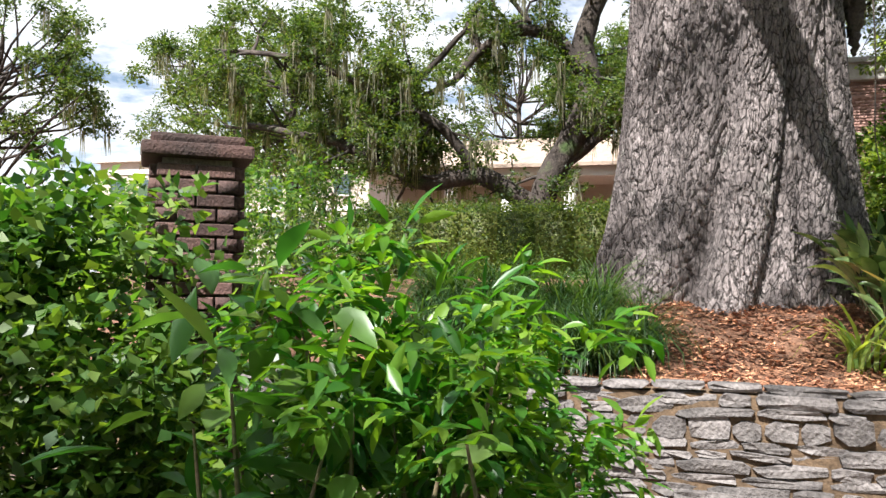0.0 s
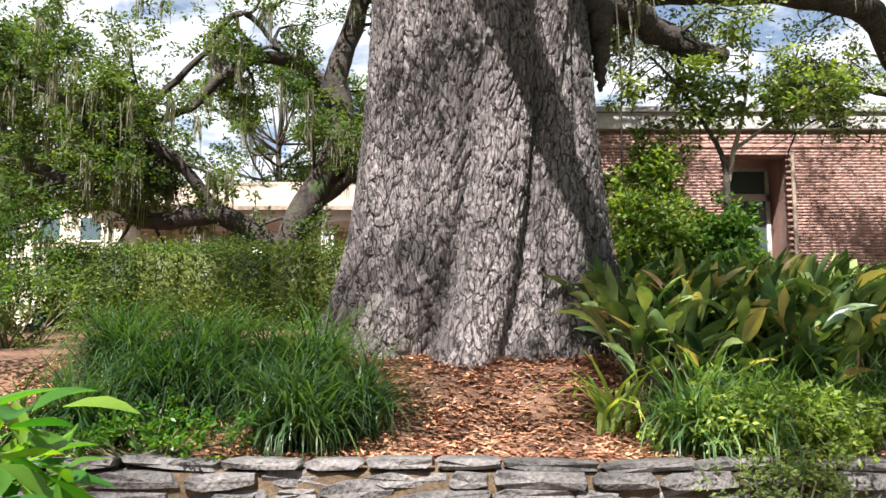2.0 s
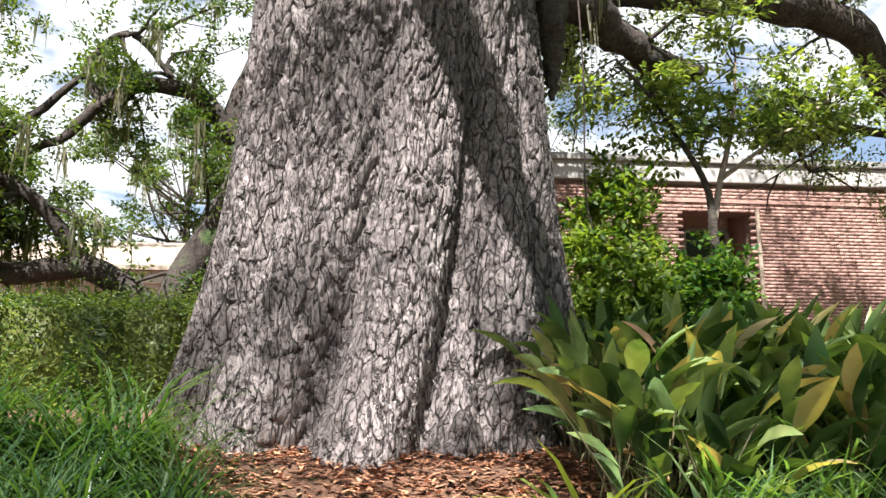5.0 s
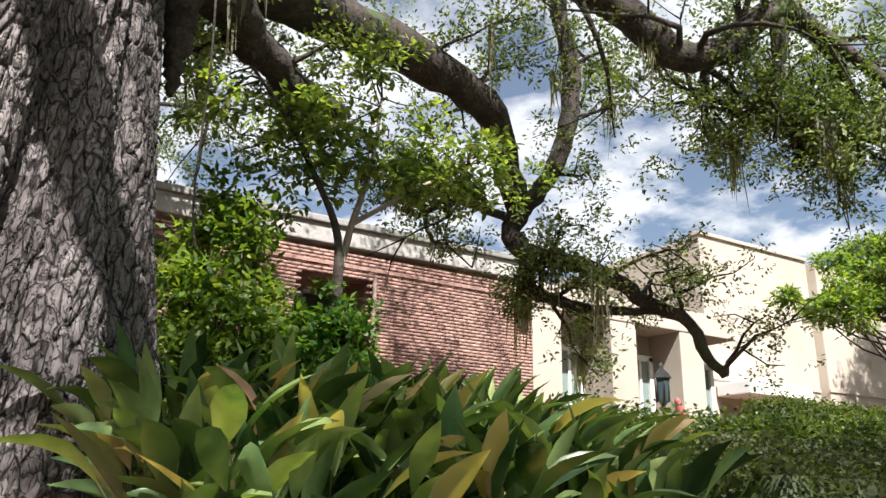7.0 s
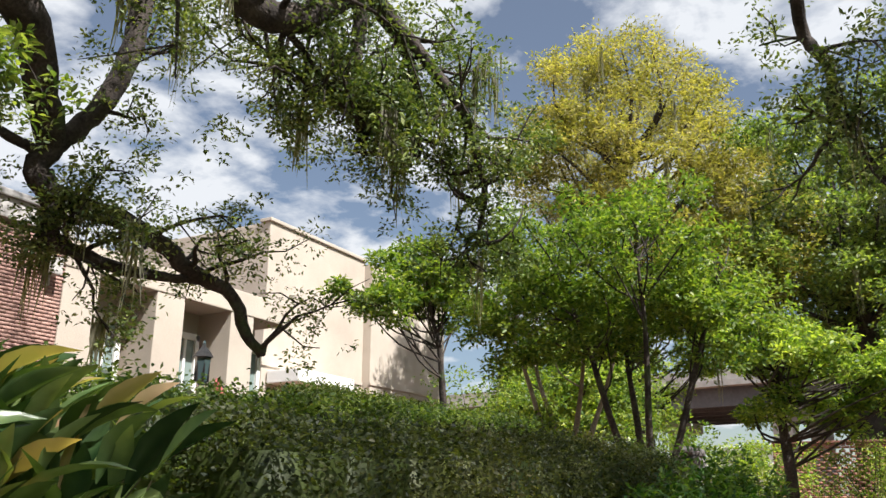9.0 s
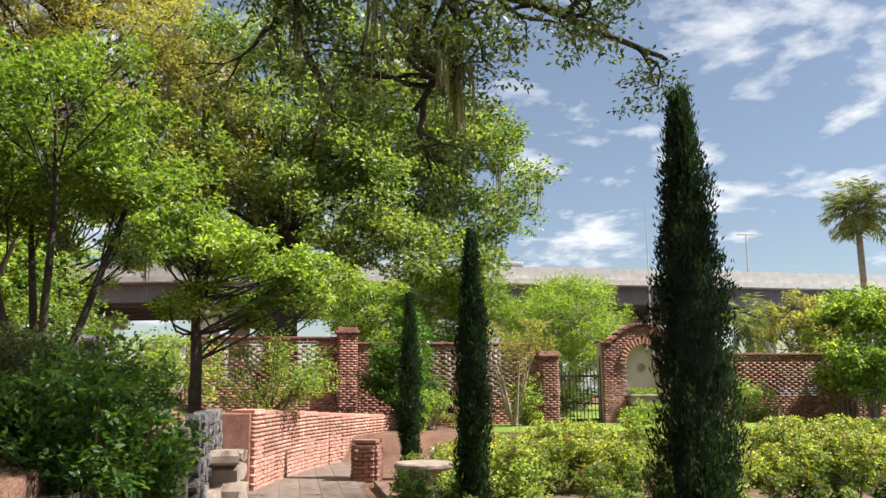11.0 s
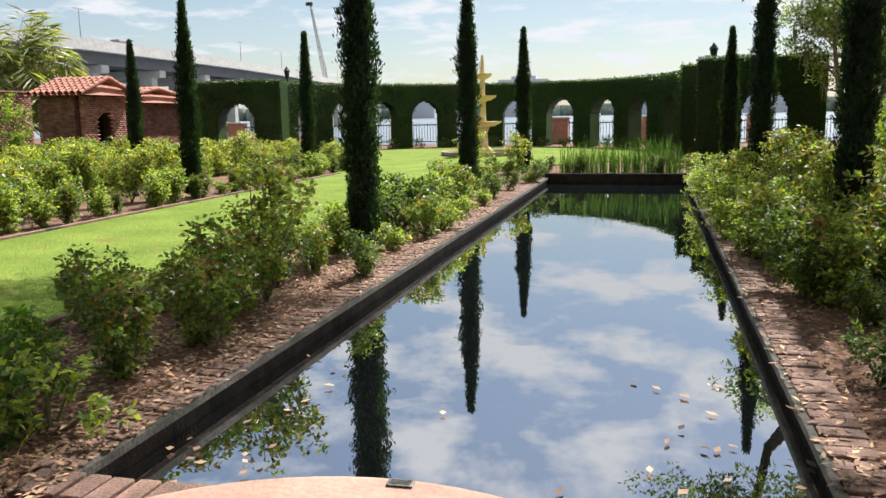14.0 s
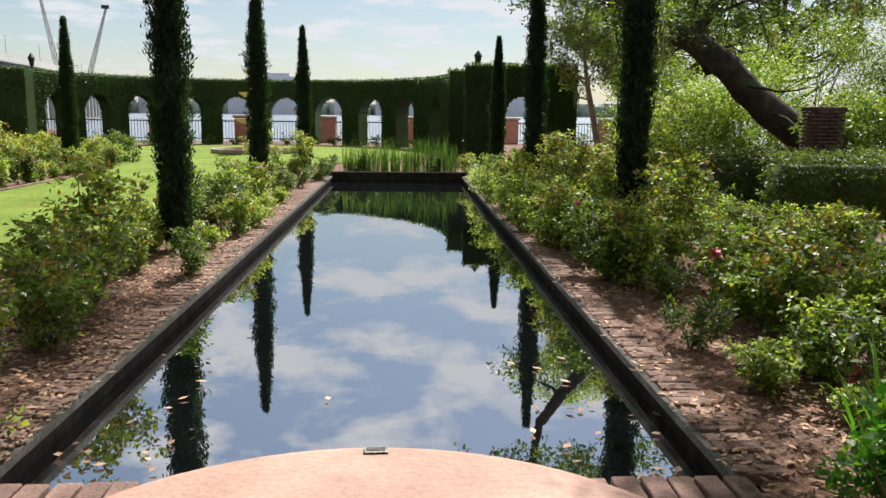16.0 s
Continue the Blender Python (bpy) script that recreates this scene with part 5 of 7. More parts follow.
v, f = joined([tube_arrays(curve_points([allp[np.argmin(np.linalg.norm(allp - c, axis=1))], (allp[np.argmin(np.linalg.norm(allp - c, axis=1))] + c) / 2 + g7.normal(0, 0.04, 3), c], 6), [0.01, 0.004], 4) for c in cen])
fast("branchwork", v - Y0, f, M_LIMB, young)["kind"] = "stuff"
pts, d = clump_points(g7, cen, 60, 0.26, 0.7)
v, f = fine_leaves(pts - Y0, 0.085, 0.038, g7, 0.4, d * 0.6)
fast("crown", v, f, M_PALELIT, young, smooth=True)["kind"] = "stuff"
shrub("vine_shrub", "shrub climbing at the trunk's side", (2.15, 11.6, 1.7), (0.5, 0.4, 1.3), 3000, 0.07, M_SHRUB, 87, 0.5, 8, clumps=40)

# lantern on a post
lantern = thing("lantern", "black iron garden lantern on a post above the hedge", "lantern", (11.46, 14.8, 1.8))
part("post", lathe([(0.05, 0), (0.04, 0.2), (0.03, 0.3), (0.03, 1.45), (0.06, 1.5), (0.03, 1.55)], 12), M_IRON, lantern)
part("head", lathe([(0.05, 1.55), (0.09, 1.62), (0.13, 1.98), (0.15, 2.0), (0.11, 2.06), (0.05, 2.14), (0.02, 2.2), (0.03, 2.23), (0.005, 2.28)], 6), M_GLASS, lantern)
bm = bmesh.new()
for k in range(6):
    a = math.pi / 3 * k
    add_box(bm, (0.105 * math.cos(a) - 0.012, 0.105 * math.sin(a) - 0.012, 1.6), (0.105 * math.cos(a) + 0.012, 0.105 * math.sin(a) + 0.012, 2.02))
part("cage", bm, M_IRON, lantern)
part("roof", lathe([(0.17, 2.0), (0.12, 2.08), (0.04, 2.17), (0.01, 2.27)], 6), M_IRON, lantern)
umb = thing("folded_umbrella", "faded red folded garden umbrella leaning by the windows", "umbrella", (12.9, 15.5, 1.75), 20)
part("canopy", (lambda bm: (bmesh.ops.transform(bm, matrix=pose(0, 0, 0.7, 0, -28, 0), verts=bm.verts), bm)[1])(lathe([(0.02, 0), (0.09, 0.1), (0.13, 0.8), (0.05, 1.25), (0.01, 1.3)], 12)), M_ROSEUMB, umb)
part("pole", (lambda bm: (bmesh.ops.transform(bm, matrix=pose(0.35, 0, 0.0, 0, -28, 0), verts=bm.verts), bm)[1])(lathe([(0.02, 0), (0.02, 1.0)], 8)), M_IRON, umb)

# bark chips strewn on the bank
g = np.random.default_rng(91)
n = 27000
cx, cy = g.uniform(-3.2, 3.4, n), g.uniform(6.82, 9.6, n)
cz = ground_z(cx, cy) + g.uniform(-0.01, 0.012, n)
v, f = leaf_arrays(np.stack([cx, cy, cz], 1), 0.1, 0.026, g, 1.2, 0.1, spread=1.0)
v = v.reshape(-1, 4, 3)
v[:, :, 2] = cz[:, None] + (v[:, :, 2] - cz[:, None]) * 0.35
chips = fast("bark_chips", v.reshape(-1, 3), f, M_CHIP)
tagged(chips, "scattered orange-brown bark chips under the oak", "mulch", kind="stuff")

for k, (x, y, s_) in enumerate(((-10, 20, 7.5), (-14, 24, 9), (-1.0, 29, 9), (-18, 18, 8), (-5.5, 29, 9.5))):
    tree("tree", "moss-hung leafy tree between the houses", (x, y, 1.6), s_, 0.18, [((0, 0, s_ * 0.72), (s_ * 0.42, s_ * 0.4, s_ * 0.34))], M_OAK, M_LIMB, 12000, 0.12, 180 + k, 1, 30, clump=0.55)
shrub("shrub", "feathery grey-green shrub on the bank", (-4.4, 10.5, 1.5), (1.0, 0.8, 0.6), 4000, 0.06, M_HEDGE, 190, 0.4, 8, clumps=46)
shrub("shrub", "leafy shrub behind the gate pier", (-4.6, 7.8, 1.0), (1.3, 0.8, 1.0), 6000, 0.08, M_IVY, 191, 0.5, 8, clumps=60)
for k, (x, y, r_) in enumerate(((-5.6, 12.6, (1.2, 0.8, 0.9)), (-7.8, 13.2, (1.4, 0.9, 1.0)), (-6.6, 9.6, (1.2, 0.8, 0.8)))):
    shrub("shrub", "leafy green shrub on the bank by the hedge", (x, y, float(ground_z(x, y))), r_, 6000, 0.07, M_IVY, 192 + k, 0.5, 8, clumps=60, group="bank shrubs")
# ---- cypresses ----
def cypress(at, height, girth, seed):
    g = np.random.default_rng(seed)
    ob = thing("cypress", "slim dark Italian cypress pruned to a column", "tree", (*at, 0), group="cypresses in the beds")
    v, f = tube_arrays(np.array([(0, 0, -0.05), (0, 0, height * 0.5), (0, 0, height * 0.9)]), [0.06, 0.04, 0.01], 7)
    fast("trunk", v, f, M_LIMB, ob)

    def prof(t):
        return girth * (0.62 + 0.5 * np.sin(np.pi * np.clip(t * 0.9 + 0.12, 0, 1))) * np.clip((1.02 - t) * 2.6, 0, 1) ** 0.6 * 0.85

    t = np.linspace(0.03, 0.985, 26)
    core = np.stack([0 * t, 0 * t, t * height], 1)
    cv, cf = tube_arrays(core, list(prof(t) * 0.72), 12, 0.1, g)
    n = int(3200 * height / 3.6)
    tt = g.uniform(0.02, 1, n) ** 1.05
    a = g.uniform(0, 2 * np.pi, n)
    lump = 1 + 0.16 * np.sin(a * 3 + tt * 19 + seed) + 0.12 * np.sin(a * 5 - tt * 31) + 0.10 * np.sin(a * 9 + tt * 67)
    lump = lump + 0.55 * np.clip(np.sin(a * 4 + tt * 23 + seed) * np.sin(tt * 47 + a * 2), 0, 1) ** 4 - 0.16 * np.clip(np.sin(a * 3 - tt * 29 + seed * 2), 0, 1) ** 3
    r = prof(tt) * lump * g.uniform(0.72, 1.06, n)
    p = np.stack([r * np.cos(a), r * np.sin(a), tt * height], 1)
    toward = np.stack([np.cos(a) * 0.35, np.sin(a) * 0.35, np.full(n, 1.5)], 1)
    lv, lf = [], []
    m = 11 if seed == 100 else 6
    pp = np.repeat(p, m, 0) + g.normal(0, 0.022, (n * m, 3))
    v, f = leaf_arrays(pp, 0.042 if m > 6 else 0.06, 0.012 if m > 6 else 0.018, g, 0.0, 0.1, toward=np.repeat(toward, m, 0), spread=0.6)
    k = len(cv)
    fast("crown", np.concatenate([cv, v]), np.concatenate([cf, f + k]), M_CYP, ob)
    return ob


for k, (x, y, h, gr) in enumerate((
        (7.10, 2.74, 3.46, 0.215), (6.85, -3.80, 4.1, 0.175), (7.03, -10.05, 3.95, 0.17), (6.97, -16.4, 3.6, 0.17),
        (1.85, -3.75, 4.2, 0.155), (1.95, -10.05, 4.3, 0.17), (1.93, -16.3, 3.4, 0.17),
        (12.45, 2.92, 3.54, 0.19), (12.45, -3.36, 3.46, 0.17), (12.45, -9.5, 3.7, 0.17), (12.4, -15.05, 3.6, 0.16),
        (17.7, 2.96, 3.35, 0.18), (17.65, -10.05, 3.25, 0.17), (17.6, -15.22, 3.6, 0.17))):
    cypress((x, y), h, gr, 100 + k)


# ---- roses and bedding ----
def rose_variant(seed, height, wide, mat, red):
    g = np.random.default_rng(seed)
    ob = thing("rose_bush", "leafy rose bush with thin canes in mulch", "rose bush", (0, 0, -30), group="rose bushes in the beds")
    canes, lc = [], []
    for _ in range(9):
        a, lean = g.uniform(0, 6.28), g.uniform(0.15, 0.9)
        top = np.array([math.cos(a) * wide * lean, math.sin(a) * wide * lean, height * g.uniform(0.6, 1.1)])
        p = curve_points([(0, 0, -0.03), top * 0.5 + g.normal(0, 0.03, 3), top], 7)
        canes.append(tube_arrays(p, [0.008, 0.003], 4))
        lc += [p[i] for i in (2, 3, 4, 5, 6)] + [p[6]]
    v, f = joined(canes)
    fast("cane_tangle", v, f, M_STEM, ob)["kind"] = "stuff"
    c = np.array(lc)
    pts, d = clump_points(g, c, 24, 0.15, 0.9)
    v, f = leaf_arrays(pts, 0.052, 0.032, g, 0.5, toward=d * 0.6)
    fast("leaves", v, f, mat, ob)["kind"] = "stuff"
    tips = np.array([c[i] for i in range(5, len(c), 6)])
    if red:
        pts, d = clump_points(g, tips, 22, 0.13, 1.0)
        v, f = leaf_arrays(pts, 0.055, 0.03, g, 0.5, toward=d)
        fast("young_leaves", v, f, M_ROSERED, ob, "reddish young leaves")["kind"] = "stuff"
    return ob


rose_kinds = [rose_variant(200, 0.45, 0.42, M_ROSE, False), rose_variant(201, 0.58, 0.42, M_ROSE, True), rose_variant(202, 0.34, 0.36, M_ROSE, False), rose_variant(203, 0.48, 0.45, M_HEDGE, False), rose_variant(204, 0.85, 0.36, M_ROSE, True), rose_variant(205, 0.40, 0.20, M_ROSE, False), rose_variant(206, 0.46, 0.17, M_HEDGE, True), rose_variant(207, 0.55, 0.40, M_MAPLE, True)]
g = np.random.default_rng(210)


def plant_row(x, ys, kinds, jitter=0.12, scale=(0.8, 1.15), z=0.0):
    for y in ys:
        k = rose_kinds[kinds[g.integers(len(kinds))]]
        s = g.uniform(*scale)
        copy_thing(k, pose(x + g.normal(0, jitter), y + g.normal(0, jitter), z, 0, 0, g.uniform(0, 360)) @ Matrix.Diagonal((s, s, s, 1)))


plant_row(7.55, np.arange(1.9, -15, -0.6), [2, 3, 7, 0], 0.14, (0.5, 1.0))
plant_row(6.8, np.arange(-1.6, -14.5, -0.74), [0, 1, 3, 7, 4, 2], 0.2, (0.55, 1.2))
plant_row(6.72, (0.75, 0.1, -0.6, -1.2), [4, 7, 7], 0.12, (0.9, 1.2))
plant_row(2.35, np.arange(-1.6, -14, -0.6), [0, 1, 3], 0.15, (0.9, 1.2))
plant_row(1.6, np.arange(1.2, -14.5, -0.7), [0, 1, 4, 3, 7, 7], 0.2, (0.9, 1.25))
plant_row(0.9, np.arange(2.2, -12, -0.7), [0, 3, 1], 0.2, (0.9, 1.2))
plant_row(0.2, np.arange(1.6, -12, -0.9), [0, 3, 1], 0.2, (0.9, 1.2))
plant_row(2.1, (1.5, 0.4, -0.8), [2, 0], 0.15, (0.5, 0.7))
plant_row(1.75, (1.3, 0.55, -0.2, -0.9), [3, 7, 0], 0.12, (0.75, 1.05))
plant_row(2.3, (0.9, 0.1, -1.2, -2.0), [2, 3], 0.1, (0.55, 0.85))
plant_row(6.4, np.arange(-2.4, -13.5, -1.5), [2, 3], 0.08, (0.6, 0.9))
plant_row(2.72, np.arange(-4.0, -13.5, -1.2), [2, 0], 0.08, (0.7, 1.0))
plant_row(12.2, np.arange(3.0, -18, -0.5), [5, 5, 6, 2], 0.1, (0.55, 1.2))
plant_row(13.05, np.arange(2.6, -18, -0.7), [0, 1, 3, 4, 7], 0.18, (0.6, 1.3))
def rose_thicket(rows):
    """The far beds, where single bushes run together: one mass of canes and leaves."""
    src = []
    for k in (0, 1, 3):
        for ch in rose_kinds[k].children:
            if ch.name.startswith("leaves"):
                me = ch.data
                v = np.empty(len(me.vertices) * 3, np.float32)
                me.vertices.foreach_get("co", v)
                src.append(v.reshape(-1, 3))
    out = []
    for x, ys in rows:
        for y in ys:
            v = src[g.integers(len(src))]
            s, a = g.uniform(0.75, 1.5), g.uniform(0, 6.28)
            m = np.array([[math.cos(a), -math.sin(a), 0], [math.sin(a), math.cos(a), 0], [0, 0, 1]]) * s
            out.append(v @ m.T.astype(np.float32) + np.array([x + g.normal(0, 0.16), y + g.normal(0, 0.15), 0], np.float32))
    v = np.concatenate(out)
    leaf4 = v.reshape(-1, 4, 3)
    young = (leaf4[:, 0, 2] > 0.42) & (g.random(len(leaf4)) < 0.22)
    for name, pick, mat, label in (("rose_thicket", ~young, M_ROSE, "sunlit mass of yellow-green rose bushes filling far beds"), ("young_rose_growth", young, M_ROSERED, "reddish young shoots on the far rose bushes")):
        q = leaf4[pick].reshape(-1, 3)
        tagged(fast(name, q, np.arange(len(q)).reshape(-1, 4), mat), label, "rose bushes", kind="stuff")


rose_thicket([(x, np.arange(y, -20, -0.62)) for x, y in ((15.1, 2.6), (15.1, 2.4), (15.6, 2.4), (17.1, 2.4), (18.6, 2.0), (19.3, 1.8), (20.6, 1.6))])
for x, y in ((12.6, 3.35), (13.3, 3.4), (14.6, 3.2), (15.6, 3.0), (16.4, 2.9)):
    plant_row(x, [y], [3, 0], 0.05, (0.9, 1.1))
for x, y in ((2.9, -15.0), (3.6, -14.9), (5.6, -15.0), (6.3, -15.2)):
    plant_row(x, [y], [3, 1], 0.05, (0.7, 0.9))
strap_patch("iris_bed", "tall upright iris blades at the pool's end", [(x, y) for x in np.arange(3.2, 6.0, 0.28) for y in (-14.9, -15.3)], 36, 0.85, 0.022, M_LIRIOPE, 220, 0.25, "iris", 0.09)
strap_patch("iris_bed", "pale lily leaves beside the pool's corner", [(2.05, 2.3), (2.3, 1.9), (1.8, 1.8), (1.7, 2.5)], 30, 0.6, 0.03, M_SHRUB, 221, 0.8, "plant", 0.06)
strap_patch("iris_bed", "upright leaves near the arched hedge", [(x, -18.2) for x in np.arange(15.5, 18.6, 0.3)], 26, 0.8, 0.025, M_LIRIOPE, 222, 0.3, "iris", 0.1)
shrub("bedding_plant", "bright low leaves at the pool's corner", (2.35, 2.35, 0), (0.5, 0.3, 0.26), 1600, 0.06, M_SHRUB, 223, 0.5, 6, "plant", clumps=40)
for k, (x, y) in enumerate(((7.7, 1.7), (7.9, 2.2), (6.9, 2.0), (7.4, 1.0), (6.6, 1.6))):
    shrub("bedding_plant", "low bushy bedding plant beside the lawn", (x, y, 0), (0.42, 0.4, 0.20), 900, 0.06, (M_SHRUB, M_ROSE, M_IVY)[k % 3], 224 + k, 0.5, 6, "plant", clumps=26, group="bedding plants")
strap_patch("iris_bed", "thin grassy leaves at the bed's corner", [(6.9, 1.7), (7.2, 1.4), (6.5, 2.1)], 20, 0.35, 0.015, M_BLADE, 230, 0.6, "plant", 0.06)
for k, (x, y, z, m) in enumerate(((2.45, -2.0, 0.62, M_PETAL), (2.5, -3.4, 0.55, M_PETAL), (1.9, 1.0, 0.12, M_PETAL), (2.1, -0.6, 0.5, M_PETAL), (8.2, 1.1, 0.55, M_WHITEPETAL), (18.4, -5.9, 0.7, M_WHITEPETAL), (18.6, -6.6, 0.75, M_WHITEPETAL), (16.8, -7.0, 0.6, M_WHITEPETAL))):
    gg = np.random.default_rng(300 + k)
    fl = thing("rose_flower", "open rose bloom among the leaves", "flower", (x, y, z), group="rose blooms")
    pts = gg.normal(0, 0.012, (26, 3))
    d = gg.normal(size=(26, 3))
    v, f = leaf_arrays(pts, 0.05, 0.045, gg, 0.6, 0.3, toward=d)
    fast("petals", v, f, m, fl)
    v, f = tube_arrays(np.array([(0, 0, 0), (0.01, 0.02, -z / 2), (0, 0, -z)]), [0.004, 0.006], 4)
    fast("stem", v, f, M_STEM, fl)

# leaf litter on the beds by the pool
n = 22000
lx = np.where(g.random(n) < 0.5, g.uniform(6.05, 7.95, n), g.uniform(0.2, 3.0, n))
ly = 2.6 - 12 * g.random(n) ** 1.4
v, f = leaf_arrays(np.stack([lx, ly, np.full(n, 0.006)], 1), 0.058, 0.026, g, 1.2, 0.15)
v = v.reshape(-1, 4, 3)
v[:, :, 2] = 0.004 + np.abs(v[:, :, 2]) * 0.5 + 0.016 * ((lx > 2.8) & (lx < 6.3))[:, None]
tagged(fast("leaf_litter", v.reshape(-1, 3), f, M_LITTER), "dry brown fallen leaves strewn over the beds", "leaf litter", kind="stuff")
# bare earth and stray leaves where the lawn meets the walk
sheet("earth", [(8.06, 3.88), (8.06, 2.3), (8.3, 2.5), (8.5, 2.2), (8.75, 2.75), (9.1, 2.9), (9.3, 3.3), (9.8, 3.45), (10.2, 3.7), (10.9, 3.75), (11.3, 3.88)], 0.017, 0.02, M_EARTH, "bare brown earth at the lawn's corner", "earth")
k = 1500
sx, sy = g.uniform(8.1, 11.6, k), 3.85 - np.abs(g.normal(0, 1.1, k))
v, f = leaf_arrays(np.stack([sx, sy, np.full(k, 0.03)], 1), 0.05, 0.025, g, 1.2, 0.15)
v = v.reshape(-1, 4, 3)
v[:, :, 2] = 0.026 + np.abs(v[:, :, 2] - 0.03) * 0.4
tagged(fast("leaf_litter", v.reshape(-1, 3), f, M_LITTER), "stray dry leaves on the lawn's edge", "leaf litter", kind="stuff")
n = 110
lx, ly = g.uniform(3.0, 6.05, n), 2.0 - 2.2 * g.random(n) ** 2
pick = (lx < 3.7) | (lx > 5.5) | (g.random(n) < 0.05)
v, f = leaf_arrays(np.stack([lx, ly, np.full(n, -0.127)], 1)[pick], 0.07, 0.04, g, 2.0, 0.1)
v[:, 2] = -0.126 + np.abs(v[:, 2] + 0.197) * 0.2
tagged(fast("floating_leaves", v, f, M_LITTER), "dry leaves floating on the pond", "leaf litter", kind="stuff")

# grass blades on the lawn
n = 90000
bx, by = g.uniform(8.1, 11.65, n), 3.85 - 16 * g.random(n) ** 1.7
bare = (by + 0.55 * (bx - 8.0) ** 0.8 + g.normal(0, 0.25, n) > 3.6) & (g.random(n) < 0.85)
bx, by, n = bx[~bare], by[~bare], int((~bare).sum())
b3 = np.stack([bx, by, np.full(n, 0.008)], 1)
v, f = blade_arrays(b3, 0.032, 0.0045, g, 0.9, 1)
tagged(fast("grass", v, f, M_BLADE), "short mown green grass", "grass", kind="stuff")

# ---- stone disc, plaque, valve box ----
disc = thing("stone_table", "low round terracotta-coloured stone table at the pool's head", "table", (4.47, 3.54, 0))
part("top", lathe([(1.03, 0.22), (1.075, 0.235), (1.09, 0.26), (1.09, 0.33), (1.075, 0.345), (1.05, 0.35), (0.5, 0.352)], 72), M_DISC, disc, smooth=False)
part("base", lathe([(0.72, 0.0), (0.70, 0.06), (0.62, 0.1), (0.60, 0.22)], 48), M_SAND, disc)
plaque = thing("plaque", "small bronze plaque set on the stone table's rim", "plaque", (4.46, 2.51, 0.353), 2)
part("plate", box((-0.042, -0.024, 0), (0.042, 0.024, 0.005), 0.002), M_BRASS, plaque)
bm = bmesh.new()
for r in range(3):
    add_box(bm, (-0.032, -0.016 + r * 0.012, 0.005), (0.032, -0.010 + r * 0.012, 0.0062))
part("lettering", bm, M_IRON, plaque)
vb = thing("valve_box", "green plastic irrigation valve box in the grass", "valve box", (9.25, 2.95, 0.012), 12)
part("body", box((-0.23, -0.16, -0.03), (0.23, 0.16, 0.025), 0.012), M_GREEN, vb)
part("lid", box((-0.20, -0.13, 0.025), (0.20, 0.13, 0.036), 0.005), M_GREEN, vb)
rt = thing("stone_table", "small round sandstone pedestal table at the path's edge", "table", (14.2, 3.25, 0))
part("top", lathe([(0.36, 0.50), (0.40, 0.51), (0.42, 0.54), (0.42, 0.58), (0.40, 0.60), (0.2, 0.61)], 40), M_SAND, rt)
part("pedestal", lathe([(0.24, 0), (0.24, 0.06), (0.15, 0.12), (0.13, 0.3), (0.2, 0.46), (0.22, 0.5)], 28), M_SAND, rt)
for lo, hi in (((11.9, 3.55, -0.05), (16.6, 3.72, 0.10)), ((11.8, 2.6, -0.05), (11.95, 3.72, 0.10))):
    tagged(part("edging", box(lo, hi, 0.015), M_COPING), "low brick kerb round the rose bed", "edging", kind="structure")
stub = thing("brick_pier", "short square brick pier at the foot of the path", "pier", (17.6, 3.75, 0), -20)
part("core", box((-0.17, -0.17, 0), (0.17, 0.17, 0.66)), M_MORTAR, stub)
for k in range(4):
    bricks(stub, pose(0, 0, 0, 0, 0, 90 * k) @ pose(-0.19, -0.17, 0.005), 0.38, 0.65, M_BRICK, 20, seed=70 + k, size=(0.18, 0.05, 0.058))
part("cap", box((-0.22, -0.22, 0.66), (0.22, 0.22, 0.72), 0.01), M_BRICK, stub)

# ---- curved red brick wall, stone end wall, carved seat ----
red_wall = thing("brick_wall", "curved red-brick retaining wall beside the sloping path", "wall", kind="structure")
curve = curve_points([(x, y, 0) for x, y in RED], 13)
for k, (a, b) in enumerate(zip(curve, curve[1:])):
    dx, dy = b[0] - a[0], b[1] - a[1]
    L, turn = math.hypot(dx, dy), math.degrees(math.atan2(dy, dx))
    h = 1.22 - 0.42 * k / 12
    body = part("core", box((0, 0.0, -0.1), (L + 0.02, 0.3, h)), M_MORTAR, red_wall)
    body.matrix_basis = pose(a[0], a[1], 0, 0, 0, turn)
    bricks(red_wall, pose(a[0], a[1], 0, 0, 0, turn) @ pose(0, 0.0, 0.0), L, h, M_BRICKRED, 24, seed=90 + k, odd=k % 2 == 0)
    cap = part("coping", box((0, -0.06, h), (L + 0.03, 0.34, h + 0.07), 0.01), M_BRICKRED, red_wall)
    cap.matrix_basis = pose(a[0], a[1], 0, 0, 0, turn)
end_wall = thing("stone_wall", "mossy rubble wall at the turn of the path", "wall", kind="structure")
part("core", box((13.0, 6.30, -0.1), (16.45, 6.62, 1.18), 0.02), M_MORTAR, end_wall)
r2 = np.random.default_rng(15)
for z in np.arange(0.0, 1.15, 0.19):
    x = 13.0 + r2.uniform(0, 0.1)
    while x < 16.4:
        w = r2.uniform(0.22, 0.55)
        ob = part("stone", stone_piece(w, 0.19, 0.16, r2), M_STONE, end_wall)
        ob.matrix_basis = pose(min(x + w / 2, 16.3), 6.28 + r2.normal(0, 0.015), z + 0.1, 0, r2.normal(0, 2), 0)
        x += w + 0.015
part("end_post", box((16.35, 5.75, -0.05), (16.6, 6.6, 1.24), 0.02), M_BRICK, end_wall)
hedge("hedge", "dark clipped hedge on the stone wall by the path", [(9.6, 7.1), (13.0, 7.0)], 0.8, 0.5, M_DARKLEAF, 1300, 0.05, 240)
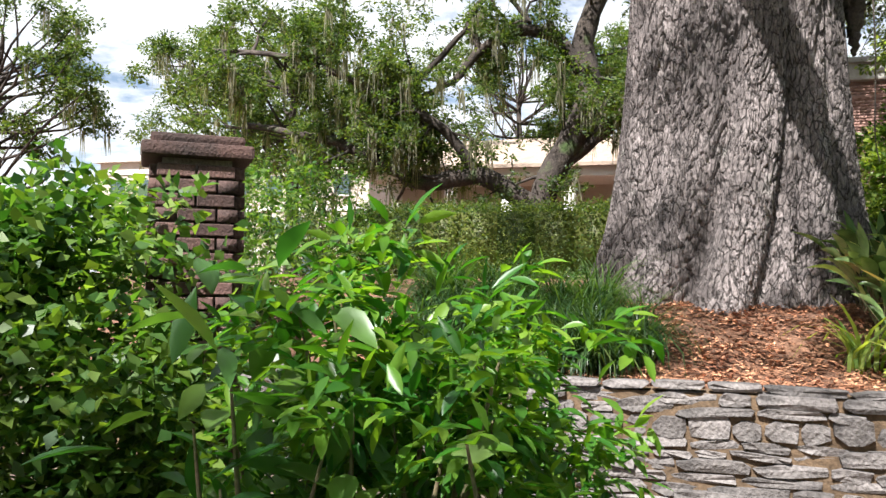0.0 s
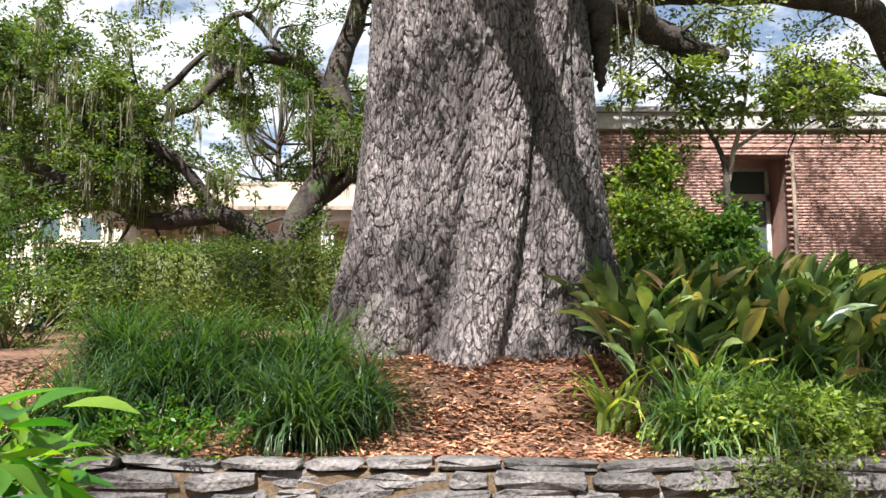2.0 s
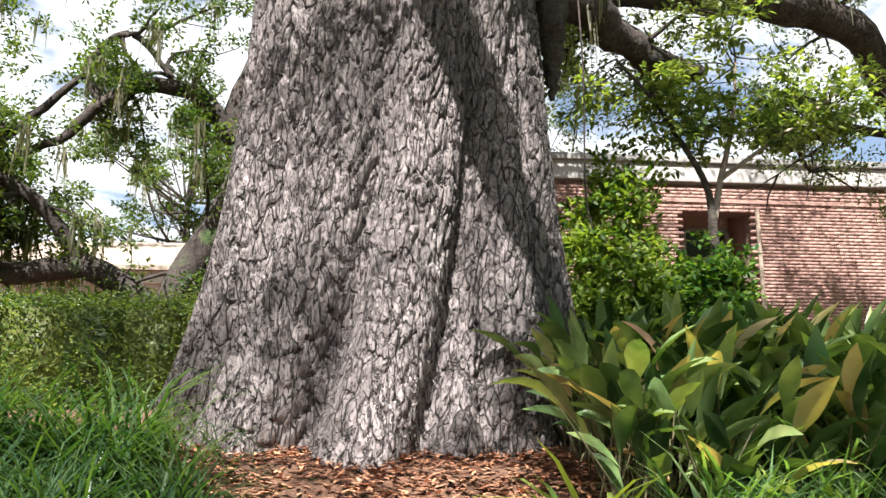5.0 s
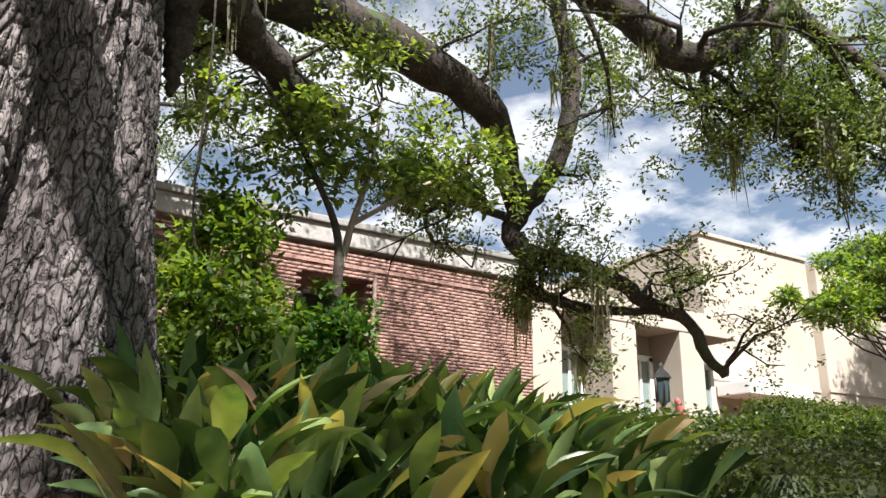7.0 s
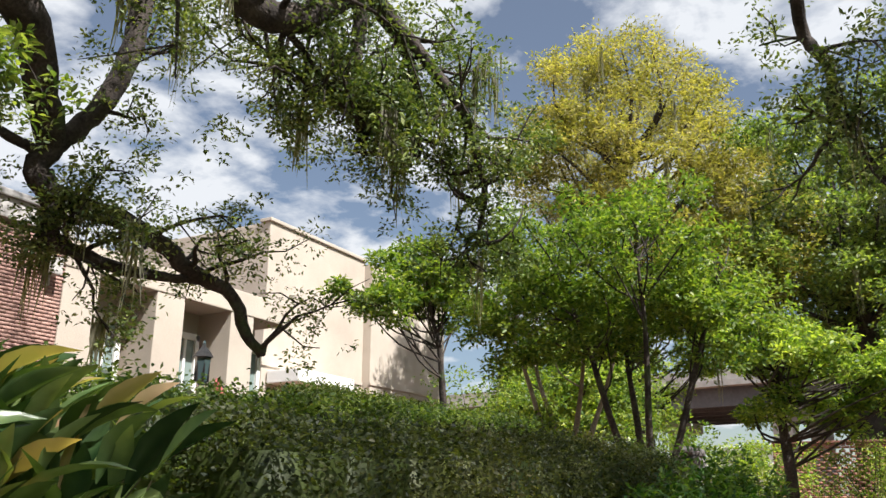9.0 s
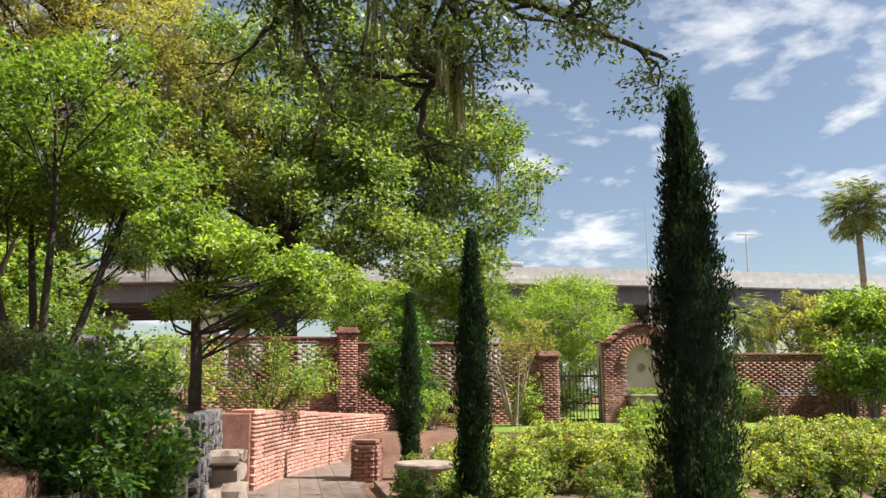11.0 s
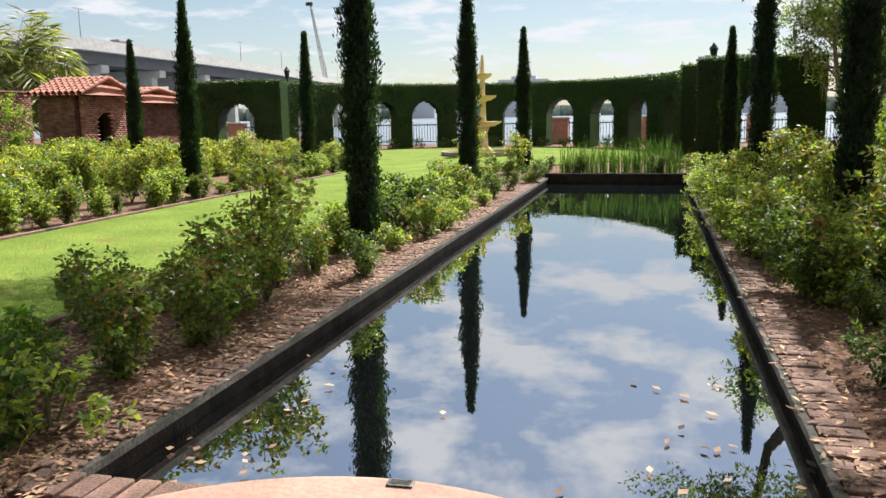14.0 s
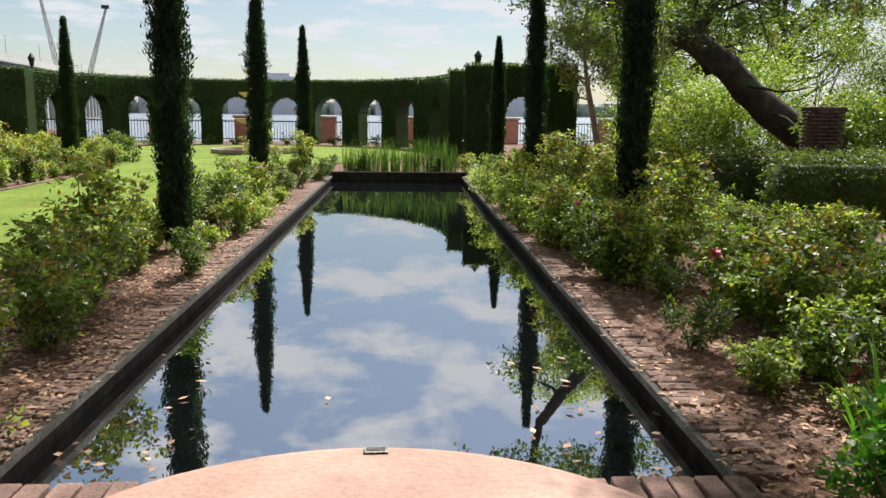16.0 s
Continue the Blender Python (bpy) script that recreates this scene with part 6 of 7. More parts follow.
seat = thing("carved_block", "weathered pinkish stone blocks stacked by the path", "stone block", (15.0, 6.0, 0), -8)
r6 = np.random.default_rng(17)
for w, h, d_, x, y, z in ((0.95, 0.34, 0.5, 0, 0, 0.17), (0.8, 0.26, 0.46, 0.05, 0.02, 0.46), (0.3, 0.2, 0.4, -0.3, -0.02, 0.68), (0.34, 0.18, 0.4, 0.28, 0.0, 0.67), (0.5, 0.3, 0.4, -0.8, 0.1, 0.15)):
    part("stone", stone_piece(w, h, d_, r6), M_SAND, seat).matrix_basis = pose(x, y, z, 0, r6.normal(0, 3), r6.normal(0, 5))

# retaining wall with creeping stems near the terrace hedge
creep = thing("creeper", "bare creeper stems clinging to the pale retaining wall", "creeper", (9.0, 6.52, 0.0))
r3 = np.random.default_rng(16)
st = []
for _ in range(120):
    x = r3.uniform(-1.5, 3.5)
    st.append(tube_arrays(curve_points([(x, 0, 0.0), (x + r3.normal(0, 0.06), -0.02, 0.3), (x + r3.normal(0, 0.1), 0.0, 0.6), (x + r3.normal(0, 0.12), 0.0, 0.95)], 7), [0.012, 0.006], 4))
v, f = joined(st)
fast("stemwork", v, f, M_LIMB, creep)["kind"] = "stuff"

# ---- the pierced brick garden wall ----
garden_wall = thing("brick_wall", "old red-brick garden wall with pierced panels", "wall", kind="structure")
WX, WZ = 26.0, 0.55


def wall_run(y_from, y_to, top, pierced, seed, base=WZ):
    L = abs(y_from - y_to)

    def keep(x, z):
        for a, b in pierced:
            if a < x < b and 0.75 < z < top - base - 0.16:
                return False
        return True

    m = pose(WX, y_from, base, 0, 0, -90)
    bricks(garden_wall, m, L, top - base, M_BRICK, 0, keep, seed=seed, size=(0.20, 0.10, 0.058))
    for a, b in pierced:
        bricks(garden_wall, m @ pose(a, 0, 0.77), b - a, top - base - 0.16 - 0.77, M_BRICK, 0, None, seed=seed + 50, size=(0.15, 0.16, 0.062), joint=0.011, gap=0.09)
    solid = [0.0] + [v for ab in pierced for v in ab] + [L]
    for a, b in zip(solid[0::2], solid[1::2]):
        part("core", box((WX + 0.02, y_from - b, base - 0.3), (WX + 0.14, y_from - a, top - 0.02)), M_MORTAR, garden_wall)
    for a, b in pierced:
        part("core", box((WX + 0.02, y_from - b, base - 0.3), (WX + 0.14, y_from - a, base + 0.74)), M_MORTAR, garden_wall)
    part("coping", box((WX - 0.12, y_to, top), (WX + 0.22, y_from, top + 0.06), 0.01), M_BRICK, garden_wall)


wall_run(8.0, 3.9, 3.0, [(1.0, 3.6)], 401, 0.9)
wall_run(3.3, -2.1, 2.85, [(0.6, 4.6)], 402)
wall_run(-6.55, -12.2, 2.55, [(1.2, 4.8)], 403)
wall_run(-12.7, -17.2, 2.55, [(0.6, 3.9)], 404)
wall_run(-17.7, -21.0, 2.55, [(0.5, 2.6)], 405)
for k, (y, top) in enumerate(((3.6, 3.25), (-2.3, 2.6), (-12.45, 2.72), (-17.45, 2.72))):
    p = thing("wall_pier", "square brick pier in the garden wall", "pier", (WX, y, WZ - 0.1))
    part("core", box((-0.22, -0.22, 0), (0.22, 0.22, top - WZ)), M_MORTAR, p)
    for q in range(4):
        bricks(p, pose(0, 0, 0, 0, 0, 90 * q) @ pose(-0.24, -0.22, 0), 0.48, top - WZ, M_BRICK, 0, seed=410 + 4 * k + q)
    part("cap", add_box(box((-0.34, -0.34, top - WZ), (0.34, 0.34, top - WZ + 0.08), 0.01), (-0.28, -0.28, top - WZ + 0.08), (0.28, 0.28, top - WZ + 0.16), 0.01), M_BRICK, p)

# fountain niche: stepped brick gable with a plastered arch
niche = thing("wall_fountain", "tall brick niche with plastered arch and stone planter", "monument", (WX - 0.25, -5.22, WZ))


def gable_top(x):
    d = abs(x)
    return 2.35 if d > 1.0 else 2.35 + 0.55 * math.cos(d / 1.0 * math.pi / 2) ** 0.8


def in_arch(x, z):
    return abs(x) < 0.56 and (0.25 < z < 1.75 or (z >= 1.75 and math.hypot(x, z - 1.75) < 0.56))


bricks(niche, pose(0, 1.28, 0, 0, 0, -90), 2.56, 3.0, M_BRICK, 120, lambda x, z: z < gable_top(x - 1.28) and not in_arch(x - 1.28, z), seed=430)
bm = bmesh.new()
outline = [(-1.26, 0)] + [(1.26, 0)] + [(x, gable_top(x) - 0.03) for x in np.linspace(1.26, -1.26, 24)]
face = bm.faces.new([bm.verts.new((0.14, -x, z)) for x, z in outline])
ext = bmesh.ops.extrude_face_region(bm, geom=[face])
bmesh.ops.translate(bm, vec=(0.35, 0, 0), verts=[v for v in ext["geom"] if isinstance(v, bmesh.types.BMVert)])
part("core", bm, M_STUCCO, niche, "buff plaster in the arch")
arch_me = brick_mesh((0.062, 0.12, 0.2), "arch_brick")
arch_me.materials.append(M_BRICKRED)
for i in range(19):
    a = math.pi * i / 18
    ob = new("arch_brick", arch_me)
    ob.parent = niche
    ob.matrix_basis = pose(-0.075, -0.66 * math.cos(a), 1.75 + 0.66 * math.sin(a), 90 - math.degrees(a), 0, 0) @ pose(0, 0, 0, 0, 0, 90)
for i in range(14):
    x = -1.3 + 0.2 * i
    c = part("coping_brick", box((-0.14, -0.095, 0), (0.36, 0.095, 0.07), 0.01), M_BRICK, niche)
    c.matrix_basis = pose(0, -x, gable_top(x) - 0.01, 0 if abs(x) > 1 else math.degrees(math.atan(0.75 * math.copysign(1, -x) * min(1, abs(x) * 1.2))) * -1, 0, 0)
part("rosette", (lambda bm: (bmesh.ops.transform(bm, matrix=pose(0.13, 0, 1.62, 0, -90, 0), verts=bm.verts), bm)[1])(lathe([(0.13, 0), (0.13, 0.03), (0.09, 0.05), (0.07, 0.03), (0.04, 0.07), (0.01, 0.08)], 20)), M_SAND, niche)
planter = part("planter", add_box(box((-0.28, -0.52, 0.55), (0.12, 0.52, 0.78), 0.03), (-0.32, -0.56, 0.76), (0.14, 0.56, 0.83), 0.02), M_SAND, niche)
for y in (-0.3, 0.3):
    part("planter_foot", box((-0.2, y - 0.12, 0), (0.1, y + 0.12, 0.56), 0.03), M_SAND, niche)
gg = np.random.default_rng(433)
pp = np.stack([gg.uniform(-0.24, 0.08, 380), gg.uniform(-0.48, 0.48, 380), gg.uniform(0.82, 0.98, 380)], 1)
v, f = leaf_arrays(pp, 0.09, 0.04, gg, 0.2, toward=np.array([0, 0, 0.8]))
tagged(fast("planter_flowers", v + np.array([WX - 0.25, -5.22, WZ]), f, M_BRIGHT), "pale yellow-green plants filling the stone planter", "plant")

# iron gate
gate = thing("metal_gate", "black iron double gate in the brick wall", "gate", (WX, -3.15, WZ))
for s in (-1, 1):
    leaf_ = part("gate_leaf", add_box(add_box(add_box(bmesh.new(), (-0.02, s * 0.03, 0.08), (0.02, s * 0.76, 0.13)), (-0.02, s * 0.03, 1.35), (0.02, s * 0.76, 1.4)), (-0.02, s * 0.03, 0.55), (0.02, s * 0.76, 0.59)), M_IRON, gate)
    for k in range(7):
        y = s * (0.05 + 0.115 * k)
        part("bar", lathe([(0.012, 0.05), (0.012, 1.45 + 0.12 * math.sin(k / 6 * 3.14)), (0.002, 1.55 + 0.12 * math.sin(k / 6 * 3.14))], 6), M_IRON, leaf_).matrix_basis = pose(0, y, 0)
for y in (0.85, -0.85):
    part("post", box((-0.05, y - 0.05, 0), (0.05, y + 0.05, 1.95), 0.01), M_IRON, gate)
lawn_b = sheet("lawn", [(26.3, 8), (26.3, -21), (44, -21), (44, 8)], 0.62, 0.1, M_LAWN, "sunlit grass beyond the gate", "lawn")

# steps with an iron rail
steps = thing("steps", "three brick steps up to the wall terrace", "steps", (21.2, -8.6, 0), kind="structure")
for k in range(3):
    part("step", box((0.0 + k * 0.32, -0.8, -0.05), (1.0, 0.8, 0.185 * (k + 1)), 0.012), M_BRICK, steps)
rail = thing("handrail", "black iron handrail beside the steps", "railing", (21.2, -9.5, 0))
for k in range(9):
    part("baluster", box((0.0 + k * 0.2, -0.012, 0.1 + 0.5 * min(1, k / 5)), (0.024 + k * 0.2, 0.012, 1.45 - k * 0.03)), M_IRON, rail)
v, f = tube_arrays(np.array([(-0.05, 0, 1.5), (0.8, 0, 1.4), (1.75, 0, 1.12)]), [0.025, 0.025], 8)
fast("rail", v, f, M_IRON, rail)
for k, (x, y, r, n) in enumerate(((24.6, -5.2, (0.9, 1.0, 0.28), 3000), (24.9, -1.3, (0.5, 0.5, 0.7), 1600), (23.8, 1.6, (0.7, 0.8, 0.5), 2000), (25.0, -8.3, (0.5, 0.9, 0.7), 2400), (24.8, -18.6, (0.5, 0.8, 0.9), 2200), (24.9, -16.2, (0.5, 0.5, 0.8), 1600))):
    shrub("shrub", "sunlit green shrub at the foot of the brick wall", (x, y, WZ), r, n, 0.09, M_BRIGHT if k != 1 else M_ROSE, 440 + k, 0.5, 7, clumps=30, group="shrubs at the wall")
hedge("hedge", "low clipped box hedge along the terrace", [(21.6, -10.2), (21.6, -21.5)], 0.7, 0.75, M_HEDGE, 500, 0.07, 450, 0.0)
hedge("hedge", "low clipped box hedge along the terrace", [(21.6, 0.6), (21.6, -7.4)], 0.5, 0.45, M_HEDGE, 500, 0.07, 451, 0.0)

# trees in front of and behind the wall
tree("tree", "round sunlit tree with fresh yellow-green leaves", (24.2, -11.7, WZ), 3.0, 0.06, [((0, 0, 2.0), (1.3, 2.0, 1.4)), ((0, 0.2, 3.3), (0.9, 1.4, 0.7))], M_BRIGHT, M_PALEBARK, 13000, 0.12, 501, 4, clump=0.5)
tree("tree", "thin pale crape myrtle with many fine stems", (24.6, -0.9, WZ), 2.4, 0.04, [((0, 0, 2.5), (0.8, 0.9, 0.9))], M_GOLD, M_PALEBARK, 1500, 0.07, 502, 6, clump=0.45)
tree("tree", "dense evergreen camellia against the wall", (24.4, 2.2, 0.6), 2.4, 0.06, [((0, 0, 1.6), (0.9, 0.9, 1.4))], M_IVY, M_PALEBARK, 6500, 0.11, 503, 3, clump=0.45)
tree("tree", "feathery light-green willow-like tree behind the wall", (33.0, -5.2, 0.6), 4.8, 0.12, [((0, 0, 3.6), (2.6, 2.6, 1.7))], M_BRIGHT, M_PALEBARK, 14000, 0.13, 504, 2, clump=0.7, width=0.25)
tree("tree", "feathery light-green tree behind the wall", (33.5, -0.8, 0.6), 5.4, 0.12, [((0, 0, 3.9), (2.4, 2.2, 2.0))], M_MAPLE, M_PALEBARK, 12000, 0.14, 505, 2, clump=0.7, width=0.3)
tree("tree", "golden-leaved shrub tree beyond the wall", (29.5, -13.5, 0.6), 3.6, 0.08, [((0, 0, 3.0), (1.2, 1.9, 1.3))], M_GOLD, M_PALEBARK, 5000, 0.12, 506, 3, clump=0.5)
tree("oak_tree", "great spreading oak hung with moss above the brick wall", (31.5, 5.5, 0.9), 12.5, 0.55, [((0, -0.5, 10.5), (5.0, 5.0, 4.2)), ((-2, -2.5, 7.0), (3.2, 3.0, 2.2)), ((1, 3, 8), (4, 4, 3)), ((-3.5, -3.2, 5.2), (1.6, 2.2, 1.2)), ((-1, -5.4, 6.4), (2.4, 2.4, 2.6)), ((-1, -3.5, 9.6), (3, 3, 2.6)), ((-1, -7.0, 8.4), (2.4, 2.0, 3.0))], M_PALELIT, M_LIMB, 52000, 0.17, 507, 1, 60, clump=0.95)
tree("bald_cypress", "tall tree with golden new leaves", (29.5, 12.5, 1.2), 17, 0.4, [((0, 0, 12.5), (4.2, 4.4, 4.6)), ((1, -3.2, 9), (3, 3, 3))], M_GOLD, M_LIMB, 42000, 0.17, 508, 1, 24, clump=0.9, width=0.3)
tree("maple", "spreading layered green tree with several stems", (13.9, 8.3, 1.25), 5.2, 0.05, [((0, 0.4, 3.9), (2.0, 2.0, 1.3)), ((-0.4, 1.4, 3.0), (1.4, 1.4, 0.8)), ((0.4, -0.7, 3.2), (1.3, 1.3, 0.9))], M_MAPLE, M_LIMB, 19000, 0.085, 509, 4, clump=0.42)
tree("dogwood", "small tree with layered bright yellow-green leaves", (18.2, 6.85, 1.3), 3.8, 0.10, [((0, -1.0, 2.9), (1.2, 1.6, 0.55)), ((0, -2.1, 2.2), (1.0, 1.0, 0.4)), ((0, 0.3, 3.2), (1.0, 0.9, 0.4)), ((0.2, -0.4, 1.9), (0.8, 1.2, 0.4))], M_BRIGHT, M_LIMB, 9000, 0.10, 510, 1, clump=0.36)
tree("tree", "slim tree with pale mottled stems", (15.4, 10.1, 1.4), 4.4, 0.05, [((0, 0.3, 3.6), (1.2, 1.4, 1.0))], M_MAPLE, M_PALEBARK, 5000, 0.08, 511, 4, clump=0.4)
tree("tree", "small open-crowned tree leaning by the cream block", (17.0, 13.0, 1.9), 5.0, 0.075, [((-1.1, 0.2, 4.3), (1.1, 1.0, 0.75)), ((-2.7, 0.2, 3.3), (0.9, 0.8, 0.4)), ((-0.3, 0, 3.6), (0.7, 0.8, 0.5)), ((-1.7, 0, 3.7), (0.9, 0.8, 0.4))], M_MAPLE, M_LIMB, 6500, 0.11, 512, 1, clump=0.36, lean=(-1.15, 0.1))
shrub("shrub", "rounded yellow-green azalea under the small tree", (18.6, 5.5, 1.2), (1.0, 1.1, 0.75), 5000, 0.07, M_BRIGHT, 513, 0.5, 8, clumps=46)
shrub("shrub", "dark bushy shrub overhanging the retaining wall", (9.6, 6.75, 0.75), (0.95, 0.75, 0.62), 8500, 0.075, M_IVY, 514, 0.45, 8, clumps=60)
shrub("shrub", "dark bushy shrub beside the path", (10.6, 6.45, 0.2), (0.8, 0.5, 0.62), 5500, 0.075, M_IVY, 515, 0.45, 8, clumps=50)
for k, (x, y, r) in enumerate(((15.6, 10.6, (1.2, 0.9, 0.6)), (20.5, 10.0, (1.6, 1.4, 1.3)), (22.5, 8.0, (1.2, 1.4, 1.0)), (19.5, 13.0, (2.0, 1.5, 1.6)))):
    shrub("shrub", "mixed green shrubbery on the bank", (x, y, float(ground_z(x, y))), r, 4200, 0.11, (M_ROSE, M_MAPLE, M_BRIGHT, M_MAPLE)[k], 516 + k, 0.5, 8, clumps=40, group="shrubs on the bank")
for k, (x, y, s) in enumerate(((27.0, 14.0, 5.0), (30, 15, 6.0), (36, 14, 8), (40, 6, 7.5), (46, 1, 6))):
    tree("tree", "leafy tree standing past the garden wall", (x, y, 1.2), s, 0.2, [((0, 0, s * 0.75), (s * 0.45, s * 0.45, s * 0.36))], M_MAPLE if k % 2 else M_BRIGHT, M_LIMB, 8000, 0.17, 530 + k, 1, clump=0.8)
for k, (x, y) in enumerate(((28.2, 5.5), (28.4, 2.6), (28.6, -0.2), (29.4, -3.4), (29.0, -8.6), (29.0, -11.0), (29.2, -15.0))):
    shrub("shrub", "dark leafy shrub growing behind the pierced wall", (x, y, 0.6), (0.9, 1.7, 1.0), 4500, 0.11, M_DARKLEAF, 545 + k, 0.5, 7, clumps=40, group="shrubs behind the wall")
rubble = thing("rubble_pier", "end of a rubble wall on the bank", "wall", (15.95, 8.0, 1.3))
part("core", box((-0.9, 0.0, -0.2), (0.15, 0.35, 0.98), 0.02), M_MORTAR, rubble)
r4 = np.random.default_rng(18)
for z in np.arange(0, 1.0, 0.14):
    for x in np.arange(-0.85, 0.1, 0.24):
        part("stone", stone_piece(0.23, 0.135, 0.14, r4), M_STONE, rubble).matrix_basis = pose(x + r4.normal(0, 0.03), -0.02, z + 0.07)
van = thing("parked_van", "white van parked beyond the garden wall", "vehicle", (42.5, 11.0, 1.6), 85)
part("body", add_box(box((-2.2, -0.95, 0.45), (2.2, 0.95, 1.5), 0.15), (-2.1, -0.9, 1.3), (1.2, 0.9, 2.2), 0.2), M_WHITE, van)
for x in (-1.4, 1.4):
    for y in (-0.95, 0.75):
        part("wheel", (lambda bm, x=x, y=y: (bmesh.ops.transform(bm, matrix=pose(x, y, 0.34, -90), verts=bm.verts), bm)[1])(lathe([(0.2, 0), (0.34, 0.02), (0.34, 0.18), (0.2, 0.2)], 18)), M_RUBBER, van)
part("window", box((-1.9, -0.97, 1.55), (1.0, -0.90, 2.0), 0.02), M_GLASS, van)
# ---- tiled garden house ----
pav = thing("garden_house", "small brick garden house with red tiled roof", "house", (23.2, -18.6, 0.3))


def gable_roof(lo, hi, z0, z1, over=0.35):
    bm = bmesh.new()
    xa, ya, xb, yb = lo[0] - over, lo[1] - over, hi[0] + over, hi[1] + over
    ym = (ya + yb) / 2
    pts = [(xa, ya, z0), (xb, ya, z0), (xb, yb, z0), (xa, yb, z0), (xa + 0.4, ym, z1), (xb - 0.4, ym, z1)]
    vs = [bm.verts.new(p) for p in pts]
    for q in ((0, 1, 5, 4), (2, 3, 4, 5), (1, 2, 5), (3, 0, 4), (0, 3, 2, 1)):
        bm.faces.new([vs[i] for i in q])
    return bm


for name, y0_, y1_, x0_, top, ridge in (("porch", -2.3, 0.0, -1.2, 2.05, 2.6), ("wing", -7.6, -2.3, -0.6, 1.85, 2.35)):
    bricks(pav, pose(x0_, y1_, 0, 0, 0, -90), y1_ - y0_, top, M_BRICK, 0, (lambda x, z: not (abs(x - 1.2) < 0.38 and (z < 1.1 or math.hypot(x - 1.2, z - 1.1) < 0.38))) if name == "porch" else (lambda x, z: not (0.9 < x < 1.7 and 0.9 < z < 1.5)), seed=600)
    for lo, hi in (((x0_ + 0.1, y0_, 0), (x0_ + 1.5, y0_ + 0.2, top)), ((x0_ + 0.1, y1_ - 0.2, 0), (x0_ + 1.5, y1_, top)), ((x0_ + 1.3, y0_, 0), (x0_ + 1.5, y1_, top))):
        part("wall", box(lo, hi), M_BRICK, pav)
    # black sheet behind the openings: painted shade of the unlit room
    part("inner_wall", box((x0_ + 0.7, y0_ + 0.25, 0), (x0_ + 0.8, y1_ - 0.25, top)), M_IRON, pav)
    bricks(pav, pose(x0_ + 0.1, y1_, 0, 0, 0, 0) @ pose(0, 0.08, 0, 0, 0, 180) @ pose(-1.4, 0, 0), 1.4, top, M_BRICK, 0, seed=601)
    part("roof_deck", gable_roof((x0_, y0_), (x0_ + 1.5, y1_), top, ridge), M_TILE, pav)
    r5 = np.random.default_rng(602)
    tl, yy = [], y0_ - 0.3
    ym = (y0_ + y1_) / 2
    half = (y1_ - y0_) / 2 + 0.35
    xs = np.arange(x0_ - 0.3, x0_ + 1.8, 0.24)
    for x in xs:
        for s in (-1, 1):
            for k in range(6):
                t0, t1 = k / 6, (k + 1.15) / 6
                p = np.array([(x, ym + s * half * (1 - t0), top + (ridge - top) * t0 + 0.05), (x, ym + s * half * (1 - t1), top + (ridge - top) * t1 + 0.03)])
                tl.append(tube_arrays(p, [0.10, 0.085], 6, 0.05, r5))
    v, f = joined(tl)
    fast("roof_tiles", v, f, M_TILE, pav, "curved red clay tiles")["kind"] = "stuff"

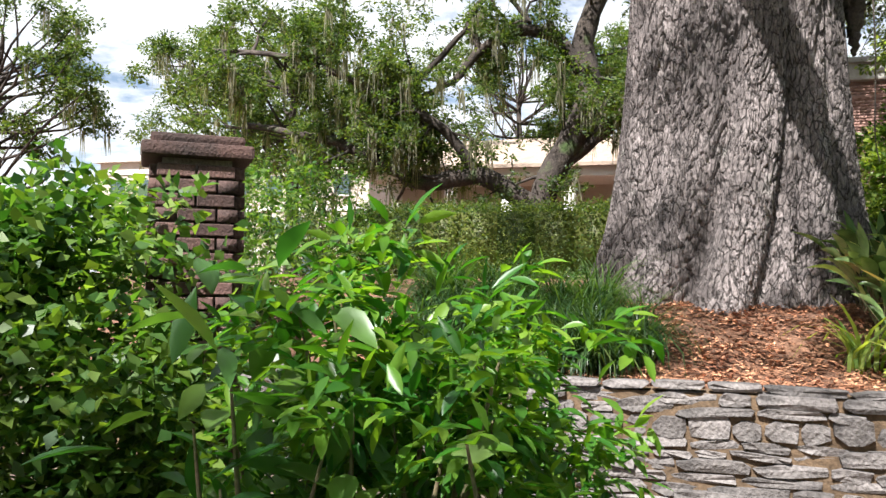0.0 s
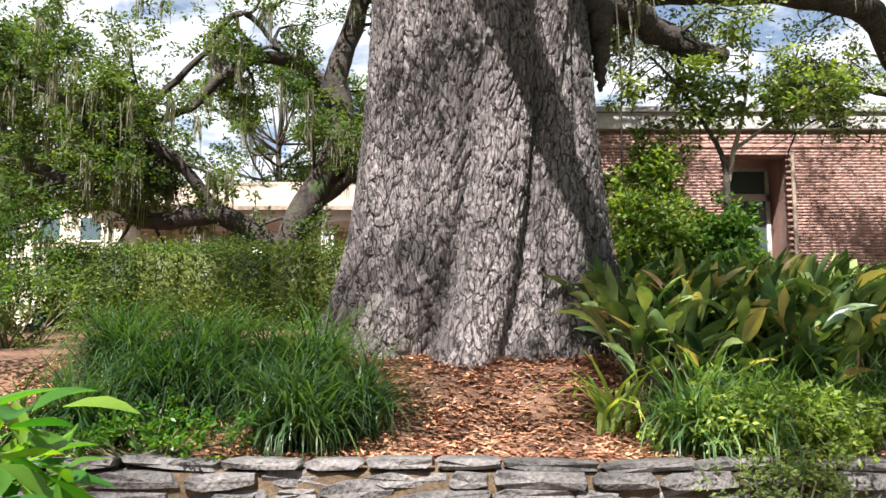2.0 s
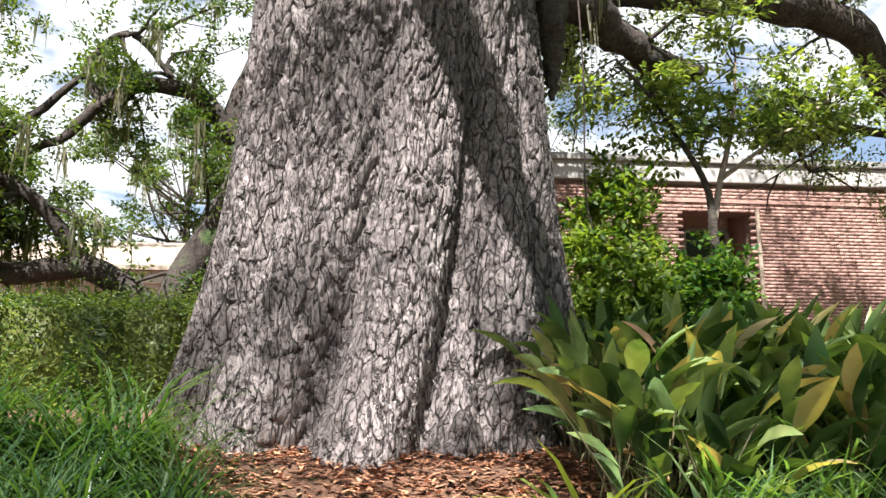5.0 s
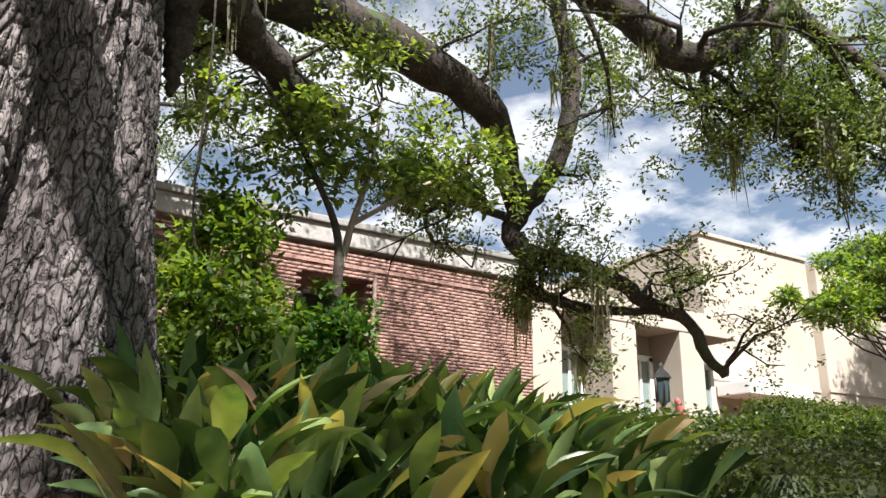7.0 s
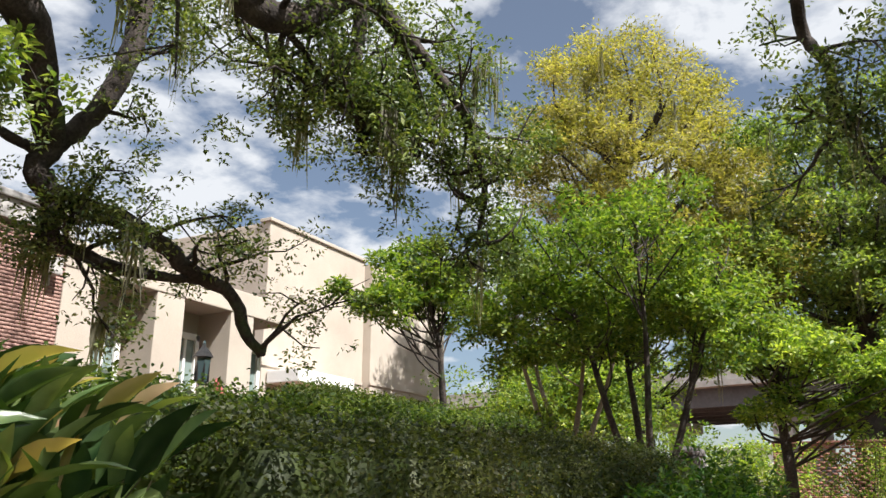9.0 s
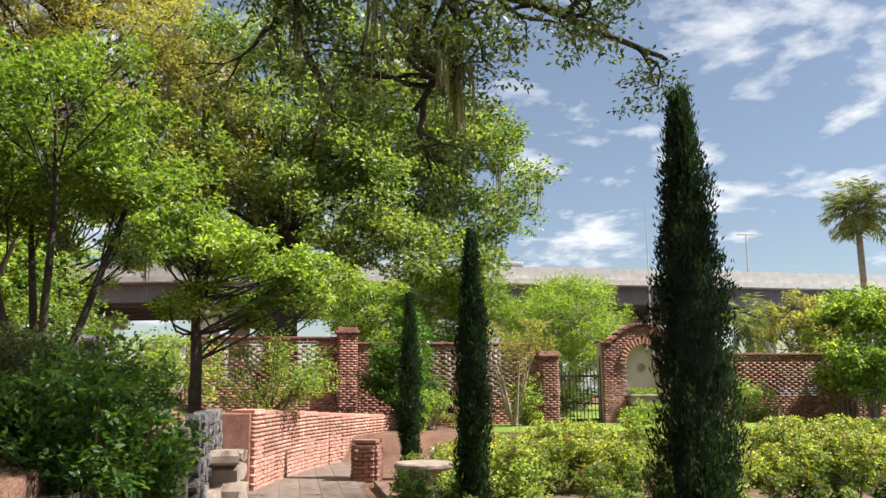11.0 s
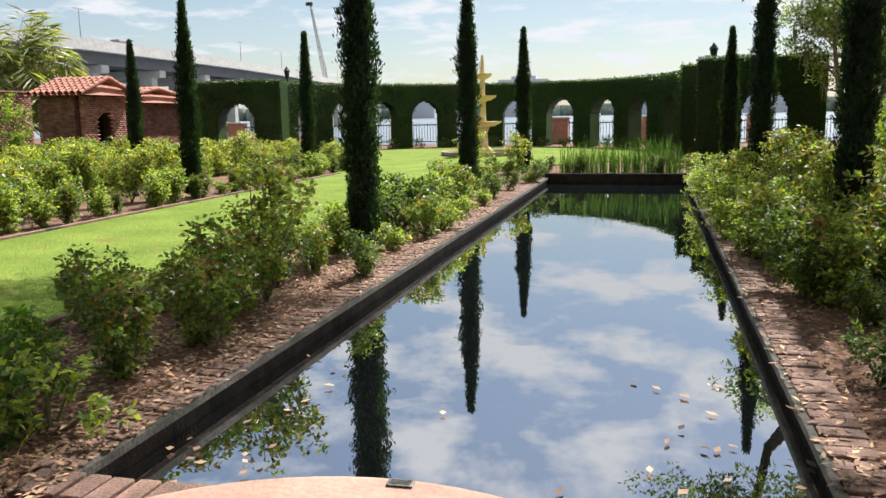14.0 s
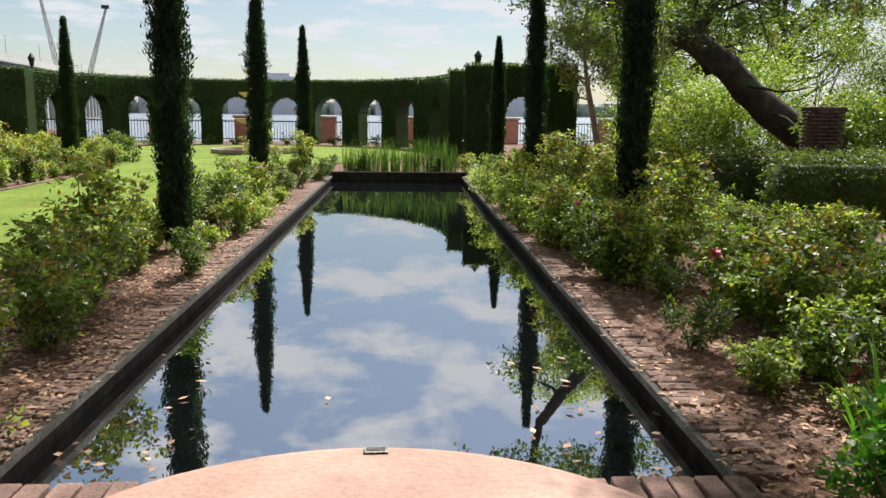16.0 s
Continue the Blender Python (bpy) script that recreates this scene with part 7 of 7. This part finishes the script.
# ---- arched fig hedge round the far lawn ----
def arch_hedge(name, label, line, height, thick, arches, seed, spring=1.42):
    """A tall hedge along a line with round-headed openings: (place along the line, half-width)."""
    g = np.random.default_rng(seed)
    line = np.array(line, float)
    seg = np.linalg.norm(np.diff(line, axis=0), axis=1)
    cum = np.concatenate([[0], np.cumsum(seg)])
    ob = thing(name, label, "hedge", (line[0][0], line[0][1], 0))
    o = np.array([line[0][0], line[0][1], 0])

    def place(s):
        return np.stack([np.interp(s, cum, line[:, 0]), np.interp(s, cum, line[:, 1])], -1)

    def normal(s):
        d = place(s + 0.1) - place(s - 0.1)
        d /= np.linalg.norm(d, axis=-1)[..., None] + 1e-9
        return np.stack([-d[..., 1], d[..., 0]], -1)

    def is_open(s, z):
        hole = np.zeros(np.shape(s), bool)
        for c, w in arches:
            hole |= (np.abs(s - c) < w) & ((z < spring) | (np.hypot(s - c, (z - spring)) < w))
        return hole

    ns, nz = max(4, int(cum[-1] / 0.06)), max(4, int((height - 0.03) / 0.06))
    sg, zg = np.linspace(0, cum[-1], ns + 1), np.linspace(0, height - 0.03, nz + 1)
    mid_s, mid_z = np.meshgrid((sg[1:] + sg[:-1]) / 2, (zg[1:] + zg[:-1]) / 2, indexing="ij")
    keep = ~is_open(mid_s, mid_z)
    c2, n2 = place(sg), normal(np.clip(sg, 0.11, cum[-1] - 0.11)) * (thick / 2 - 0.04)
    grid = np.stack([np.stack([np.column_stack([c2 + n2 * k, np.full(ns + 1, z)]) for z in zg], 1) for k in (-1, 1)])
    v = grid.reshape(-1, 3)

    def vid(k, a, b):
        return (k * (ns + 1) + a) * (nz + 1) + b

    ki, kj = np.nonzero(keep)
    quads = [np.stack([vid(k, ki, kj), vid(k, ki + 1, kj), vid(k, ki + 1, kj + 1), vid(k, ki, kj + 1)], -1) for k in (0, 1)]
    pad = np.pad(keep, 1)
    for da, db, e0, e1 in ((-1, 0, (0, 0), (0, 1)), (1, 0, (1, 0), (1, 1)), (0, -1, (0, 0), (1, 0)), (0, 1, (0, 1), (1, 1))):
        edge = keep & ~pad[1 + da:1 + da + ns, 1 + db:1 + db + nz]
        a, b = np.nonzero(edge)
        quads.append(np.stack([vid(0, a + e0[0], b + e0[1]), vid(0, a + e1[0], b + e1[1]), vid(1, a + e1[0], b + e1[1]), vid(1, a + e0[0], b + e0[1])], -1))
    f = np.concatenate(quads)
    fast("inner_growth", v - o, f, M_ARCH, ob)
    n = int(cum[-1] * height * 640)
    s, z, side = g.uniform(0, cum[-1], n), g.uniform(0, height, n), g.choice([-1, 1], n)
    ok = ~is_open(s, z)
    s, z, side = s[ok], z[ok], side[ok]
    p2 = place(s) + normal(s) * (side * thick / 2)[:, None]
    top_n = int(cum[-1] * thick * 420)
    ts, tw2 = g.uniform(0, cum[-1], top_n), g.uniform(-thick / 2, thick / 2, top_n)
    pt = place(ts) + normal(ts) * tw2[:, None]
    p = np.concatenate([np.column_stack([p2, z]), np.column_stack([pt, np.full(top_n, height)])])
    p += g.normal(0, 0.03, p.shape)
    v, f = leaf_arrays(p - o, 0.085, 0.05, g, 0.2)
    fast("leaves", v, f, M_ARCH, ob)["kind"] = "stuff"
    return ob


ARC = [(10.3 + 8.0 * math.cos(a), -24.6 - 9.4 * math.sin(a)) for a in np.linspace(radians(2), radians(194), 60)]
arch_hedge("arched_hedge", "clipped fig hedge curved round the lawn with arched openings", ARC, 2.9, 0.75, [(s_, 0.71) for s_ in (2.33, 4.68, 6.96, 9.2, 11.48, 13.76, 16.0, 18.41, 20.83, 23.78, 26.68)], 700)
arch_hedge("arched_hedge", "arched wing of the clipped fig hedge", [(17.4, -24.4), (21.0, -24.4)], 2.9, 0.75, [(1.9, 0.78)], 701, 1.3)
arch_hedge("arched_hedge", "arched wing of the clipped fig hedge", [(2.5, -20.4), (-0.9, -20.2)], 2.95, 1.0, [(1.86, 0.62)], 702)
g = np.random.default_rng(703)
for k in range(16):
    a = math.pi * (0.1 + 0.8 * k / 15)
    shrub("box_ball", "small clipped box ball at the foot of the arches", (10.3 + 6.9 * math.cos(a), -24.6 - 8.0 * math.sin(a), 0), (0.32, 0.32, 0.25), 260, 0.08, M_HEDGE, 704 + k, 0.6, 4, clumps=10, group="box balls")
shrub("shrub", "clipped rounded box bush beside the lawn", (12.6, -19.2, 0), (0.8, 0.6, 0.45), 1500, 0.09, M_HEDGE, 730, 0.6, 5, clumps=26)

# river fence with brick piers
fence = thing("fence", "black iron railing along the river bank", "fence", (0, -36.6, 0))
part("top_rail", box((-8, -0.02, 0.98), (34, 0.02, 1.03)), M_IRON, fence)
part("bottom_rail", box((-8, -0.02, 0.12), (34, 0.02, 0.16)), M_IRON, fence)
pk = bpy.data.meshes.new("picket")
bm = box((-0.012, -0.012, 0), (0.012, 0.012, 1.1))
bm.to_mesh(pk)
bm.free()
pk.materials.append(M_IRON)
for k in range(280):
    ob = new("picket", pk)
    ob.parent = fence
    ob.matrix_basis = pose(-8 + k * 0.15, 0, 0)
for k, x in enumerate((-6, -1, 4.0, 8.2, 12.4, 16.6, 21, 26)):
    p = thing("fence_pier", "square red-brick pier of the river fence", "pier", (x, -36.6, 0), group="fence piers")
    part("body", box((-0.4, -0.4, 0), (0.4, 0.4, 1.2), 0.02), M_BRICKRED, p)
    part("cap", box((-0.48, -0.48, 1.2), (0.48, 0.48, 1.3), 0.02), M_CONC, p)
for k, (x, y) in enumerate(((2.0, -21.6), (17.8, -25.6))):
    p = thing("street_lamp", "black lamp head on a slim post above the hedge", "lamp", (x, y, 0), group="garden lamps")
    part("post", lathe([(0.07, 0), (0.05, 0.3), (0.035, 0.5), (0.03, 3.0)], 10), M_IRON, p)
    part("head", lathe([(0.03, 3.0), (0.07, 3.05), (0.12, 3.3), (0.14, 3.32), (0.05, 3.45), (0.01, 3.5)], 6), M_IRON, p)

# tiered fountain on the far lawn
ft = thing("tiered_fountain", "yellow limestone fountain with three stacked basins", "fountain", (9.8, -25.0, 0))
part("pool_rim", lathe([(1.5, 0), (1.55, 0.05), (1.55, 0.16), (1.4, 0.16), (1.35, 0.05), (0.4, 0.04)], 48), M_SAND, ft)
part("stem", lathe([(0.34, 0), (0.34, 0.2), (0.2, 0.35), (0.17, 0.8), (0.24, 1.0), (0.13, 1.2), (0.12, 1.9), (0.17, 2.0), (0.10, 2.15), (0.09, 2.8), (0.13, 2.9), (0.07, 3.1), (0.07, 3.4), (0.03, 3.62)], 20), M_FOUNT, ft)
for r, z in ((0.72, 1.18), (0.52, 2.12), (0.36, 2.9)):
    part("basin", lathe([(0.12, z - 0.16), (r * 0.6, z - 0.12), (r * 0.95, z), (r, z + 0.05), (r * 0.94, z + 0.05), (r * 0.5, z - 0.04)], 32), M_FOUNT, ft)


# ---- palms ----
def palm(name, label, at, height, crown, fronds, seed, droop=1.2, radius=0.16):
    g = np.random.default_rng(seed)
    ob = thing(name, label, "palm", at)
    pts = curve_points([(0, 0, -0.2), (0.05, 0, height * 0.4), (0.0, 0.08, height)], 18)
    v, f = tube_arrays(pts, [radius * 1.4, radius, radius * 0.9], 12, 0.05, g)
    fast("trunk", v, f, M_PALEBARK, ob)
    leaves = []
    for _ in range(fronds):
        a, e = g.uniform(0, 6.28), g.uniform(-0.75, 1.35)
        d = np.array([math.cos(a) * math.cos(e), math.sin(a) * math.cos(e), math.sin(e)])
        p = [np.array([0, 0, height])]
        for s in range(7):
            d = d + np.array([0, 0, -droop * 0.12])
            d /= np.linalg.norm(d)
            p.append(p[-1] + d * crown / 7)
        p = np.array(p)
        leaves.append(tube_arrays(p, [0.02, 0.006], 4))
        c = p[np.repeat(np.arange(2, 8), 9)] + g.normal(0, 0.03 * crown, (54, 3))
        side = np.cross(d, [0, 0, 1.0])
        side /= np.linalg.norm(side) + 1e-6
        sg = g.choice([-1, 1], 54)[:, None]
        leaves.append(leaf_arrays(c, crown * 0.36, crown * 0.035, g, 0.2, toward=side * sg * 1.2 + d * 0.8 + np.array([0, 0, -0.4]), spread=0.3))
    v, f = joined(leaves)
    fast("fronds", v, f, M_PALM, ob)["kind"] = "stuff"
    return ob


palm("palm_tree", "tall slender cabbage palm beyond the wall", (36.2, -25.85, 0), 13.0, 1.9, 72, 801, 0.8)
palm("palm_tree", "cabbage palm with a round head", (38.6, -22.95, 0), 10.3, 1.6, 64, 802, 0.8)
palm("palm_tree", "short palm behind the brick niche", (35.5, -8.2, 0), 3.2, 1.5, 26, 803, radius=0.22)
palm("palm_tree", "short palm behind the brick niche", (35.0, -6.4, 0), 3.9, 1.5, 26, 804, radius=0.22)
palm("palm_tree", "short palm behind the wall by the cypress", (34.0, -13.8, 0), 4.2, 1.4, 26, 806, radius=0.22)
palm("date_palm", "bushy date palm with arching fronds and golden heart", (29.2, -24.0, 0), 3.5, 2.5, 80, 805, 1.15, 0.3)

# ---- the bridge ----
bridge = thing("bridge", "long concrete highway bridge on tall piers", "bridge", kind="structure")
BR = [(96, 150), (84, 60), (73, 10), (71.6, -20), (72.0, -45), (73.5, -70), (75, -100), (80, -150), (95, -228), (150, -420), (260, -800)]
bl = curve_points([(x, y, 0) for x, y in BR], 61)
for a, b in zip(bl, bl[1:]):
    L, turn = math.dist(a[:2], b[:2]), math.degrees(math.atan2(b[1] - a[1], b[0] - a[0]))
    m = pose(a[0], a[1], 0, 0, 0, turn)
    # the deck is painted girder-dark to put shade on its underside
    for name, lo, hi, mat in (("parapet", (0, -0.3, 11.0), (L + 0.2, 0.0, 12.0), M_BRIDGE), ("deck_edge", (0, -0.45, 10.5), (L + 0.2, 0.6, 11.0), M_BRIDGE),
                              ("deck", (0, 0.6, 10.4), (L + 0.2, 20, 10.95), M_STEEL_SHADE), ("parapet", (0, 19.7, 11.0), (L + 0.2, 20, 12.7), M_SAND)):
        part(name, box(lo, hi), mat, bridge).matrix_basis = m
    for off in (0.9, 4.6, 8.3, 12.0, 15.7, 19.0):
        part("girder", box((0, off, 8.9), (L + 0.2, off + 0.5, 10.4)), M_STEEL_SHADE, bridge).matrix_basis = m
cum = np.concatenate([[0], np.cumsum([math.dist(a[:2], b[:2]) for a, b in zip(bl, bl[1:])])])
for k, s in enumerate(np.arange(34, cum[-1] - 300, 15.0)):
    x, y = np.interp(s, cum, bl[:, 0]), np.interp(s, cum, bl[:, 1])
    x2, y2 = np.interp(s + 1, cum, bl[:, 0]), np.interp(s + 1, cum, bl[:, 1])
    turn = math.degrees(math.atan2(y2 - y, x2 - x))
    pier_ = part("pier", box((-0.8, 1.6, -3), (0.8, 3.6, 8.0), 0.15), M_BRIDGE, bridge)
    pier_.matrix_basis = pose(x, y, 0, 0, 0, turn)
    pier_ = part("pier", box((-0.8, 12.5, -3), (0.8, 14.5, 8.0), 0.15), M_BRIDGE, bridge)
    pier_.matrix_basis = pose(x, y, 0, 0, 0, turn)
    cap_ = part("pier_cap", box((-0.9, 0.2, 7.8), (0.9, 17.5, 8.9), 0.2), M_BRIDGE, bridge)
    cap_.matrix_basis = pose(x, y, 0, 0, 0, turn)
for k, s in enumerate(np.arange(60, cum[-1] - 200, 26.0)):
    x, y = np.interp(s, cum, bl[:, 0]), np.interp(s, cum, bl[:, 1])
    lp = thing("street_lamp", "slim double-headed lamp post on the bridge", "lamp", (x + 2.2, y, 11.0), group="bridge lamps")
    part("post", lathe([(0.09, 0), (0.05, 5.0)], 8), M_CONC, lp)
    part("arms", box((-0.06, -0.9, 4.95), (0.06, 0.9, 5.05)), M_CONC, lp)
for k, (s, white) in enumerate(((152, 1), (166, 0), (215, 1), (250, 0))):
    x, y = np.interp(s, cum, bl[:, 0]), np.interp(s, cum, bl[:, 1])
    car = thing("car", ("white" if white else "grey") + " car driving on the bridge deck", "car", (x + 1.7, y, 11.0), 92)
    part("body", add_box(box((-2.2, -0.9, 0.35), (2.2, 0.9, 1.15), 0.2), (-1.2, -0.75, 1.1), (1.1, 0.75, 1.7), 0.2), M_WHITE if white else M_COPPER, car)
    for wx in (-1.4, 1.4):
        for wy in (-0.9, 0.72):
            part("wheel", (lambda bm, wx=wx, wy=wy: (bmesh.ops.transform(bm, matrix=pose(wx, wy, 0.33, -90), verts=bm.verts), bm)[1])(lathe([(0.2, 0), (0.33, 0.02), (0.33, 0.16), (0.2, 0.18)], 14)), M_RUBBER, car)
mast = thing("mast", "thin tall mast beside the bridge", "mast", (66.0, -24.0, 0))
part("pole", lathe([(0.09, 0), (0.03, 17.5)], 8), M_CONC, mast)

# far bank, city and cranes
g = np.random.default_rng(900)
bank = []
for k in range(420):
    x = -900 + k * 6.0
    h = 9 + 6 * noise.noise(Vector((k * 0.08, 0, 0))) + g.uniform(0, 4)
    bank.append((CUBE_V * np.array([9, 30, h + 3]) + np.array([x, -820 + g.normal(0, 6), h / 2 - 2]), CUBE_F))
v, f = joined(bank)
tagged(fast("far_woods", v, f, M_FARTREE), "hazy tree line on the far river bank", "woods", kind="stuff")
for k, (x, y, w, h) in enumerate(((120, -760, 46, 34), (150, -765, 30, 26), (-20, -760, 40, 24), (20, -770, 22, 30), (-90, -770, 60, 20), (60, -768, 18, 28), (230, -780, 40, 30))):
    b = thing("apartment_building", "hazy grey block on the far bank", "building", (x, y, -1), group="far bank buildings")
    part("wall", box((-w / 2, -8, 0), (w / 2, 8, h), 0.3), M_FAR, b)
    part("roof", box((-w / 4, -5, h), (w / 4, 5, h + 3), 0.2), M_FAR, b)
for k, (x, y, h, lean) in enumerate(((181, -439, 66, 12), (178, -446, 56, -17))):
    cr = thing("crane", "lattice crane boom above the river", "crane", (x, y, -1), 0)
    st = []
    for dx, dy in ((-1, -1), (1, -1), (1, 1), (-1, 1)):
        st.append(tube_arrays(np.array([(dx, dy, 0), (dx * 0.8 + lean * 0.5, dy, h * 0.5), (dx * 0.3 + lean, dy * 0.3, h)]), [0.28, 0.2], 4))
    for i in range(22):
        t0, t1 = i / 22, (i + 1) / 22
        s = -1 if i % 2 else 1
        st.append(tube_arrays(np.array([(s * (1 - 0.7 * t0) + lean * t0, -1, h * t0), (-s * (1 - 0.7 * t1) + lean * t1, -1, h * t1)]), [0.14, 0.14], 4))
    v, f = joined(st)
    fast("boom", v, f, M_CONC, cr)
    part("head", box((lean - 1.2, -1, h - 1), (lean + 2.4, 1, h + 0.8), 0.2), M_IRON, cr)

# ---- trees and hedge beyond the pool's shaded side ----
hedge("hedge", "dark clipped hedge in the shade", [(-1.0, -6.4), (-4.2, -6.0)], 1.0, 0.95, M_DARKLEAF, 900, 0.06, 950, 0.0)
hedge("hedge", "dark clipped hedge in the shade", [(-0.9, -9.0), (-5.0, -9.4)], 0.9, 0.9, M_DARKLEAF, 700, 0.07, 951, 0.0)
oak_three = thing("oak_tree", "leaning live oak with a heavy bough over the path", "tree", (-7.60, -12.0, 0))
O3 = np.array([-7.6, -12.0, 0])
g3 = np.random.default_rng(960)
three = [bough(oak_three, O3, c, r, n=24) for c, r in (
    ([(-5.50, -12.4, -0.1), (-4.70, -12.8, 0.9), (-3.56, -12.8, 1.7), (-2.67, -12.66, 2.45), (-1.69, -12.53, 3.12), (-0.68, -12.9, 3.49), (0.27, -13.18, 4.35), (1.10, -13.4, 5.6)], [0.42, 0.33, 0.22, 0.12]),
    ([(-1.69, -12.53, 3.12), (-2.17, -12.33, 3.8), (-2.53, -12.18, 4.58), (-2.90, -12, 6.0)], [0.16, 0.13, 0.06]),
    ([(-7.60, -12, 0.2), (-8.10, -11.6, 3.0), (-7.10, -11.0, 6.0), (-5.10, -10.0, 8.0)], [0.4, 0.26, 0.1]))]
tw, tips = [], []
for p in three:
    a, b = twigs_from(p, g3, 15, 2.0, 2)
    tw += a
    tips.append(b)
tips = np.concatenate(tips)
tips = tips[tips[:, 2] > 3.0]
v, f = joined(tw)
fast("twig_mass", v - O3, f, M_LIMB, oak_three)["kind"] = "stuff"
pts, d = clump_points(g3, tips, 60, 0.6, 0.7)
v, f = leaf_arrays(pts - O3, 0.11, 0.05, g3, 0.3, toward=d * 0.8)
fast("crown", v, f, M_OAK, oak_three)["kind"] = "stuff"
# sprays mirrored in the pool, then unseen clumps added to shade the bed
extra = g3.uniform((-1.0, -13.5, 0.45), (3.5, -8.5, 0.62), (70, 3))
extra[:, 2] *= 0.9 - extra[:, 1]
pts, d = clump_points(g3, np.concatenate([extra, g3.uniform((-4.0, -10.0, 6.4), (2.0, -2.5, 8.6), (120, 3))]), 160, 0.65, 0.6)
v, f = leaf_arrays(pts - O3, 0.11, 0.05, g3, 0.3, toward=d * 0.8)
fast("upper_crown", v, f, M_OAK, oak_three)["kind"] = "stuff"
bough(oak_three, O3, [(1.10, -13.4, 5.6), (1.6, -12.0, 6.6), (2.2, -10.5, 6.9), (2.6, -9.0, 6.4)], [0.10, 0.07, 0.03])
v, f = moss_arrays(tips[g3.choice(len(tips), 40, replace=False)] - O3, g3, 0.9)
fast("moss", v, f, M_MOSS, oak_three)["kind"] = "stuff"
tree("tree", "light-leaved tree hanging over the arched hedge", (-1.2, -17.5, 0), 4.6, 0.09, [((0, 0, 3.7), (1.9, 1.6, 1.5)), ((0.9, 0, 5.4), (1.5, 1.5, 0.9))], M_PALELIT, M_PALEBARK, 16000, 0.085, 970, 2, 30, clump=0.55)
for k, (x, y, r, m) in enumerate(((-1.2, -12.5, (1.0, 1.0, 0.9), M_ROSE), (-2.8, -14.0, (1.0, 1.0, 1.15), M_BRIGHT), (-4.5, -16.0, (1.6, 1.6, 1.7), M_BRIGHT), (-7.0, -18, (2.0, 2.0, 2.2), M_MAPLE), (-3.0, -19, (1.5, 1.5, 1.6), M_MAPLE), (-9.5, -15, (2.0, 2.0, 2.2), M_BRIGHT), (-12, -20, (3, 3, 3), M_MAPLE), (-6.5, -8.0, (1.5, 1.2, 1.2), M_DARKLEAF), (-4.9, -11.3, (1.0, 0.9, 1.0), M_MAPLE), (-7.0, -13.6, (1.6, 1.4, 1.7), M_DARKLEAF), (-10.5, -10.5, (1.8, 1.6, 1.8), M_DARKLEAF))):
    shrub("shrub", "tall leafy shrub in the shaded border", (x, y, 0), r, 11000, 0.085, m, 971 + k, 0.5, 8, clumps=80, group="border shrubs")
bp = thing("brick_pier", "brick pier among the dark shrubs", "pier", (-3.6, -10.2, 0))
part("core", box((-0.2, -0.2, 0), (0.2, 0.2, 1.6)), M_MORTAR, bp)
for k in range(4):
    bricks(bp, pose(0, 0, 0, 0, 0, 90 * k) @ pose(-0.25, -0.22, 0.01), 0.5, 1.6, M_DARKBRICK, 0, seed=640 + k)
part("cap", box((-0.3, -0.3, 1.6), (0.3, 0.3, 1.68), 0.02), M_DARKBRICK, bp)
for k, (x, y, s_) in enumerate(((-9.0, -24.0, 8.0), (-15.0, -21.0, 9.0), (-5.0, -26.0, 6.5))):
    tree("tree", "leafy tree past the shaded border", (x, y, 0), s_, 0.16, [((0, 0, s_ * 0.68), (s_ * 0.42, s_ * 0.4, s_ * 0.36))], M_OAK, M_LIMB, 11000, 0.13, 985 + k, 1, 20, clump=0.55)
shade_path = sheet("path", [(-2.6, 3.9), (-1.2, 3.9), (-0.3, -3.0), (-0.6, -12.0), (-1.6, -12.0), (-1.5, -3.0)], 0.004, 0.06, M_PAVE, "narrow paved path in deep shade", "path")

# ---- pavers of the walk ----
paver = brick_mesh((0.49, 0.32, 0.05), "paver")
paver.materials.append(M_PAVE)
rp = np.random.default_rng(990)
count = 0
for i in range(34):
    for j in range(8):
        x, y = 7.0 + i * 0.5 + (0.25 if j % 2 else 0), 4.12 + j * 0.33
        if y > 6.35 - max(0, (x - 12.8)) * 0.14 or count > 290:
            continue
        ob = new("paver", paver)
        ob.parent = path_base
        ob.matrix_basis = pose(x, y, -0.014 + rp.normal(0, 0.002), 0, 0, rp.normal(0, 0.4))
        count += 1
